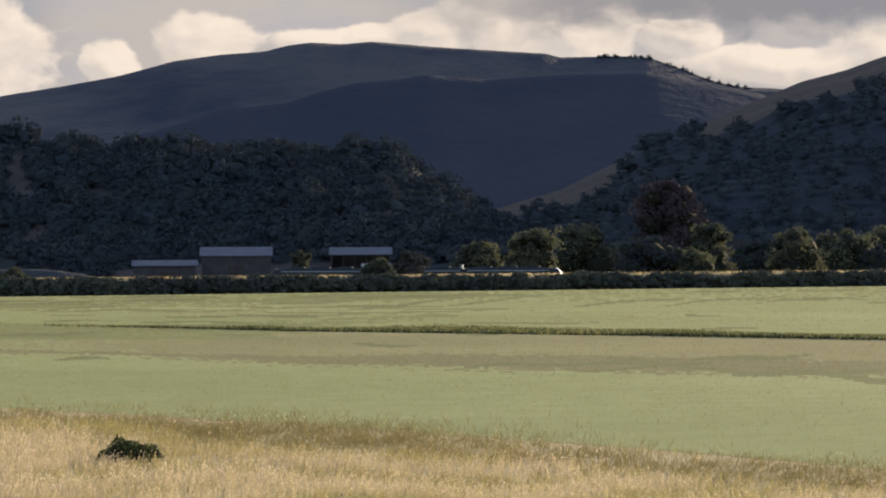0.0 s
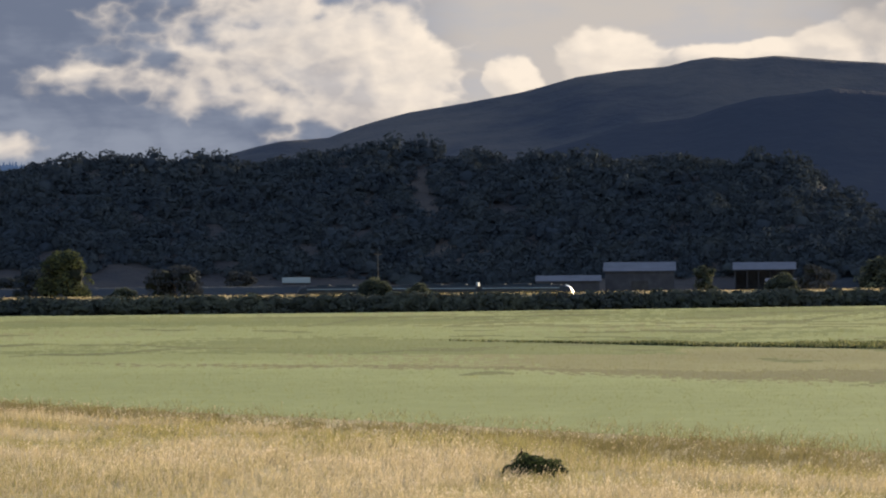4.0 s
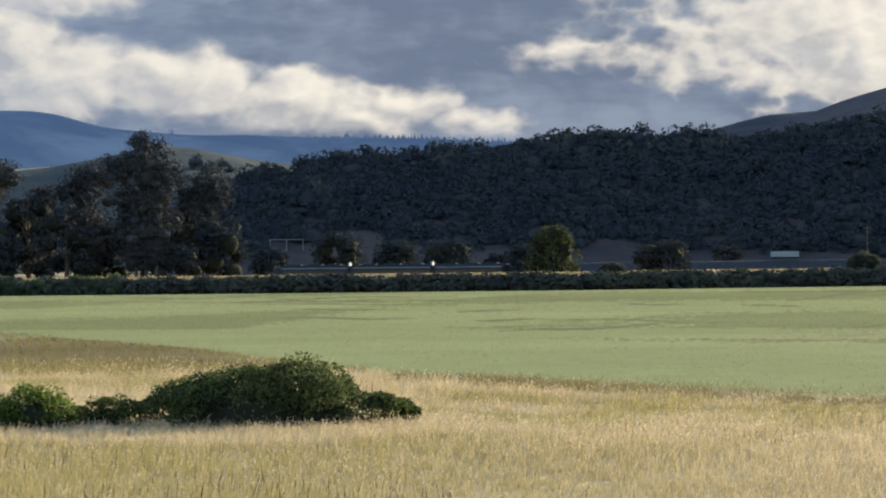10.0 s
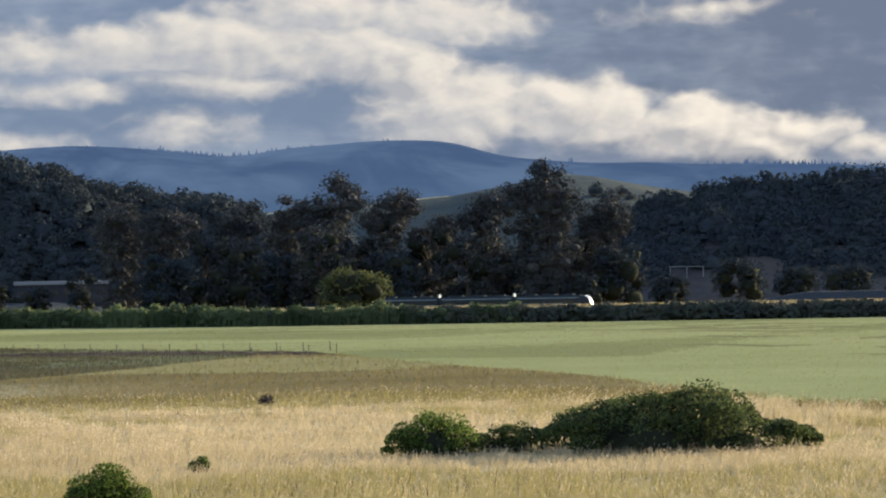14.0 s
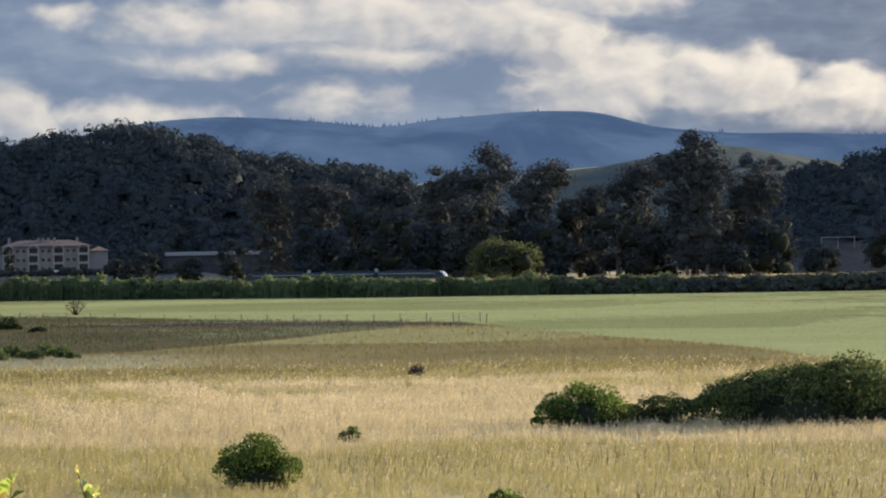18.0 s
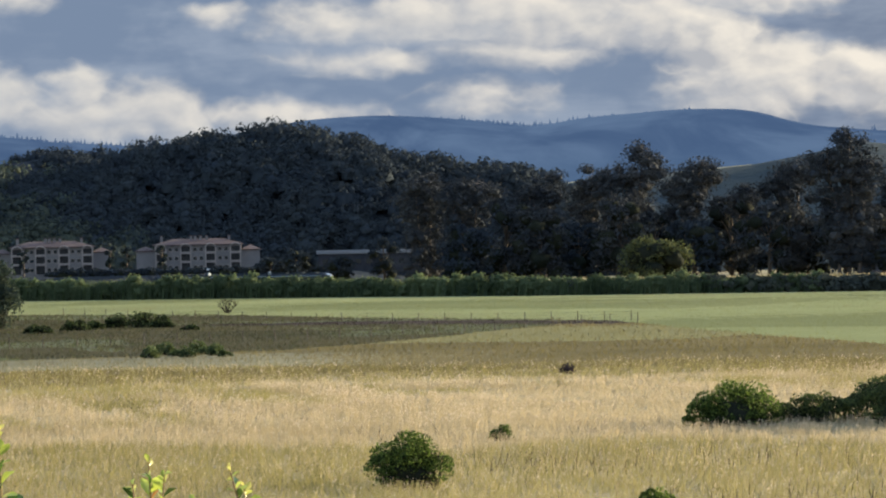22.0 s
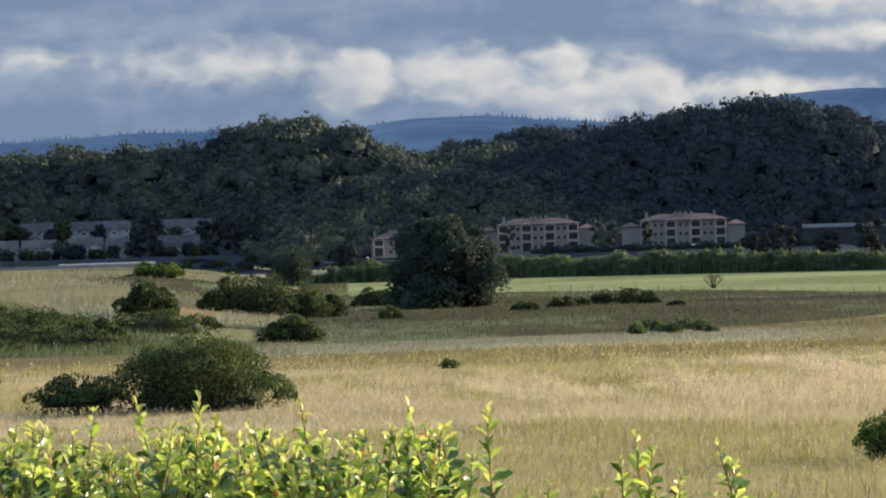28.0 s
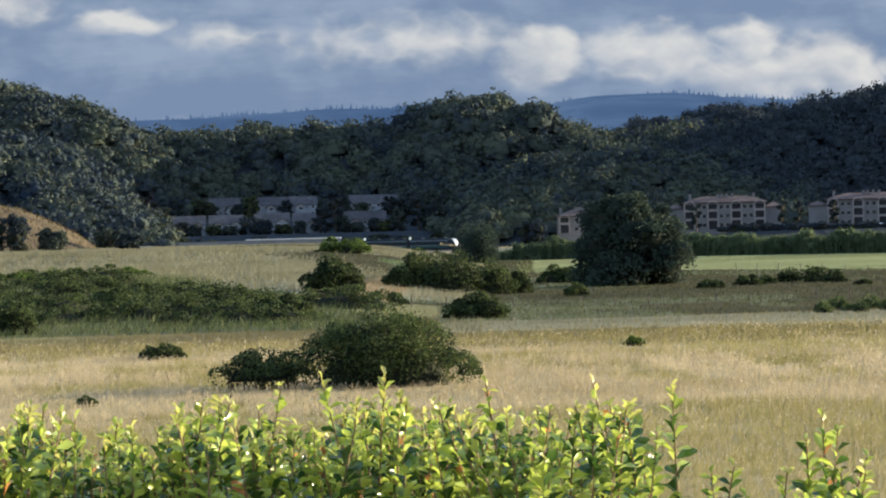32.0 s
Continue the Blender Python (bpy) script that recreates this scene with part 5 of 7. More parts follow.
def bird(az, d, z):
    """A small dark bird, upright on a twig."""
    ob = thing("perched_bird", Matrix.Translation(on_ground(az, d) + Vector((0, 0, z))) @ pose(0, 0, 0, 0, 0, az + 60), "small dark bird perched on top of a bush", "bird")
    v, f = BALL1
    piece("body", mesh("body", v * np.array([0.05, 0.045, 0.085]) + np.array([0, 0, 0.10]), f, M_DEAD, smooth=True), ob)
    piece("head", mesh("head", v * 0.036 + np.array([0.02, 0, 0.205]), f, M_DEAD, smooth=True), ob)
    piece("beak", mesh("beak", *tube([(0.05, 0, 0.205), (0.085, 0, 0.20)], (0.010, 0.002), 5), M_DARK), ob)
    piece("tail", mesh("tail", *tube([(-0.03, 0, 0.05), (-0.08, 0, -0.06)], (0.018, 0.022), 4), M_DEAD), ob)
    for y in (-0.018, 0.018):
        piece("leg", mesh("leg", *tube([(0, y, 0.04), (0, y, -0.06)], (0.005, 0.004), 4), M_DARK), ob)


def make_bushes():
    g = "bushes in the dry meadow"
    bush(4.97, 155, 3.0, 1.08, M_BUSH, "small low dark green bush in dry grass", 41, 5, 2200, 0.06, group=g)
    bird(5.18, 155, 1.02)
    bush(16.9, 188, 16.4, 3.15, M_BUSH, "large spreading mound of dark green scrub", 42, 11, 17000, 0.10, stems=12, peak=-0.1, group=g)
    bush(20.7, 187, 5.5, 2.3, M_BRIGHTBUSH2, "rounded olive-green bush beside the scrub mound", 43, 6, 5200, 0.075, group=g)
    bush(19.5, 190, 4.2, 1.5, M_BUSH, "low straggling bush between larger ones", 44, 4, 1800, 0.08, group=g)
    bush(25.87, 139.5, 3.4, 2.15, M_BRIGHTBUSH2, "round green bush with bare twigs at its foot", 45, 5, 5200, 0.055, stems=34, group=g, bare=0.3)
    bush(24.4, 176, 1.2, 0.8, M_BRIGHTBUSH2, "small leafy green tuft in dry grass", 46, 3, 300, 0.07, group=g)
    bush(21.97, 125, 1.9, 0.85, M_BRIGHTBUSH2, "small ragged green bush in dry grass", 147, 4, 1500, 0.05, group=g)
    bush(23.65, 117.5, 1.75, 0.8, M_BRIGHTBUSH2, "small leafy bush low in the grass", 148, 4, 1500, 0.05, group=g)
    bush(23.33, 272, 1.2, 0.85, M_RED, "small russet tuft with dry stalks", 47, 3, 160, 0.08, group=g)
    bush(32.92, 262, 1.9, 0.75, M_BRIGHTBUSH2, "low bright green weed tuft", 48, 3, 260, 0.09, group=g)
    bush(36.95, 205, 11.8, 4.4, M_BUSH, "large dark green shrub with lit top", 49, 8, 13000, 0.09, stems=10, group=g)
    bush(38.85, 205, 6.0, 2.5, M_BUSH, "half bare grey-green shrub beside a larger one", 50, 5, 2400, 0.09, stems=34, group=g, bare=0.3)
    bush(40.4, 258, 3.9, 1.25, M_BUSH, "low dark bush in pale grass", 51, 4, 1400, 0.09, group=g)
    bush(41.63, 190, 1.5, 0.6, M_GREENWEED, "small green weed clump", 52, 3, 400, 0.07, group=g)
    bush(42.75, 328, 4.5, 3.6, M_BUSH, "dark rounded bush at the thicket's edge", 53, 5, 3000, 0.14, group=g)
    h = "bushes along the pasture fence"
    bush(35.42, 345, 6.7, 2.55, M_BUSH, "dense dome-shaped green bush", 54, 6, 5200, 0.12, group=h)
    for k, (az, d, wd, tl) in enumerate(((36.32, 464, 7.6, 5.0), (35.78, 460, 8.0, 5.6), (35.2, 463, 7.4, 4.6), (34.78, 466, 5.0, 3.0), (36.65, 458, 4.0, 2.6))):
        bush(az, d, wd, tl, M_BUSH, "dark irregular shrub in a wide clump", 550 + k, 6, 3200, 0.16, group=h, stems=6)
    bush(37.68, 399, 6.6, 3.9, M_BUSH, "dark upright shrub on the grassy rise", 56, 5, 5000, 0.17, group=h)
    bush(38.37, 348, 5.2, 2.5, M_BUSH, "low dark shrub at the thicket", 57, 4, 2400, 0.13, group=h)
    bush(37.5, 368, 14.0, 2.5, M_BUSH, "low line of green scrub", 58, 6, 3000, 0.13, group=h)
    bush(33.83, 441, 3.5, 1.7, M_BUSH, "small dome-shaped shrub beside the bushy tree", 158, 4, 1300, 0.13, group=h)
    bush(34.05, 540, 8.5, 3.0, M_BUSH, "dark straggling shrubs beside the bushy tree", 159, 5, 2200, 0.17, group=h)
    bush(37.5, 735, 12.7, 3.4, M_BRIGHTBUSH2, "yellow-green shrubs on the rise", 59, 5, 2600, 0.2, group=h)
    bush(35.39, 820, 10.4, 9.3, M_CYPRESS, "dark rounded tree-like shrub", 60, 6, 4200, 0.26, group=h)
    for k, (az, d, wd, tl) in enumerate(((29.75, 492, 3.6, 1.7), (30.05, 496, 4.4, 2.6), (30.45, 500, 4.0, 2.1), (30.8, 490, 3.0, 1.3), (31.1, 484, 4.5, 1.6), (29.3, 470, 2.6, 0.9))):
        bush(az, d, wd, tl, M_BUSH, "low dark scrub beyond the fence", 610 + k, 4, 900, 0.16, group=h)
    for k in range(9):
        bush(28.75 + 0.15 * k, 336 + 5 * (k * 5 % 4), 1.6 + 0.25 * (k % 4), 0.8 + 0.16 * (k * 3 % 5), M_GREENWEED, "tall green weeds in the pasture", 630 + k, 3, 340, 0.12, "weed_clump", 4, group="weed clumps in the pasture", category="weeds")
    bush(31.7, 470, 4.5, 1.3, M_BUSH, "low scrub by the pasture", 63, 4, 1000, 0.16, group=h)
    bare_shrub(28.7, 621, 3.9, 2.5, 64, "bare twiggy shrub in the hay field")
    tree("bushy_tree", 32.92, 505, 16.0, 12.7, M_CYPRESS, "dense dark green bushy tree in the pasture", 65, 0.1, 30, 36000, 0.27, low=0.05, squash=0.8, belly=0.2)
    rng = np.random.default_rng(70)
    for k in range(44):
        az = 38.3 + 5.3 * ((k * 0.755 + 0.1 * rng.random()) % 1.0)
        d = 335 + (100 * ((k * 0.57 + 0.1 * rng.random()) % 1.0)) * (0.4 + 0.6 * step(az, 38, 42))
        bush(az, float(d), 5 + 4 * rng.random(), 1.2 + 1.2 * rng.random(), M_BUSH, "tangled green bramble thicket", 71 + k, 4, 900, 0.13, "bramble", stems=4, group="bramble thicket on the slope")
    for k in range(9):
        az = 40.9 + 2.6 * (k + rng.random()) / 9
        bush(az, 400 + 90 * float(rng.random()), 6 + 6 * rng.random(), 1.3 + 1.0 * rng.random(), M_BUSH if k % 3 else M_BRIGHTBUSH2, "low scrub scattered over the grassy rise", 171 + k, 4, 900, 0.15, "scrub", stems=4, group="scrub on the grassy rise")


def make_trees():
    g = "trees beyond the levee"
    tree("round_tree", 21.9, 1000, 18.5, 13.2, M_LINDEN, "round yellow-green tree behind the levee", 80, 0.06, 12, 5200, 0.45, low=0.15, group=g)
    tree("willow_tree", 12.4, 930, 14.5, 14.0, M_LINDEN, "light green willow beside the railway", 81, 0.1, 11, 4600, 0.42, low=0.15, group=g)
    tree("dark_tree", 12.95, 960, 9.0, 9.5, M_OAK, "small dark tree beside a willow", 82, 0.1, 8, 2200, 0.42, low=0.15, group=g)
    tree("brown_tree", 10.65, 985, 17.0, 10.5, M_EUC, "dull olive-brown tree behind the levee", 83, 0.08, 10, 4200, 0.42, low=0.15, group=g)
    bush(7.48, float(curve_at(HEDGE_LINE, 7.48)) + 11, 7.7, 3.6, M_WILLOW, "rounded green bush on the levee", 84, 5, 2600, 0.24, lift=3.4, group=g)
    bush(6.8, float(curve_at(HEDGE_LINE, 6.8)) + 11, 5.9, 2.4, M_WILLOW, "low green bush on the levee", 85, 4, 1500, 0.24, lift=3.4, group=g)
    bush(11.45, float(curve_at(HEDGE_LINE, 11.45)) + 11, 6.4, 2.4, M_WILLOW, "bright low bush on the levee", 86, 4, 1600, 0.24, lift=3.4, group=g)
    bush(1.05, float(curve_at(HEDGE_LINE, 1.05)) + 11, 7.9, 4.0, M_WILLOW, "yellow-green rounded bush on the levee", 87, 5, 2600, 0.24, lift=3.4, group=g)
    tree("dark_tree", 0.48, 870, 9.2, 9.0, M_EUC, "dark brownish tree behind the levee", 88, 0.08, 8, 3000, 0.38, low=0.12, group=g)
    tree("farm_tree", 2.24, 1090, 7.2, 9.0, M_WILLOW, "small green tree between barns", 89, 0.12, 7, 2000, 0.36, low=0.2, group=g)
    for k, (az, w, h, mat) in enumerate(((15.8, 17, 14.5, M_OAK), (14.9, 14, 11.5, M_OAK), (14.05, 17, 12.0, M_OAK), (13.3, 8, 7, M_OAK), (9.6, 9, 8.5, M_EUC), (16.9, 12, 9, M_OAK), (18.2, 12, 11, M_OAK))):
        tree("field_oak", az, 1130 - 14 * k % 40, w, h, mat, "dark oak on the valley floor", 90 + k, 0.1, 9, 2600, 0.45, low=0.2, group=g)
    tree("russet_tree", -3.6, 1230, 24.0, 32.5, M_RED, "tall dark russet tree", 100, 0.05, 16, 8000, 0.75, low=0.1, group=g)
    rng = np.random.default_rng(7)
    h = "grove of trees beyond the levee"
    for k, (az, w, tall, mat) in enumerate(((-0.55, 13, 11.5, M_WILLOW), (-1.4, 15, 15.5, M_WILLOW), (-2.3, 21, 17.5, M_WILLOW), (-3.2, 17, 12.5, M_OAK), (-4.25, 15, 17, M_WILLOW), (-5.0, 17, 12, M_OAK),
                                           (-5.6, 14, 15, M_WILLOW), (-6.3, 19, 14.5, M_WILLOW), (-7.1, 17, 16, M_WILLOW), (-7.9, 17, 14, M_OAK), (-8.8, 19, 15, M_WILLOW), (-1.0, 12, 10, M_OAK), (-3.9, 14, 9, M_WILLOW), (-6.8, 15, 9.5, M_OAK))):
        tree("grove_tree", az, 1060 + 70 * (k % 3), w * 1.25, tall, mat, "leafy tree in a grove, sunlit along its top", 110 + k, 0.03, 14, 4200, 0.42, low=0.02, group=h, belly=0.3)
    for k in range(13):
        az = 17.7 + 7.2 * k / 12
        tree("understorey_tree", az, 1140 + 24 * (k % 2), 20, 19 + 4 * (k * 7 % 3), M_EUC if k % 3 else M_OAK, "dark tree filling in below the eucalyptus", 150 + k, 0.05, 10, 2600, 0.6, low=0.1, group="understorey below the eucalyptus")
    for az, d, w, tall, s in ((18.85, 1130, 24, 49, 1), (17.95, 1150, 15, 37, 2), (19.75, 1160, 19, 42, 3), (21.35, 1170, 17, 42.5, 4), (22.25, 1180, 20, 48.5, 5), (22.95, 1190, 12, 40, 6), (23.72, 1190, 15, 38, 7),
                              (24.9, 1210, 17, 39, 8), (25.55, 1215, 15, 41, 9), (20.5, 1190, 15, 33, 10)):
        eucalyptus(az, d, w, tall, 130 + s, "tall ragged eucalyptus in shade", 0.08)


# ---- fence ----
def make_fences():
    post = mesh("post", *stack([tube([(0, 0, -0.3), (0.01, 0, 0.7), (0, 0.01, 1.35)], (0.07, 0.065, 0.06), 6)]), M_POST)
    for rows, label in (([(22.2, 470), (25.3, 416), (27.7, 402), (31, 388), (34.9, 384), (38.5, 372)], "old wire fence with weathered posts across the pasture"),
                        ([(22.3, 486), (24.4, 488), (27.5, 520), (31.5, 640)], "wire fence with thin posts at the hay field's edge")):
        ob = thing("wire_fence", Matrix.Identity(4), label, "fence")
        a = rows[0][0]
        tops = []
        while a < rows[-1][0]:
            d = float(curve_at(rows, a))
            p = on_ground(a, d)
            piece("post", post, ob, Matrix.Translation(p) @ pose(0, 0, 0, 2 * math.sin(a * 31), 2 * math.cos(a * 17), a))
            tops.append(p)
            a += math.degrees(3.6 / d)
        for h in (0.5, 0.85, 1.2):
            pts = [tuple(p + Vector((0, 0, h))) for p in tops]
            v, f = tube(pts, [0.008] * len(pts), 3)
            piece("wire", mesh("wire", v, f, M_DARK), ob)


# ---- railway ----
TRACK_AZ, TRACK_D = -11.84, 901.0
TRACK_TURN = TRACK_AZ + 90.0     # the train runs to the left, along its own +x
TRACK_Z = 0.7


def track_pose(s, z=TRACK_Z):
    """A pose on the railway, s metres along it from the point nearest to the camera."""
    p = polar(TRACK_AZ, TRACK_D) + polar(TRACK_TURN, s)
    return Matrix.Translation((p.x, p.y, z)) @ pose(0, 0, 0, 0, 0, TRACK_TURN + 90.0)


def make_railway():
    ob = thing("railway", track_pose(300, 0), "single railway line on a low ballast bank", "railway", kind="structure")
    bm = bmesh.new()
    L = 1300
    vs = [bm.verts.new(c) for c in ((-L, -3.2, -0.4), (L, -3.2, -0.4), (L, -1.7, 0.5), (-L, -1.7, 0.5), (-L, 1.7, 0.5), (L, 1.7, 0.5), (L, 3.2, -0.4), (-L, 3.2, -0.4))]
    for q in ((0, 1, 2, 3), (3, 2, 5, 4), (4, 5, 6, 7)):
        bm.faces.new([vs[i] for i in q])
    part("ballast", bm, M_BALLAST, ob)
    for y in (-0.75, 0.75):
        part("rail", boxes((-L, y - 0.04, 0.52, L, y + 0.04, 0.7)), M_DARK, ob)


def hull(profile, xs):
    """A body lofted along x: profile(x) gives (y, z) rows."""
    bm = bmesh.new()
    rings = [[bm.verts.new((x, y, z)) for y, z in profile(x)] for x in xs]
    n = len(rings[0])
    for a, b in zip(rings, rings[1:]):
        for k in range(n - 1):
            bm.faces.new((a[k], b[k], b[k + 1], a[k + 1]))
    bm.faces.new(rings[0])
    bm.faces.new(rings[-1][::-1])
    bmesh.ops.recalc_face_normals(bm, faces=bm.faces)
    return bm


def make_train():
    """Three railcars; x runs forward, the front of the train at x = 0."""
    ob = thing("train", track_pose(235.0), "three-car silver and green diesel passenger train under way", "train")
    cars = []
    for i in range(3):
        x1, x0 = -25.9 * i - 0.35, -25.9 * (i + 1) + 0.35
        nose_f, nose_r = i == 0, i == 2

        def shape(x, x0=x0, x1=x1, nf=nose_f, nr=nose_r):
            cut = 0.0
            if nf:
                cut = max(cut, (x - (x1 - 3.4)) / 3.4)
            if nr:
                cut = max(cut, ((x0 + 3.4) - x) / 3.4)
            top = 3.75 - 2.75 * max(0.0, cut) ** 4
            w = 1.52 - 0.42 * max(0.0, cut) ** 2
            return [(-w, 0.35), (-w, min(2.2, top * 0.65)), (-w * 0.95, top * 0.90), (-w * 0.70, top), (w * 0.70, top), (w * 0.95, top * 0.90), (w, min(2.2, top * 0.65)), (w, 0.35)]
        xs = [x0 + k * 0.42 for k in range(9)] + [x0 + 3.6, x1 - 3.6] + [x1 - 3.4 + k * 0.42 for k in range(9)]
        xs = sorted({round(x, 3) for x in xs if x0 - 0.001 <= x <= x1 + 0.001} | {x0, x1})
        body = part("carbody", hull(shape, xs), M_TRAIN_SILVER, ob, "silver car body")
        a, b = (x0 + (3.6 if nose_r else 0.6)), (x1 - (3.6 if nose_f else 0.6))
        for side in (-1, 1):
            y0, y1 = sorted((side * 1.50, side * 1.555))
            part("lower_panel", boxes((a, y0, 0.45, b, y1, 1.35)), M_TRAIN_GREEN, body, "dark green lower side")
            n = 9
            for k in range(n):
                wa = a + 0.5 + (b - a - 1.0) * k / n
                part("window", boxes((wa + 0.12, y0, 1.55, wa + (b - a - 1.0) / n - 0.12, y1, 2.5)), M_GLASS, body, "dark side window")
        for side in (-1, 1):
            for z0, z1 in ((1.38, 1.52), (3.02, 3.22)):
                y0, y1 = sorted((side * 1.46, side * 1.565))
                part("side_stripe", boxes((a, y0, z0, b, y1, z1)), M_TRAIN_LINE, body, "thin pale stripe")
        part("roof_cover", boxes((a, -1.12, 3.72, b, 1.12, 3.95), bevel=0.06), M_TRAIN_ROOF, body, "pale roof cover")
        for xa, xb in ((0.12, 0.30), (0.40, 0.62), (0.72, 0.88)):
            part("roof_unit", boxes((a + (b - a) * xa, -0.95, 3.93, a + (b - a) * xb, 0.95, 4.28), bevel=0.08), M_TRAIN_ROOF, body, "roof-mounted cooling unit")
        part("underframe", boxes((x0 + 1.5, -1.2, 0.0, x1 - 1.5, 1.2, 0.5)), M_DARK, body, "dark underframe with bogies")
        if nose_f or nose_r:
            s = 1 if nose_f else -1
            tip = x1 if nose_f else x0
            bm = bmesh.new()
            rows = []
            for k in range(12):
                c = 0.35 + 0.65 * k / 11
                top = 3.75 - 2.75 * c ** 4
                w = (1.52 - 0.42 * c ** 2) * 0.70
                x = tip - s * 3.4 * (1 - c)
                bulge = 0.10
                rows.append([bm.verts.new((x + s * 0.03, q * w, top + bulge * (1 - q * q) + 0.02)) for q in (-1, -0.6, -0.2, 0.2, 0.6, 1)])
            for r, q in zip(rows, rows[1:]):
                for k in range(5):
                    bm.faces.new((r[k], r[k + 1], q[k + 1], q[k]))
            bmesh.ops.recalc_face_normals(bm, faces=bm.faces)
            nose = part("nose_cover", bm, M_NOSE, body, "glossy sloping nose glinting in the sun")
            for face in nose.data.polygons:
                face.use_smooth = True
        if i < 2:
            part("gangway", boxes((x0 - 0.72, -1.1, 0.6, x0 + 0.02, 1.1, 3.6)), M_DARK, ob, "dark gangway bellows between cars")
            part("exhaust_stack", boxes((x0 + 0.15, -0.6, 3.7, x0 + 0.75, 0.6, 4.7), bevel=0.08), M_TRAIN_LINE, body, "pale stack at the car end")
    return ob


def motions(train):
    """The train runs at a steady speed along its straight track."""
    times = [0.0, 0.2] + [float(k) for k in range(1, 32)] + [31.8, 32.0]
    walk(train, [(t, track_pose(235.0 + 25.84 * t)) for t in times])


# ---- buildings of the valley floor ----
def face_camera(az, d, z=0.0):
    """A pose whose -y side faces the camera and whose x runs to the right."""
    return Matrix.Translation(polar(az, d, z)) @ pose(0, 0, 0, 0, 0, az)


def gable(bm, x0, y0, x1, y1, z, rise, over=0.4):
    """A pitched roof slab, ridge along x."""
    ym = (y0 + y1) / 2
    rows = []
    for x in (x0 - over, x1 + over):
        rows.append([bm.verts.new((x, y, h)) for y, h in ((y0 - over, z - 0.1), (ym, z + rise), (y1 + over, z - 0.1), (y1 + over, z - 0.3), (ym, z + rise - 0.22), (y0 - over, z - 0.3))])
    a, b = rows
    for k in range(6):
        bm.faces.new((a[k], b[k], b[(k + 1) % 6], a[(k + 1) % 6]))
    bm.faces.new(a[::-1])
    bm.faces.new(b)


def hip(bm, x0, y0, x1, y1, z, rise, over=0.5):
    """A hipped roof."""
    x0, y0, x1, y1 = x0 - over, y0 - over, x1 + over, y1 + over
    k = min((x1 - x0), (y1 - y0)) / 2
    ym = (y0 + y1) / 2
    e = [bm.verts.new(c) for c in ((x0, y0, z), (x1, y0, z), (x1, y1, z), (x0, y1, z))]
    r = [bm.verts.new((x0 + k * 0.95, ym, z + rise)), bm.verts.new((x1 - k * 0.95, ym, z + rise))]
    u = [bm.verts.new((v.co.x, v.co.y, z - 0.25)) for v in e]
    for q in ((e[0], e[1], r[1], r[0]), (e[1], e[2], r[1]), (e[2], e[3], r[0], r[1]), (e[3], e[0], r[0])):
        bm.faces.new(q)
    for i in range(4):
        bm.faces.new((u[i], u[(i + 1) % 4], e[(i + 1) % 4], e[i]))
    bm.faces.new(u[::-1])


def arch_bay(width, top, depth):
    """A flat projecting surround with a round-headed opening, standing on z = 0."""
    bm = bmesh.new()
    w, inner = width / 2, width / 2 - 0.45
    n = 8
    outer = [(-w, 0)] + [(-w, top - w * 0.6)] + [(-w * math.cos(math.pi * k / n), top - w * 0.6 + w * 0.6 * math.sin(math.pi * k / n)) for k in range(1, n)] + [(w, top - w * 0.6), (w, 0)]
    hole = [(-inner, 0)] + [(-inner, top - w * 0.6 - 0.1)] + [(-inner * math.cos(math.pi * k / n), top - w * 0.6 - 0.1 + inner * 0.6 * math.sin(math.pi * k / n)) for k in range(1, n)] + [(inner, top - w * 0.6 - 0.1), (inner, 0)]
    rows = [[bm.verts.new((x, y, z)) for x, z in pts] for y in (-depth, 0.0) for pts in (outer, hole)]
    fo, fh, bo, bh = rows
    for k in range(len(outer) - 1):
        bm.faces.new((fo[k], fo[k + 1], fh[k + 1], fh[k]))
        bm.faces.new((fo[k], bo[k], bo[k + 1], fo[k + 1]))
        bm.faces.new((fh[k], fh[k + 1], bh[k + 1], bh[k]))
    bmesh.ops.recalc_face_normals(bm, faces=bm.faces)
    return bm


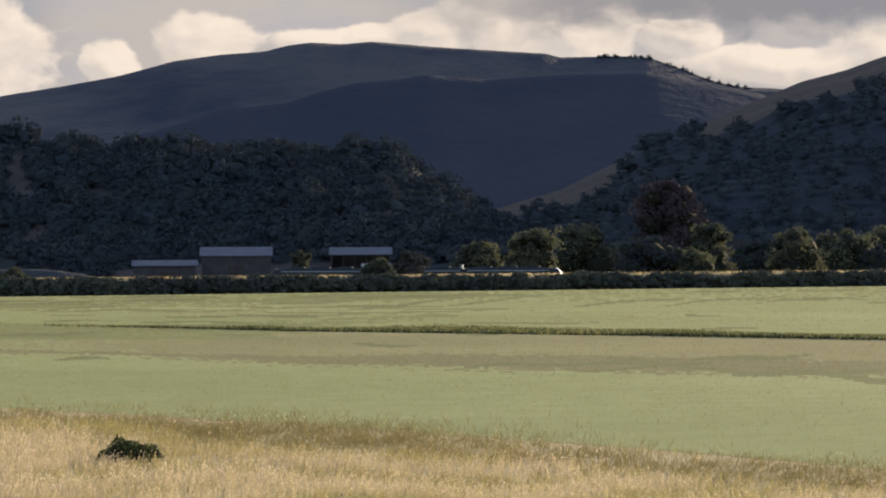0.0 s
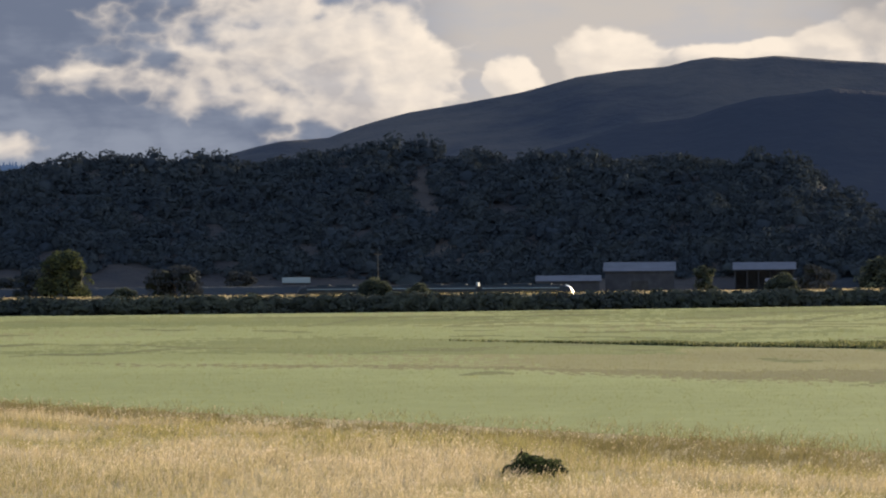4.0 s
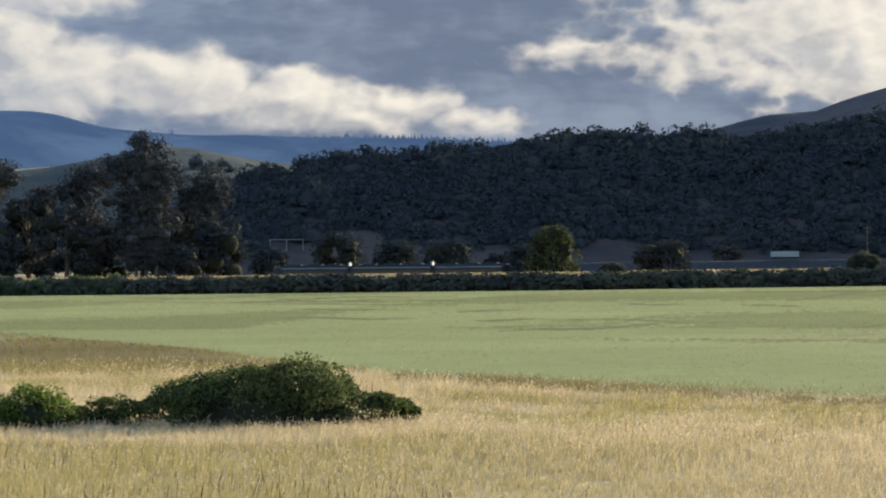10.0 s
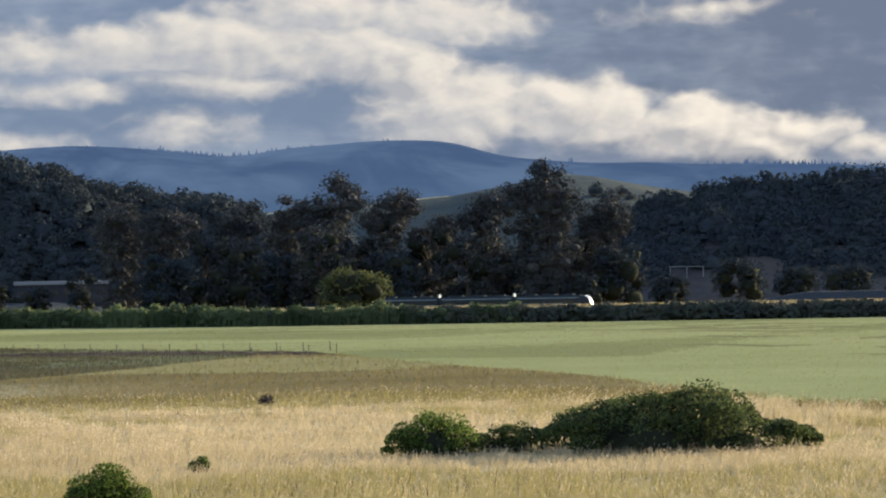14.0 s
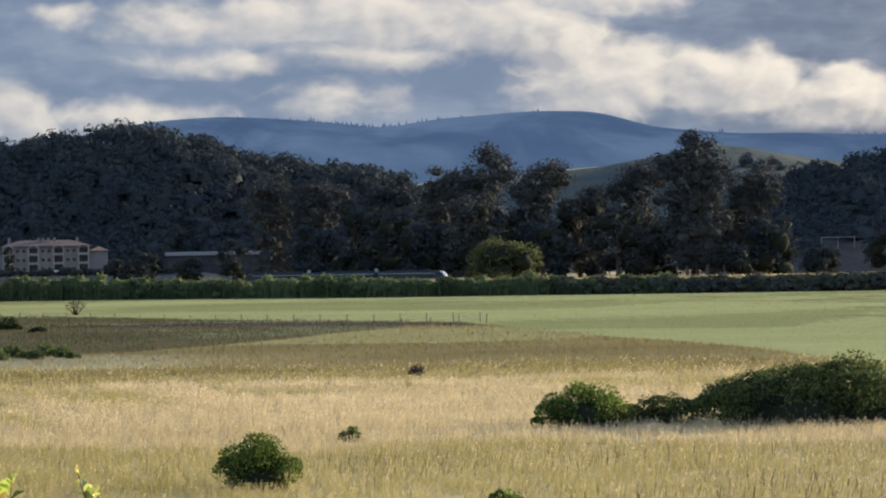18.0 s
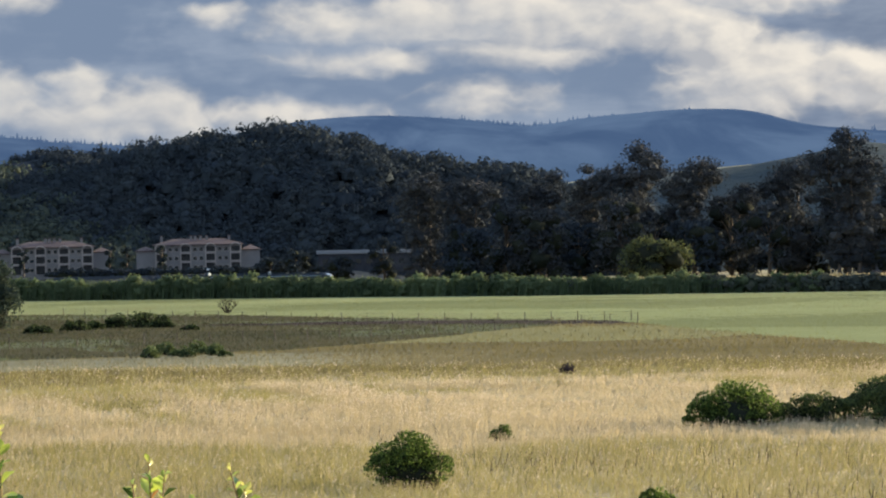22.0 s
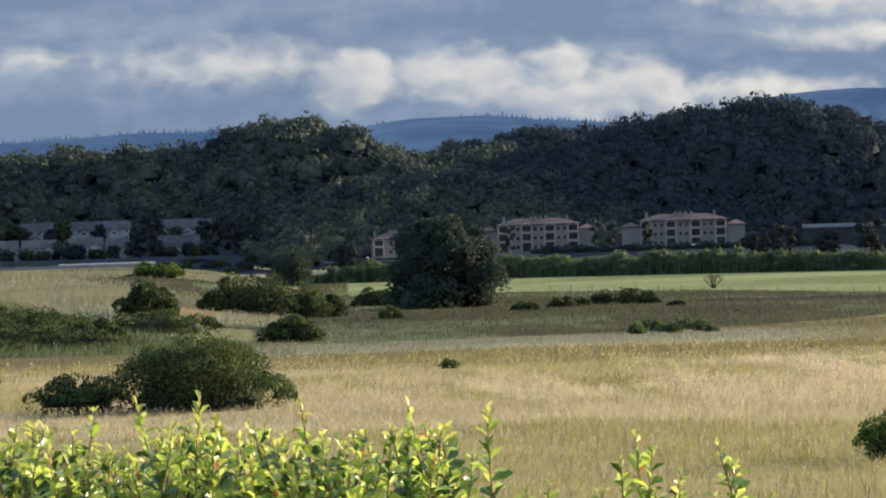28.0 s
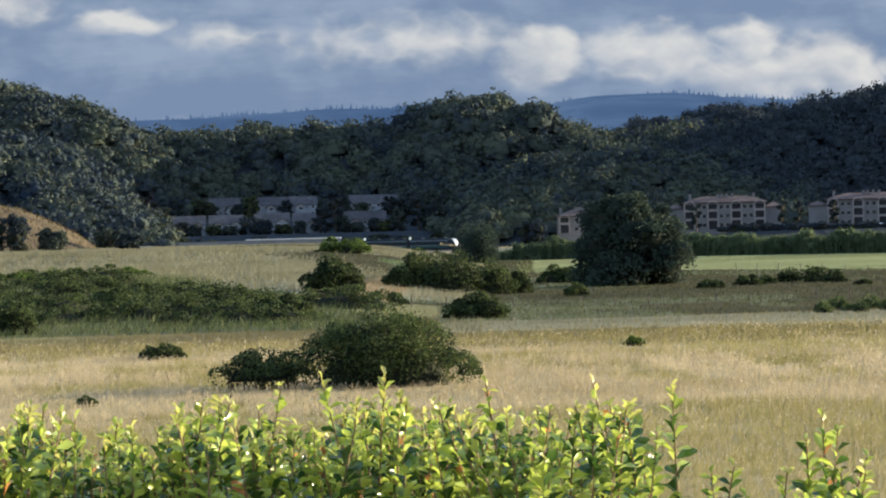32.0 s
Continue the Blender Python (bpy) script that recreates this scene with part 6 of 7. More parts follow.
def apartment(az, d, z, wide, deep, storeys, bays, label, wing=0):
    ob = thing("apartment_building", face_camera(az, d, z), label, "building", "apartment buildings at the foot of the hill")
    h = 3.2 * storeys
    x0, x1 = -wide / 2, wide / 2
    part("wall", boxes((x0, 0, -6.0, x1, deep, h)), M_STUCCO, ob)
    bm = bmesh.new()
    hip(bm, x0, 0, x1, deep, h + 0.1, 2.1, 0.9)
    roof = part("roof", bm, M_TILE, ob, "red clay tile roof")
    if wing:
        for a, b in ((x0 - wing, x0), (x1, x1 + wing)):
            part("wing_wall", boxes((a, 1.5, -6.0, b, deep, h - 2.0)), M_STUCCO, ob)
            bm = bmesh.new()
            hip(bm, a, 1.5, b, deep, h - 1.9, 1.6, 0.6)
            part("wing_roof", bm, M_TILE, ob, "lower red tile roof")
    n = 0
    for k in range(bays):
        xc = x0 + wide * (k + 0.5) / bays
        if k % 2 == 0:
            bay = part("arched_bay", arch_bay(4.0, h + 0.5, 0.9), M_TRIM, ob, "cream arched balcony surround")
            bay.matrix_basis = pose(xc, -0.003, 0)
            # flat dark sheet on the wall stands for the shade inside the arch
            part("recess", boxes((xc - 1.5, -0.05, 0.1, xc + 1.5, -0.01, h - 0.7)), M_DARK, ob, "flat dark sheet for the shade over recessed balcony glazing")
            for s in range(1, storeys):
                part("balcony_rail", boxes((xc - 1.54, -0.8, 3.2 * s - 0.1, xc + 1.54, -0.62, 3.2 * s + 0.75)), M_TRIM, ob, "cream balcony parapet")
        else:
            for s in range(storeys):
                for dx in (-1.1, 1.1):
                    win = part("window", boxes((xc + dx - 0.75, -0.12, 3.2 * s + 0.8, xc + dx + 0.75, -0.01, 3.2 * s + 2.3)), M_TRIM, ob, "cream-framed window")
                    part("pane", boxes((xc + dx - 0.6, -0.135, 3.2 * s + 0.95, xc + dx + 0.6, -0.125, 3.2 * s + 2.15)), M_GLASS, win)
        n += 1
    for k, cx in enumerate((-0.42, -0.08, -0.03, 0.03, 0.10, 0.36)):
        x = cx * wide
        st = part("chimney", boxes((x - 0.45, deep * 0.35, h + 0.9, x + 0.45, deep * 0.35 + 0.9, h + 3.1)), M_STUCCO, roof, "stucco chimney")
        part("chimney_cap", boxes((x - 0.6, deep * 0.35 - 0.15, h + 3.1, x + 0.6, deep * 0.35 + 1.05, h + 3.35)), M_TILE, roof, "tile chimney cap")
    return ob


def house(az, d, z, wide, deep, seed, label):
    """A two-storey house, eaves to the front, with one or two gabled bays that face the valley."""
    rng = random.Random(seed)
    ob = thing("townhouse", face_camera(az, d, z), label, "house", "row of grey townhouses below the woods")
    x0, x1 = -wide / 2, wide / 2
    h = 4.9 + 0.5 * rng.random()
    part("wall", boxes((x0, 0, -1.5, x1, deep, h)), M_SIDING, ob)
    bm = bmesh.new()
    gable(bm, x0, 0, x1, deep, h, 3.6)
    part("roof", bm, M_SHINGLE, ob, "grey shingle roof")
    for c in ((0.26, 0.78) if wide > 14 else (0.3 + 0.4 * rng.random(),)):
        xc, w2, top = x0 + wide * c, 2.3, h - 0.3 - 1.2 * rng.random()
        part("bay_wall", boxes((xc - w2, -1.6, -1.5, xc + w2, -0.003, top)), M_SIDING, ob)
        bm = bmesh.new()
        front = [bm.verts.new((x, -1.6, q)) for x, q in ((xc - w2, top), (xc + w2, top), (xc, top + 1.5))]
        back = [bm.verts.new((v.co.x, -0.003, v.co.z)) for v in front]
        bm.faces.new(front)
        for i, j in ((0, 1), (1, 2), (2, 0)):
            bm.faces.new((front[i], back[i], back[j], front[j]))
        part("bay_gable", bm, M_TRIM, ob, "pale gable end")
        bm = bmesh.new()
        for side in (-1, 1):
            rim = [(xc + side * (w2 + 0.5), top - 0.3), (xc, top + 1.62), (xc, top + 1.84), (xc + side * (w2 + 0.5), top - 0.1)]
            f, k = [[bm.verts.new((x, y, q)) for x, q in rim] for y in (-2.0, 0.6)]
            for i in range(4):
                bm.faces.new((f[i], f[(i + 1) % 4], k[(i + 1) % 4], k[i]))
            bm.faces.new(f)
            bm.faces.new(k[::-1])
        part("bay_roof", bm, M_SHINGLE, ob)
        win = part("bay_window", boxes((xc - 1.1, -1.7, 2.9, xc + 1.1, -1.603, 4.1)), M_WHITE, ob, "white-framed window")
        part("pane", boxes((xc - 0.95, -1.715, 3.02, xc + 0.95, -1.705, 3.98)), M_GLASS, win)
    n = max(3, int(wide / 3.2))
    for s in (0, 1):
        for k in range(n):
            xc = x0 + wide * (k + 0.5) / n
            win = part("window", boxes((xc - 0.7, -0.10, 2.7 * s + 0.8, xc + 0.7, -0.005, 2.7 * s + 2.1)), M_WHITE, ob, "white-framed window")
            part("pane", boxes((xc - 0.58, -0.115, 2.7 * s + 0.92, xc + 0.58, -0.105, 2.7 * s + 1.98)), M_GLASS, win)
    if rng.random() < 0.6:
        part("chimney", boxes((x0 + wide * 0.6, deep * 0.5, h + 0.8, x0 + wide * 0.6 + 0.8, deep * 0.5 + 0.8, h + 3.2)), M_SIDING, ob)
    return ob


def barn(az, d, wide, low, high, deep, label, wall=True):
    """A farm shed: one roof slope faces the camera; low and high are the heights of eave and ridge."""
    ob = thing("barn", face_camera(az, d), label, "barn", "barns of a farm beyond the railway")
    x0, x1 = -wide / 2, wide / 2
    bm = bmesh.new()
    gable(bm, x0, 0, x1, deep, low, high - low, 0.6)
    roof = part("roof", bm, M_STEEL, ob, "pale sheet metal roof")
    n = int(wide / 1.2)
    for k in range(n + 1):
        x = x0 + wide * k / n
        rib = bmesh.new()
        ym, rise = deep / 2, high - low
        vs = [rib.verts.new(c) for c in ((x - 0.05, -0.6, low - 0.1 + 0.01), (x + 0.05, -0.6, low - 0.1 + 0.01), (x + 0.05, ym, high + 0.06), (x - 0.05, ym, high + 0.06))]
        rib.faces.new(vs)
        part("roof_seam", rib, M_STEEL, roof)
    part("back_wall", boxes((x0, deep - 0.3, 0, x1, deep, low - 0.3)), M_BARN, ob)
    for x in (x0, x1 - 0.3):
        part("end_wall", boxes((x, 0.3, 0, x + 0.3, deep - 0.3, low - 0.3)), M_BARN, ob)
    if wall:
        part("front_wall", boxes((x0, 0, 0, x1, 0.3, low - 0.3)), M_BARN, ob, "weathered board front")
        # the front is closed; a dark sheet stands for the shade of an opening
        part("doorway", boxes((-wide * 0.12, -0.06, 0, wide * 0.12, -0.01, low * 0.6)), M_DARK, ob, "flat dark sheet for the shade in a doorway")
    else:
        for k in range(6):
            x = x0 + 0.3 + (wide - 0.6) * k / 5
            part("post", boxes((x - 0.12, 0.1, 0, x + 0.12, 0.34, low - 0.3)), M_BARN, ob)
    return ob


def strip_bank(name, label, a0, a1, d, rise, thick, mat, kind="structure"):
    """A long earth bank across the valley, along an arc at distance d."""
    az = np.arange(a0, a1 + 0.01, 0.15)
    prof = [(0.0, -0.5), (thick * 0.3, rise * 0.92), (thick * 0.4, rise), (thick * 0.8, rise), (thick, -0.5)]
    fade = np.minimum(step(az, a0, a0 + 2.0), 1 - step(az, a1 - 2.0, a1))
    v = np.concatenate([np.stack([-np.sin(np.radians(az)) * (d + o), np.cos(np.radians(az)) * (d + o), h * fade - 0.3 * (1 - fade)], 1) for o, h in prof])
    n = len(az)
    i, j = np.meshgrid(np.arange(len(prof) - 1), np.arange(n - 1), indexing="ij")
    f = np.stack([i * n + j, (i + 1) * n + j, (i + 1) * n + j + 1, i * n + j + 1], -1).reshape(-1, 4)
    return tagged(new(name, mesh(name, v, f[:, ::-1], mat, smooth=True)), label, "bank", kind=kind)


def lorry(az, d, z):
    ob = thing("box_trailer", face_camera(az, d, z), "white box trailer parked by the road", "trailer")
    part("box", boxes((-4.1, 0, 1.0, 4.1, 2.4, 2.6), bevel=0.05), M_TRAIN_LINE, ob)
    part("chassis", boxes((-3.9, 0.3, 0.55, 3.9, 2.1, 1.0)), M_DARK, ob)
    for x in (-3.0, -1.9, 3.0):
        v, f = tube([(x, 0.25, 0.5), (x, 0.65, 0.5)], (0.5, 0.5), 12)
        piece("wheel", mesh("wheel", v, f, M_DARK), ob)
    return ob


def car(az, d, z, paint, turn=0.0):
    ob = thing("parked_car", face_camera(az, d, z) @ pose(0, 0, 0, 0, 0, turn), "parked car by the apartments", "car", "cars parked before the apartments")
    bm = bmesh.new()
    box(bm, -2.2, 0, 0.35, 2.2, 1.75, 0.95, 0.12)
    part("body", bm, paint, ob)
    bm = bmesh.new()
    vs = [bm.verts.new(c) for c in ((-1.6, 0.1, 0.95), (1.3, 0.1, 0.95), (1.3, 1.65, 0.95), (-1.6, 1.65, 0.95), (-1.0, 0.3, 1.45), (0.7, 0.3, 1.45), (0.7, 1.45, 1.45), (-1.0, 1.45, 1.45))]
    for q in ((4, 5, 6, 7), (0, 1, 5, 4), (1, 2, 6, 5), (2, 3, 7, 6), (3, 0, 4, 7)):
        bm.faces.new([vs[i] for i in q])
    part("cabin", bm, M_GLASS, ob, "dark glass cabin")
    for x in (-1.35, 1.35):
        for y in (-0.02, 1.57):
            v, f = tube([(x, y, 0.33), (x, y + 0.2, 0.33)], (0.33, 0.33), 10)
            piece("wheel", mesh("wheel", v, f, M_DARK), ob)
    return ob


def make_buildings():
    barn(3.28, 1080, 20.6, 8.0, 10.5, 13, "large barn with a pale metal roof beyond the railway")
    barn(1.31, 1085, 17.8, 8.1, 10.2, 11, "open-sided barn with a pale metal roof", False)
    barn(4.41, 1070, 18.4, 5.2, 6.7, 9, "long low shed with a pale metal roof")
    barn(1.05, 1050, 8.0, 4.6, 5.4, 6, "small lean-to shed beside a barn", False)
    strip_bank("highway_bank", "dark grassy road embankment across the valley", 4.5, 16.5, 1040, 4.3, 26, M_HILLSCRUB)
    lorry(8.73, 1050, 4.25)
    strip_bank("terrace", "terraced ground below the apartments", 25.0, 32.9, 1240, 5.6, 130, M_HILLSCRUB)
    apartment(29.15, 1290, 5.6, 31, 14, 3, 7, "three-storey beige stucco apartments with red tile roofs", 6.5)
    apartment(31.45, 1285, 5.6, 29, 14, 3, 7, "three-storey stucco apartments with arched bays", 6.0)
    apartment(33.75, 1335, 5.4, 16.5, 12, 2, 3, "two-storey stucco apartment wing with red roofs", 0)
    ob = thing("long_hall", face_camera(26.45, 1290, 5.6), "long low building with a pale flat roof", "building")
    part("wall", boxes((-18, 0, -1.5, 18, 12, 5.2)), M_BARN, ob)
    part("roof", boxes((-18.6, -0.6, 5.2, 18.6, 12.6, 6.6), bevel=0.15), M_CONCRETE, ob, "pale flat roof edge")
    for k in range(9):
        part("window", boxes((-16.5 + 3.9 * k, -0.08, 1.6, -14.5 + 3.9 * k, -0.01, 3.4)), M_GLASS, ob)
    rng = random.Random(4)
    for k in range(14):
        car(28.0 + 3.2 * k / 13 + rng.random() * 0.1, 1262 + 4 * (k % 2), 5.65, (M_WHITE, M_DARK, M_STEEL, M_TRAIN_SILVER)[k % 4])
    strip_bank("house_terrace", "terraced ground under the houses", 32.6, 44.0, 1462, 7.6, 75, M_HILLSCRUB)
    strip_bank("upper_terrace", "upper terraced ground behind the houses", 33.6, 44.0, 1520, 15.0, 80, M_HILLSCRUB)
    for k, (az, wd) in enumerate(((37.15, 14.5), (38.05, 11), (38.62, 12), (39.35, 12), (39.95, 12), (41.3, 13), (35.2, 13))):
        house(az, 1506, 7.55, wd * 1.17, 10, k, "two-storey grey house among trees")
    for k, (az, wd) in enumerate(((37.0, 18), (38.15, 11), (38.65, 11), (39.4, 12.5))):
        house(az, 1556, 14.95, wd * 1.17, 10, k + 9, "two-storey grey house on the upper row")
    ob = thing("parapet_wall", face_camera(38.85, 1130, 2.2), "long pale concrete wall with a white top", "wall")
    part("wall", boxes((-26, 0, -2.4, 26, 0.5, 3.9)), M_CONCRETE, ob)
    part("coping", boxes((-4, -0.2, 4.0, 26, 0.7, 4.35), bevel=0.05), M_WHITE, ob, "white coping")
    for k in range(13):
        part("pilaster", boxes((-25 + 4 * k, -0.15, -2.4, -24.6 + 4 * k, -0.003, 4.0)), M_CONCRETE, ob)
    lorry(40.75, 1060, 2.9)
    ob = thing("utility_pole", face_camera(7.43, 1090, 3.8), "thin wooden utility pole", "pole")
    v, f = tube([(0, 0, 0), (0, 0, 10.5)], (0.17, 0.11), 7)
    piece("shaft", mesh("shaft", v, f, M_POST), ob)
    part("crossarm", boxes((-1.2, -0.08, 9.6, 1.2, 0.08, 9.8)), M_POST, ob)
    ob = thing("hilltop_house", face_camera(28.1, 1612, float(KNOLL.z(np.array(28.1), np.array(0.94))) + 0.6), "low pale house on the knoll's bare top", "house")
    part("wall", boxes((-5.5, 0, -3.0, 5.5, 7, 2.6)), M_SIDING, ob)
    bm = bmesh.new()
    gable(bm, -5.5, 0, 5.5, 7, 2.6, 1.3)
    part("roof", bm, M_SHINGLE, ob)
    for x in (-3.4, 0.0, 3.4):
        win = part("window", boxes((x - 0.8, -0.1, 0.8, x + 0.8, -0.005, 2.0)), M_WHITE, ob, "white-framed window")
        part("pane", boxes((x - 0.68, -0.115, 0.92, x + 0.68, -0.105, 1.88)), M_GLASS, win)
    slope_z = float(DARK_HILL.z(np.array(16.62), np.array(31 / 145)))
    ob = thing("pipe_frame", face_camera(16.62, 1366, slope_z), "pale pipe frame on a bare slope", "frame")
    part("beam", boxes((-6.5, 0, 13.0 - slope_z, 6.5, 0.3, 13.3 - slope_z)), M_CONCRETE, ob)
    for x in (-6.2, 0.0, 6.2):
        part("post", boxes((x - 0.15, 0, -2.0, x + 0.15, 0.3, 13.0 - slope_z)), M_CONCRETE, ob)
    g = "trees among the houses"
    rng = np.random.default_rng(77)
    low_row = ((36.3, 11, 15, 0), (36.0, 12, 12, 1), (36.62, 8, 10, 1), (37.62, 11, 14.5, 0), (37.86, 8, 11, 0), (37.5, 7, 7, 1), (38.97, 12, 7.5, 0), (40.35, 12, 13, 1), (40.7, 11, 11, 0), (41.0, 9, 9, 1),
               (36.78, 6, 5, 2), (35.55, 12, 9, 0), (34.8, 10, 8, 1), (35.0, 13, 10, 0), (34.4, 9, 8, 1), (40.05, 7, 6, 0),
               (39.55, 8, 4.5, 2), (39.3, 7, 4, 1), (38.45, 8, 4.2, 2), (38.2, 6, 5.5, 1), (37.3, 8, 4.5, 1), (37.0, 7, 6, 0), (39.85, 6, 5, 1), (38.75, 7, 6.5, 0), (36.9, 6, 4, 2))
    high_row = ((39.75, 13, 9.5, 2), (40.15, 12, 9.5, 1), (40.6, 11, 11, 3), (38.95, 9, 9.5, 2), (37.65, 10, 11, 0), (36.45, 12, 10, 0), (36.1, 12, 9, 1), (35.6, 11, 9, 0), (41.0, 12, 10, 1), (37.5, 8, 9, 1), (39.15, 8, 6, 1), (38.4, 7, 7.5, 0), (37.2, 7, 5.5, 1), (36.75, 8, 8, 0), (39.6, 7, 6, 1))
    for row, d, z in ((low_row, 1497, 7.3), (high_row, 1547, 14.6)):
        for k, (az, w_, t_, tone) in enumerate(row):
            tree("garden_tree", az, d + 6 * rng.random(), w_, t_, (M_OAK, M_OAKLIT, M_LINDEN, M_RED)[tone], "leafy garden tree before the houses", 300 + k, 0.1, 9, 1300, 0.42, z=z, group=g, low=0.08, belly=0.35)
    for k in range(34):
        az, o = 34.3 + 7.0 * (k + rng.random()) / 34, 3 + 16 * rng.random()
        bush(az, 1462 + o, 7 + 6 * rng.random(), 1.8 + 1.6 * rng.random(), (M_OAKLIT, M_LINDEN, M_OAK)[k % 3], "rounded shrub on the slope below the houses", 460 + k, 4, 420, 0.4, "shrub", 3, lift=0.332 * o - 0.9, group="shrubs below the houses")
    for k, az in enumerate((30.28, 30.55, 29.72, 31.9, 32.5)):
        tree("cypress", az, 1268, 4.2, 9.5, M_OAKLIT, "narrow cypress before the apartments", 340 + k, 0.05, 6, 700, 0.4, z=5.4, group="cypresses by the apartments", low=0.1)
    for k in range(24):
        az = 27.2 + 4.4 * (k + rng.random()) / 24
        bush(az, 1250.0 + 4 * rng.random(), 6 + 4 * rng.random(), 1.6 + 1.4 * rng.random(), M_OAK, "dark clipped shrub by the car park", 360 + k, 3, 260, 0.4, "shrub", 3, lift=4.8, group="shrubs by the car park")
    for k, az in enumerate((26.9, 27.6, 24.2, 23.0, 25.1, 26.2, 28.0, 32.9, 33.5, 34.5)):
        tree("valley_oak", az, 1235 + 6 * (k % 4), 11, 9 + 3 * (k % 3), M_OAK, "dark oak at the foot of the knoll", 390 + k, 0.1, 8, 1200, 0.5, z=1.0, group="oaks at the foot of the knoll", low=0.1)
    for k, (az, d, w_, t_) in enumerate(((42.75, 930, 12, 10), (42.1, 940, 8, 6), (41.2, 1000, 9, 6), (40.9, 900, 6, 4.5), (43.6, 900, 14, 12))):
        tree("roadside_tree", az, d, w_, t_, M_OAKLIT, "dark green tree below the tawny bank", 410 + k, 0.08, 8, 1500, 0.4, group="trees below the bank", low=0.12)


# ---- shrub in the foreground ----
def leaf_mesh(name, mat, long, wide, fold):
    """An obovate leaf with a folded midrib, its stalk at the origin, pointing along +y."""
    rows = [(0.0, 0.05), (0.32, 0.55), (0.70, 1.0), (1.0, 0.25)]
    v, f = [], []
    for t, s in rows:
        y, w_ = t * long, s * wide / 2
        dip = -0.25 * long * t * t
        v += [(-w_, y, dip + w_ * fold), (0, y, dip), (w_, y, dip + w_ * fold)]
    for k in range(len(rows) - 1):
        a = 3 * k
        f += [(a, a + 1, a + 4, a + 3), (a + 1, a + 2, a + 5, a + 4)]
    return mesh(name, v, f, mat, smooth=True)


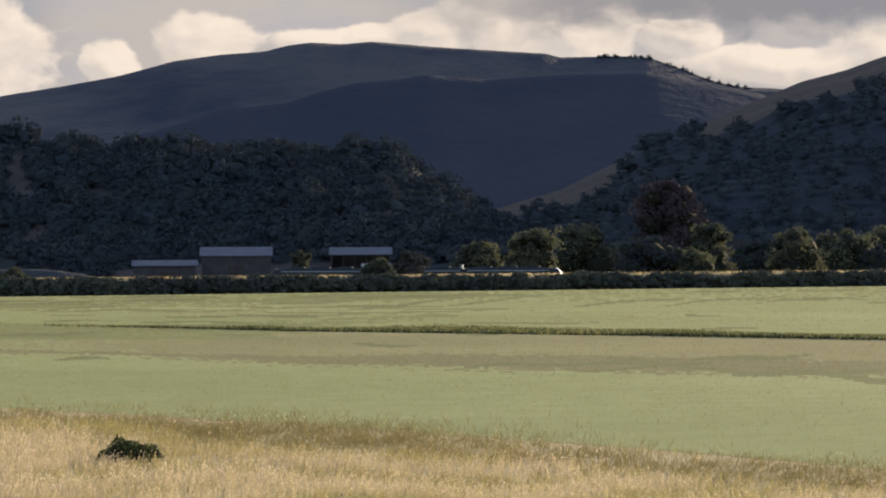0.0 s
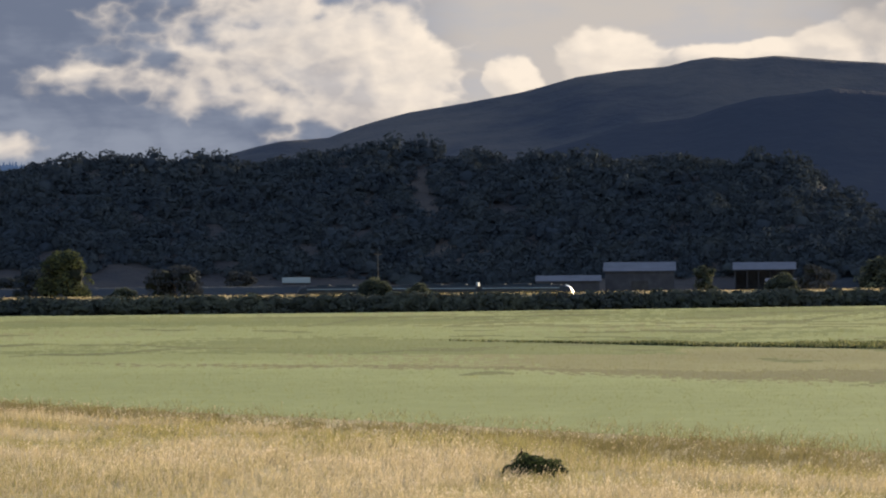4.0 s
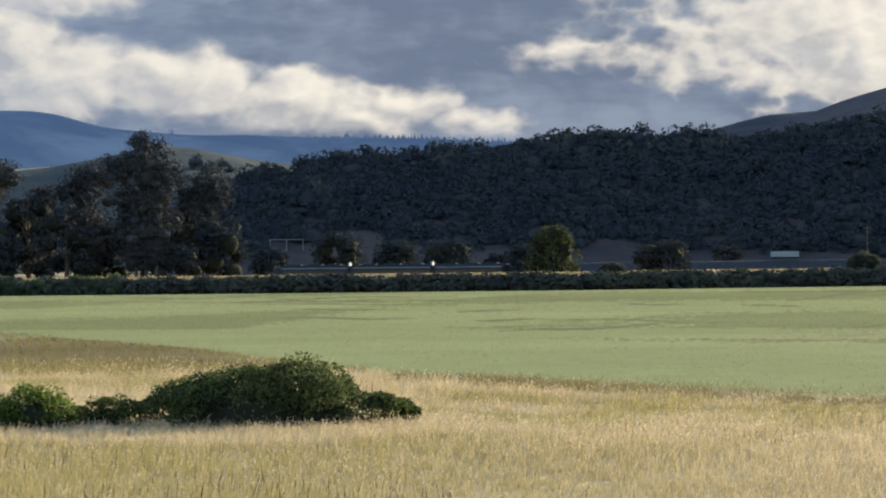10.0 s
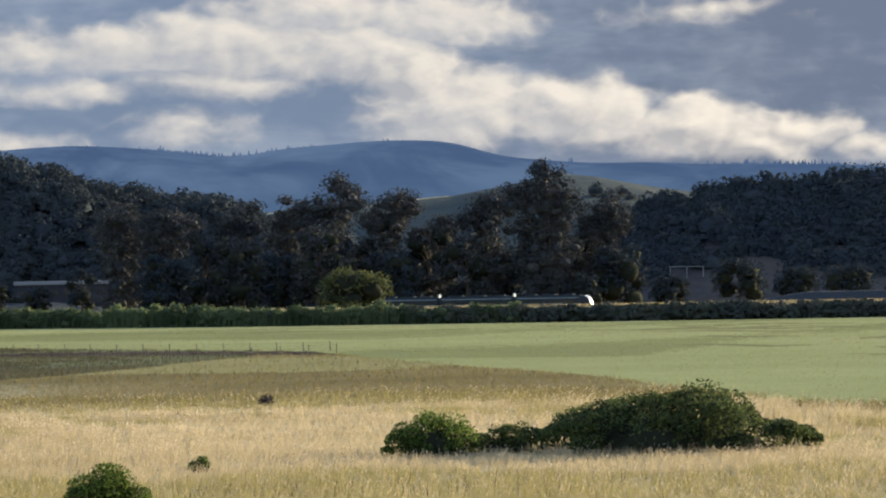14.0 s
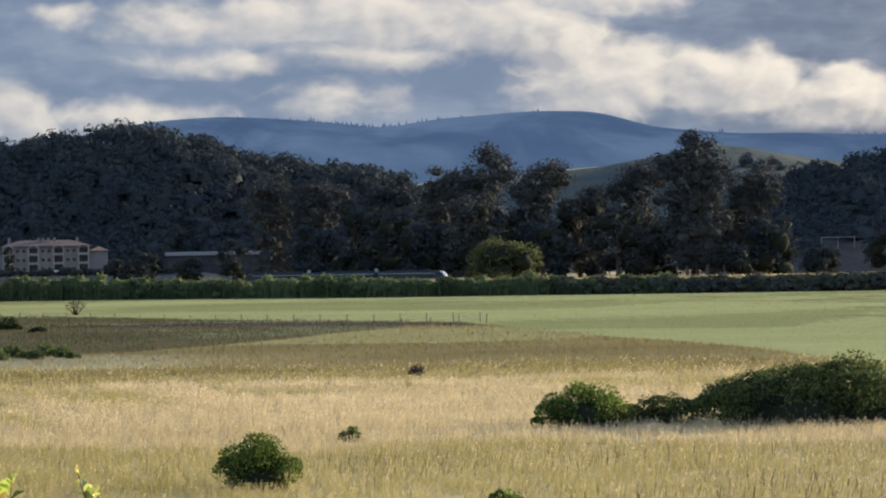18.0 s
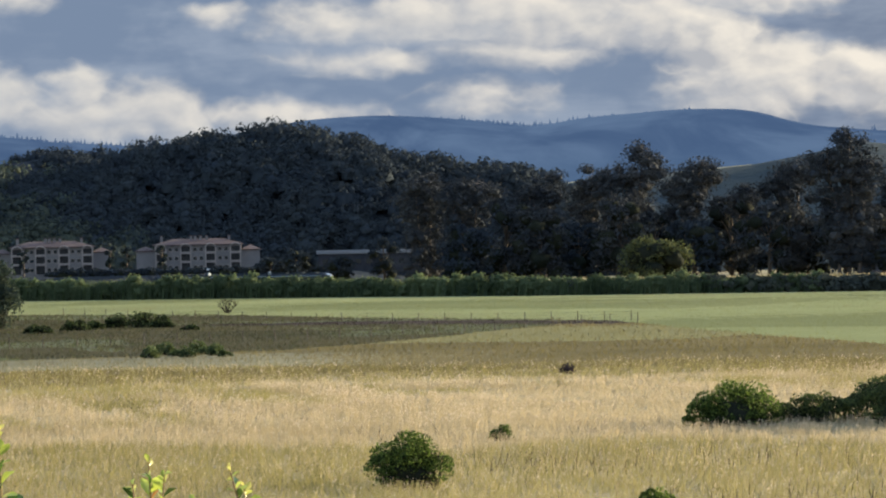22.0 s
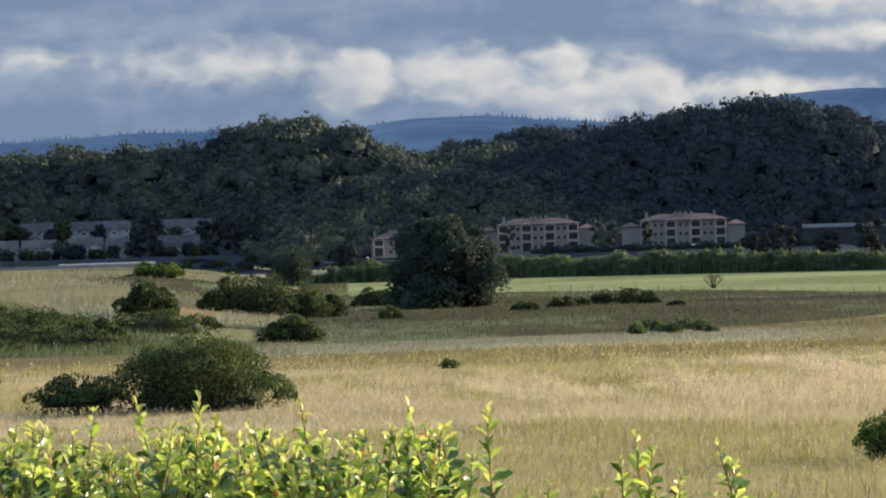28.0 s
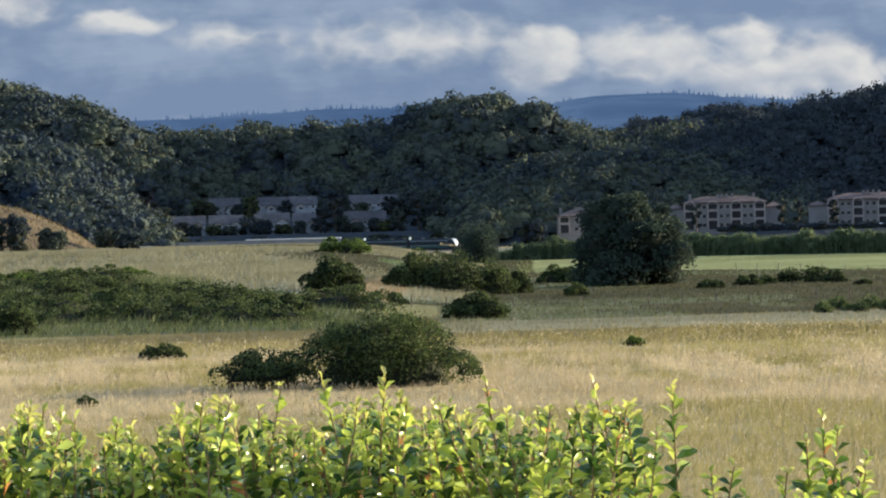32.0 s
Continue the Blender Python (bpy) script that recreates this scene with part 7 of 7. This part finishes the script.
def make_shrub():
    rng = np.random.default_rng(17)
    ob = thing("evergreen_shrub", Matrix.Translation(on_ground(37.5, 5.9)), "glossy bright green leafy shrub on the bank, in sun", "shrub")
    base = on_ground(37.5, 5.9)
    protos = [leaf_mesh("leaf", M_LEAF, 0.029, 0.017, 0.5), leaf_mesh("leaf", M_LEAF, 0.033, 0.019, 0.7), leaf_mesh("leaf", M_LEAF, 0.025, 0.015, 0.3), leaf_mesh("leaf", M_YOUNGLEAF, 0.024, 0.013, 0.6), leaf_mesh("leaf", M_RUSTLEAF, 0.026, 0.014, 0.6)]
    leaves, shoots = [], []
    spots = [(32.35, -2.62, 5.7), (32.6, -3.35, 5.8), (30.0, -3.15, 5.9), (29.75, -3.35, 5.8), (30.25, -3.5, 5.8), (28.72, -3.3, 5.9), (28.5, -3.6, 6.0), (29.3, -3.8, 5.9), (31.4, -3.9, 5.8), (27.9, -4.2, 6.0),
             (33.6, -2.55, 5.8), (36.9, -2.35, 5.9), (37.9, -2.4, 5.7), (38.55, -2.45, 6.0), (35.3, -2.5, 5.8)]
    for k in range(300):
        az = 33.0 + 11.5 * rng.random()
        spots.append((az, -2.82 - 0.85 * rng.random() + 0.16 * math.sin(az * 2.1), 5.5 + 0.9 * rng.random()))
    for k in range(14):
        spots.append((28.0 + 4.6 * rng.random(), -4.0 - 0.5 * rng.random(), 5.6 + 0.6 * rng.random()))
    for az, el, d in spots:
        top = polar(az, d, EYE_Z + d * math.tan(radians(el)))
        foot = Vector((top.x + rng.normal() * 0.05, top.y + rng.normal() * 0.05, top.z - 0.42))
        side = Vector((rng.normal() * 0.012, rng.normal() * 0.012, 0))
        pts = [foot, foot.lerp(top, 0.5) + side, top]
        root = Vector((foot.x * 0.99, foot.y * 0.99, float(ground_z(az, d * 0.99)) - 0.03))
        shoots.append(tube([tuple(p - base) for p in [root] + pts], (0.006, 0.0034, 0.0026, 0.0012), 5))
        for j in range(11):
            p = root.lerp(foot, 0.25 + 0.75 * (j + rng.random()) / 11) + Vector((rng.normal() * 0.02, rng.normal() * 0.02, 0))
            m = Matrix.Translation(p - base) @ pose(0, 0, 0, 0, 0, 360 * rng.random()) @ pose(0, 0, 0, 20 + rng.normal() * 25, rng.normal() * 30, 0) @ Matrix.Scale(1.25, 4)
            leaves.append((1, m, p.z - 1.0))
        turn = rng.random() * 6.283
        count = 58
        for j in range(count):
            t = 0.12 + 0.88 * (j + 1) / count
            p = pts[0].lerp(pts[1], t * 2) if t < 0.5 else pts[1].lerp(pts[2], t * 2 - 1)
            turn += 2.4 + rng.normal() * 0.25
            up = 22 + 45 * t * t + rng.normal() * 24
            size = (1.05 - 0.35 * max(0.0, t - 0.75) / 0.25) * (0.8 + 0.4 * rng.random())
            which = 3 if (t > 0.94 or rng.random() < 0.10) else int(rng.integers(3))
            which = 4 if rng.random() < 0.02 else which
            m = Matrix.Translation(p - base) @ pose(0, 0, 0, 0, 0, math.degrees(turn)) @ pose(0, 0, 0, min(85, up), rng.normal() * 32, 0) @ Matrix.Scale(float(size), 4)
            leaves.append((which, m, p.z))
    v, f = stack(shoots)
    tagged(piece("stems", mesh("stems", v, f, M_SHOOT), ob, None, "reddish brown young stems"), kind="stuff").name = "stem_mass"
    leaves.sort(key=lambda q: -q[2])
    for which, m, z in leaves[:300]:
        piece("leaf", protos[which], ob, m)
    for kind, mat in ((0, M_LEAF), (3, M_YOUNGLEAF), (4, M_RUSTLEAF)):
        vs, fs, n = [], [], 0
        for which, m, z in leaves[300:]:
            if max(which, 2) != max(kind, 2):
                continue
            me = protos[which]
            co = np.array([tuple(m @ q.co) for q in me.vertices])
            fc = np.array([list(q.vertices) for q in me.polygons])
            vs.append(co)
            fs.append(fc + n)
            n += len(co)
        tagged(piece("foliage", mesh("foliage", np.concatenate(vs), np.concatenate(fs), mat, smooth=True), ob), kind="stuff")


make_ground()
make_crop_sheet()
make_pasture_sheet()
make_hills()
make_distance()
make_railway()
make_hedge()
make_woods()
make_trees()
make_bushes()
make_fences()
make_buildings()
make_shrub()
make_grass()
the_train = make_train()
motions(the_train)
